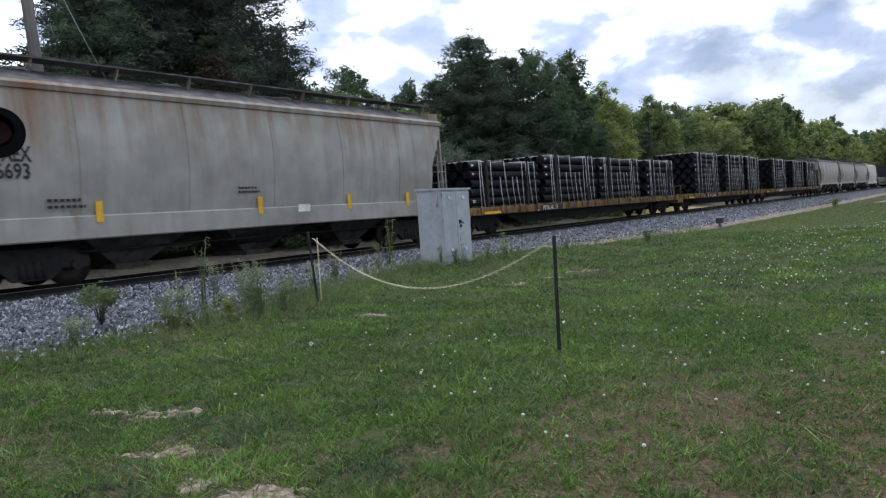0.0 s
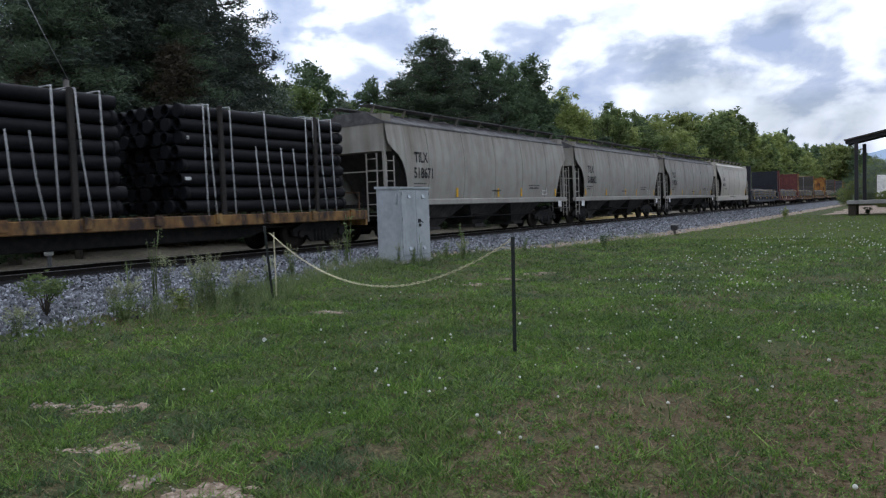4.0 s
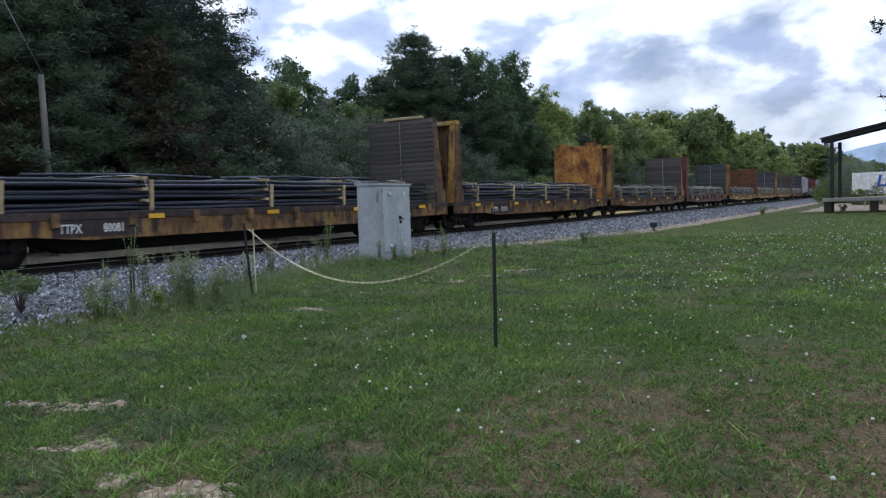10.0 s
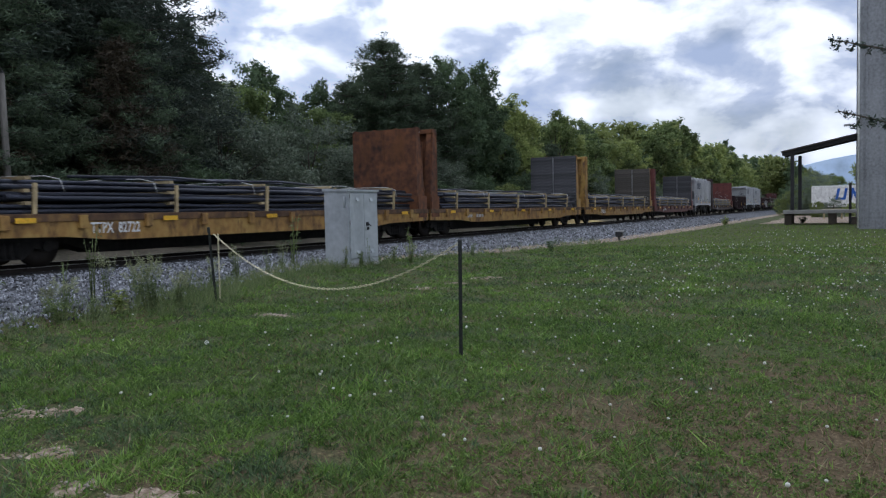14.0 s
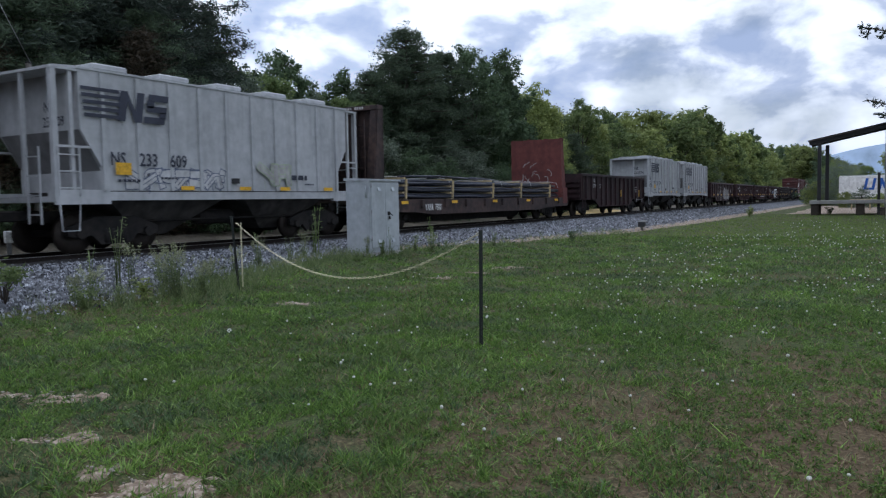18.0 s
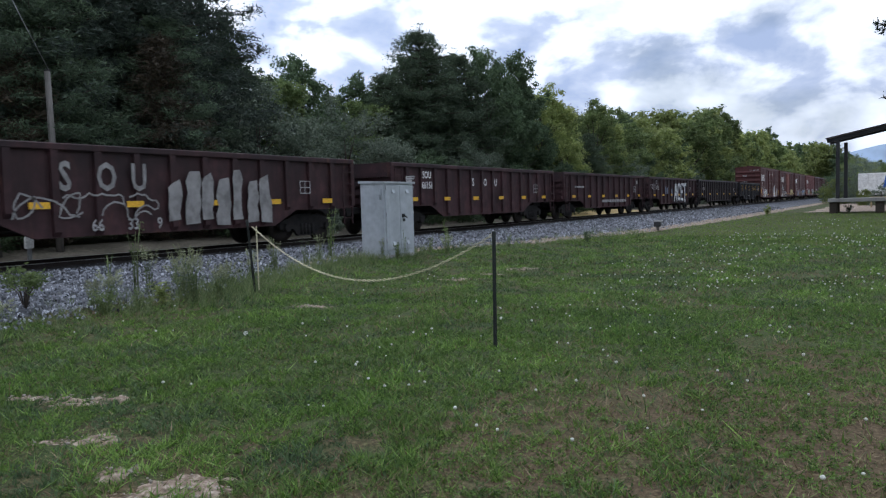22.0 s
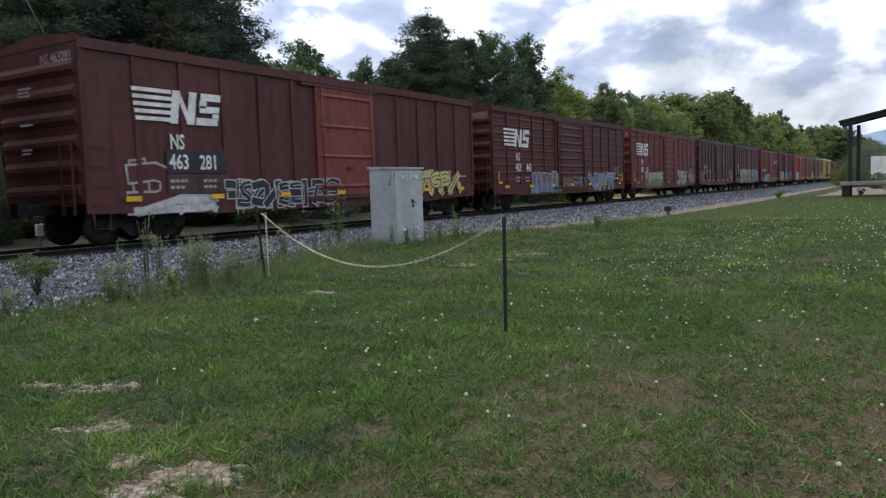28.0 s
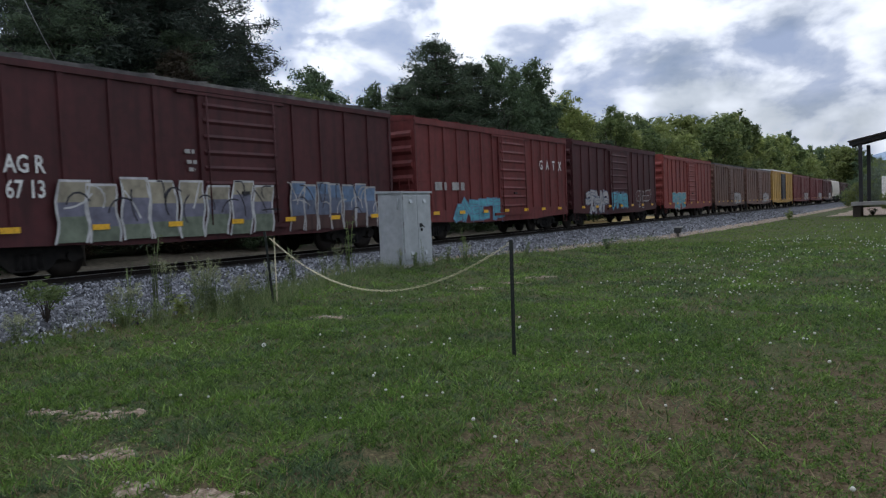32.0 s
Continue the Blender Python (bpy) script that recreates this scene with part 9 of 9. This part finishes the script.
def seed_heads():
    """White dandelion clocks on thin stalks, scattered over the lawn."""
    rng = np.random.default_rng(21)
    heads, stalks = Geo(), Geo()
    spots = [(-3.83, 4.55), (-3.78, 5.68), (-3.6, 5.7), (-2.5, 4.6), (-2.42, 4.75)]
    for n, x0, x1, y0, y1 in ((70, -5.5, 3.5, 4.5, 9), (290, -5.0, 5.0, 9, 17), (800, -6.0, 7.5, 14, 34), (150, -5, 6, 30, 50), (24, -9.5, -5, 6, 14)):
        for _ in range(n):
            y = rng.uniform(y0, y1)
            x = rng.uniform(x0, x1) + rng.normal(0, 0.4)
            if noise.noise((x * 0.35, y * 0.2, 8)) > -0.25:
                spots.append((x, y))
    for x, y in spots:
        h = rng.uniform(0.05, 0.17)
        z = ground_z(x, y)
        dx, dy = rng.normal(0, 0.015, 2)
        r = rng.uniform(0.0075, 0.0155) * (1 + 0.022 * y)
        heads.ball((x + dx, y + dy, z + h + r), r, 6, 4, rng.uniform(0.55, 1.0))
        stalks.tube([(x, y, z), (x + dx, y + dy, z + h)], 0.0028, 4, caps=False)
    tagged(new("dandelion_clocks", heads.mesh("dandelion_clocks", M["fluff"])), "white dandelion seed heads in the lawn", "dandelions", kind="stuff")
    tagged(new("dandelion_stalks", stalks.mesh("dandelion_stalks", M["grass"])), "thin green dandelion stalks", "dandelions", kind="stuff")


seed_heads()


def weed(x, y, h, spread, seed, material, stalks=6, leaf=0.03, count=260, label="tall weed growing from the ballast edge", bare_low=0.2):
    """A stalky weed: several bent stems with narrow leaves."""
    rng = np.random.default_rng(seed)
    w = thing("weed", label, "weed", "weeds along the ballast", at=pose(x, y, ground_z(x, y)))
    g = Geo()
    cs, rs = [], []
    for k in range(stalks):
        a = rng.uniform(0, 6.28)
        l = spread * rng.uniform(0.2, 1)
        t = h * rng.uniform(0.65, 1.0)
        pts = [(0.03 * math.cos(a), 0.03 * math.sin(a), 0), (l * 0.4 * math.cos(a), l * 0.4 * math.sin(a), t * 0.6), (l * math.cos(a), l * math.sin(a), t)]
        g.tube(pts, [0.008, 0.006, 0.003], 4)
        for j in range(7):
            s = bare_low + (1 - bare_low) * (j + rng.random()) / 7
            p = Vector(pts[0]).lerp(Vector(pts[1]), s / 0.6) if s < 0.6 else Vector(pts[1]).lerp(Vector(pts[2]), (s - 0.6) / 0.4)
            cs.append(tuple(p))
            rs.append(leaf * 1.6 + 0.05 * rng.random())
    tagged(part("stem", g, material, w), kind="stuff")
    tagged(part("leaves", leaf_mesh("leaves", cs, rs, int(count * 0.7), leaf, material, rng, 0, (1, 1, 1), 1.5), None, w), kind="stuff")


for k, (x, y, h, sp, mt, st, lf, ct) in enumerate((
        (-11.3, 8.5, 1.4, 0.16, "grass_tall", 6, 0.02, 200), (-11.9, 8.4, 0.85, 0.12, "grass_tall", 4, 0.018, 90),
        (-10.35, 8.27, 0.36, 0.12, "leaf_bright", 9, 0.04, 170), (-10.3, 7.2, 0.42, 0.25, "leaf", 10, 0.025, 220), (-10.2, 7.7, 0.45, 0.2, "grass_tall", 9, 0.018, 180),
        (-12.15, 14.9, 1.5, 0.15, "leaf", 3, 0.03, 110), (-12.5, 15.2, 0.9, 0.2, "leaf", 5, 0.028, 100), (-11.9, 13.6, 0.7, 0.15, "grass_tall", 5, 0.016, 100), (-12.0, 12.7, 0.8, 0.2, "grass_tall", 5, 0.016, 110),
        (-11.35, 16.6, 0.45, 0.12, "leaf", 7, 0.025, 160), (-11.3, 16.9, 0.85, 0.05, "grass_tall", 2, 0.015, 60), (-11.6, 18.6, 0.5, 0.2, "grass_tall", 6, 0.025, 180), (-11.5, 19.6, 0.75, 0.12, "leaf", 3, 0.03, 90), (-11.9, 20.1, 1.0, 0.1, "leaf", 2, 0.03, 70), (-10.9, 22.4, 0.5, 0.2, "grass_tall", 6, 0.02, 140), (-9.9, 27, 0.5, 0.4, "leaf_dark", 8, 0.03, 220), (-9.0, 66, 0.9, 0.5, "leaf_bright", 9, 0.07, 300), (-3.5, 71.8, 0.7, 0.6, "leaf_dark", 9, 0.06, 300))):
    weed(x, y, h, sp, 300 + k, M[mt], st, lf, ct)


def sapling(x, y, h, spread, seed):
    """A bushy broad-leaved sapling with its leaves gathered high."""
    rng = np.random.default_rng(seed)
    w = thing("sapling", "small leafy sapling rooted in the ballast", "sapling", at=pose(x, y, ground_z(x, y)))
    g = Geo()
    cs, rs = [], []
    for k in range(9):
        a = 2 * math.pi * k / 9 + rng.uniform(-0.3, 0.3)
        l = spread * rng.uniform(0.35, 1)
        tip = (l * math.cos(a), l * math.sin(a), h * rng.uniform(0.72, 1.0))
        g.tube([(0, 0, 0), (tip[0] * 0.3, tip[1] * 0.3, tip[2] * 0.55), tip], [0.012, 0.008, 0.003], 5)
        for s in (0.55, 0.75, 0.95, 1.0):
            cs.append((tip[0] * s, tip[1] * s, tip[2] * (0.45 + 0.55 * s)))
            rs.append(0.1)
    tagged(part("stem", g, M["bark"], w), kind="stuff")
    tagged(part("leaves", leaf_mesh("leaves", cs, rs, 520, 0.036, M["leaf"], rng, 0, (1, 1, 0.7), 1.2), None, w), kind="stuff")


sapling(-11.24, 6.5, 0.62, 0.42, 71)


def seed_grass(x, y, h, spread, stems, seed):
    """A clump of tall grass whose thin stems end in pale nodding seed heads."""
    rng = np.random.default_rng(seed)
    w = thing("grass_clump", "clump of tall grass with pale seed heads", "grass", "weeds along the ballast", at=pose(x, y, ground_z(x, y)))
    g = Geo()
    cs, rs, lc, lr = [], [], [], []
    for k in range(stems):
        a = rng.uniform(0, 6.28)
        l = spread * rng.uniform(0.1, 1)
        t = h * rng.uniform(0.6, 1.0)
        b = (0.12 * spread * rng.normal(), 0.12 * spread * rng.normal(), 0)
        top = Vector((b[0] + l * math.cos(a), b[1] + l * math.sin(a), t))
        mid = Vector((b[0] + 0.35 * l * math.cos(a), b[1] + 0.35 * l * math.sin(a), t * 0.62))
        g.tube([b, mid, top], [0.004, 0.003, 0.0018], 4)
        for j in range(6):
            p = mid.lerp(top, 0.55 + 0.45 * j / 5)
            cs.append(tuple(p))
            rs.append(0.022 + 0.012 * (5 - j) / 5)
        for j in range(3):
            p = Vector(b).lerp(mid, rng.uniform(0.1, 1.0))
            lc.append(tuple(p))
            lr.append(0.07)
    tagged(part("stem", g, M["grass_tall"], w), kind="stuff")
    tagged(part("seed_head", leaf_mesh("seed_head", cs, rs, stems * 26, 0.011, M["pale_seed"], rng, 0, (1, 1, 1.3), 2.2), None, w), kind="stuff")
    tagged(part("leaves", leaf_mesh("leaves", lc, lr, stems * 6, 0.018, M["grass_tall"], rng, 0, (1, 1, 1.6), 3.0), None, w), kind="stuff")


M["pale_seed"] = leaf_mat("pale_seed_heads", (0.3, 0.32, 0.19), (0.18, 0.2, 0.11), (0.44, 0.45, 0.3), 0.4)
for k, (x, y, h, sp, n) in enumerate(((-10.3, 8.85, 1.0, 0.34, 34), (-10.65, 8.95, 0.85, 0.3, 22), (-10.15, 9.3, 0.6, 0.25, 20), (-11.2, 8.7, 0.95, 0.2, 12), (-11.0, 7.8, 0.55, 0.3, 18), (-10.7, 7.3, 0.5, 0.3, 18), (-11.6, 9.6, 0.7, 0.2, 10), (-11.3, 11.2, 0.65, 0.25, 14), (-11.7, 12.3, 0.75, 0.2, 12), (-12.0, 14.2, 0.8, 0.2, 12), (-11.2, 18.9, 0.6, 0.25, 14), (-11.7, 16.4, 0.6, 0.12, 8), (-10.9, 10.2, 0.55, 0.25, 16), (-10.4, 5.6, 0.45, 0.3, 16))):
    seed_grass(x, y, h, sp, n, 500 + k)


def chicory(x, y):
    """A small weed with a few blue flowers near the ground."""
    rng = random.Random(90)
    w = thing("chicory", "low weed with small blue flowers in the grass", "weed", at=pose(x, y, ground_z(x, y)))
    stems = Geo()
    for _ in range(6):
        dx, dy, h = rng.uniform(-0.09, 0.09), rng.uniform(-0.09, 0.09), rng.uniform(0.11, 0.19)
        stems.tube([(0, 0, 0), (dx * 0.5, dy * 0.5, h * 0.6), (dx, dy, h)], [0.003, 0.0025, 0.002], 4)
        g = Geo()
        for k in range(8):
            a0, a1 = 0.785 * k, 0.785 * k + 0.6
            g.face([(dx, dy, h), (dx + 0.014 * math.cos(a0), dy + 0.014 * math.sin(a0), h + 0.006), (dx + 0.014 * math.cos(a1), dy + 0.014 * math.sin(a1), h + 0.006)])
        part("flower", g, M["blue_petal"], w, "small blue flower")
    part("stem", stems, M["grass_tall"], w)


M["blue_petal"] = mat("blue_petal", (0.16, 0.16, 0.5), 0.7, grain=40, bump=0)
chicory(-4.06, 2.10)


def litter():
    b = thing("plastic_cup", "small crumpled white plastic cup lying in the grass", "litter", at=pose(-7.5, 7.33, 0.03, 78, 20, 30) @ Matrix.Diagonal((0.65, 0.65, 0.65, 1)))
    part("shell", Geo().tube([(0, 0, 0), (0, 0, 0.05), (0, 0, 0.11)], [0.03, 0.036, 0.042], 10), M["white"], b)
    part("rim", Geo().tube([(0, 0, 0.108), (0, 0, 0.116)], 0.045, 10), M["white"], b)


litter()


# ---- what moves: the whole train, along its track ----
TIMES = [0.5 * i for i in range(65)]


def motions():
    for ob, along, z in MOVING:
        walk(ob, [(t, on_track(along - gone(t), RAIL_Z + z)) for t in TIMES])


motions()
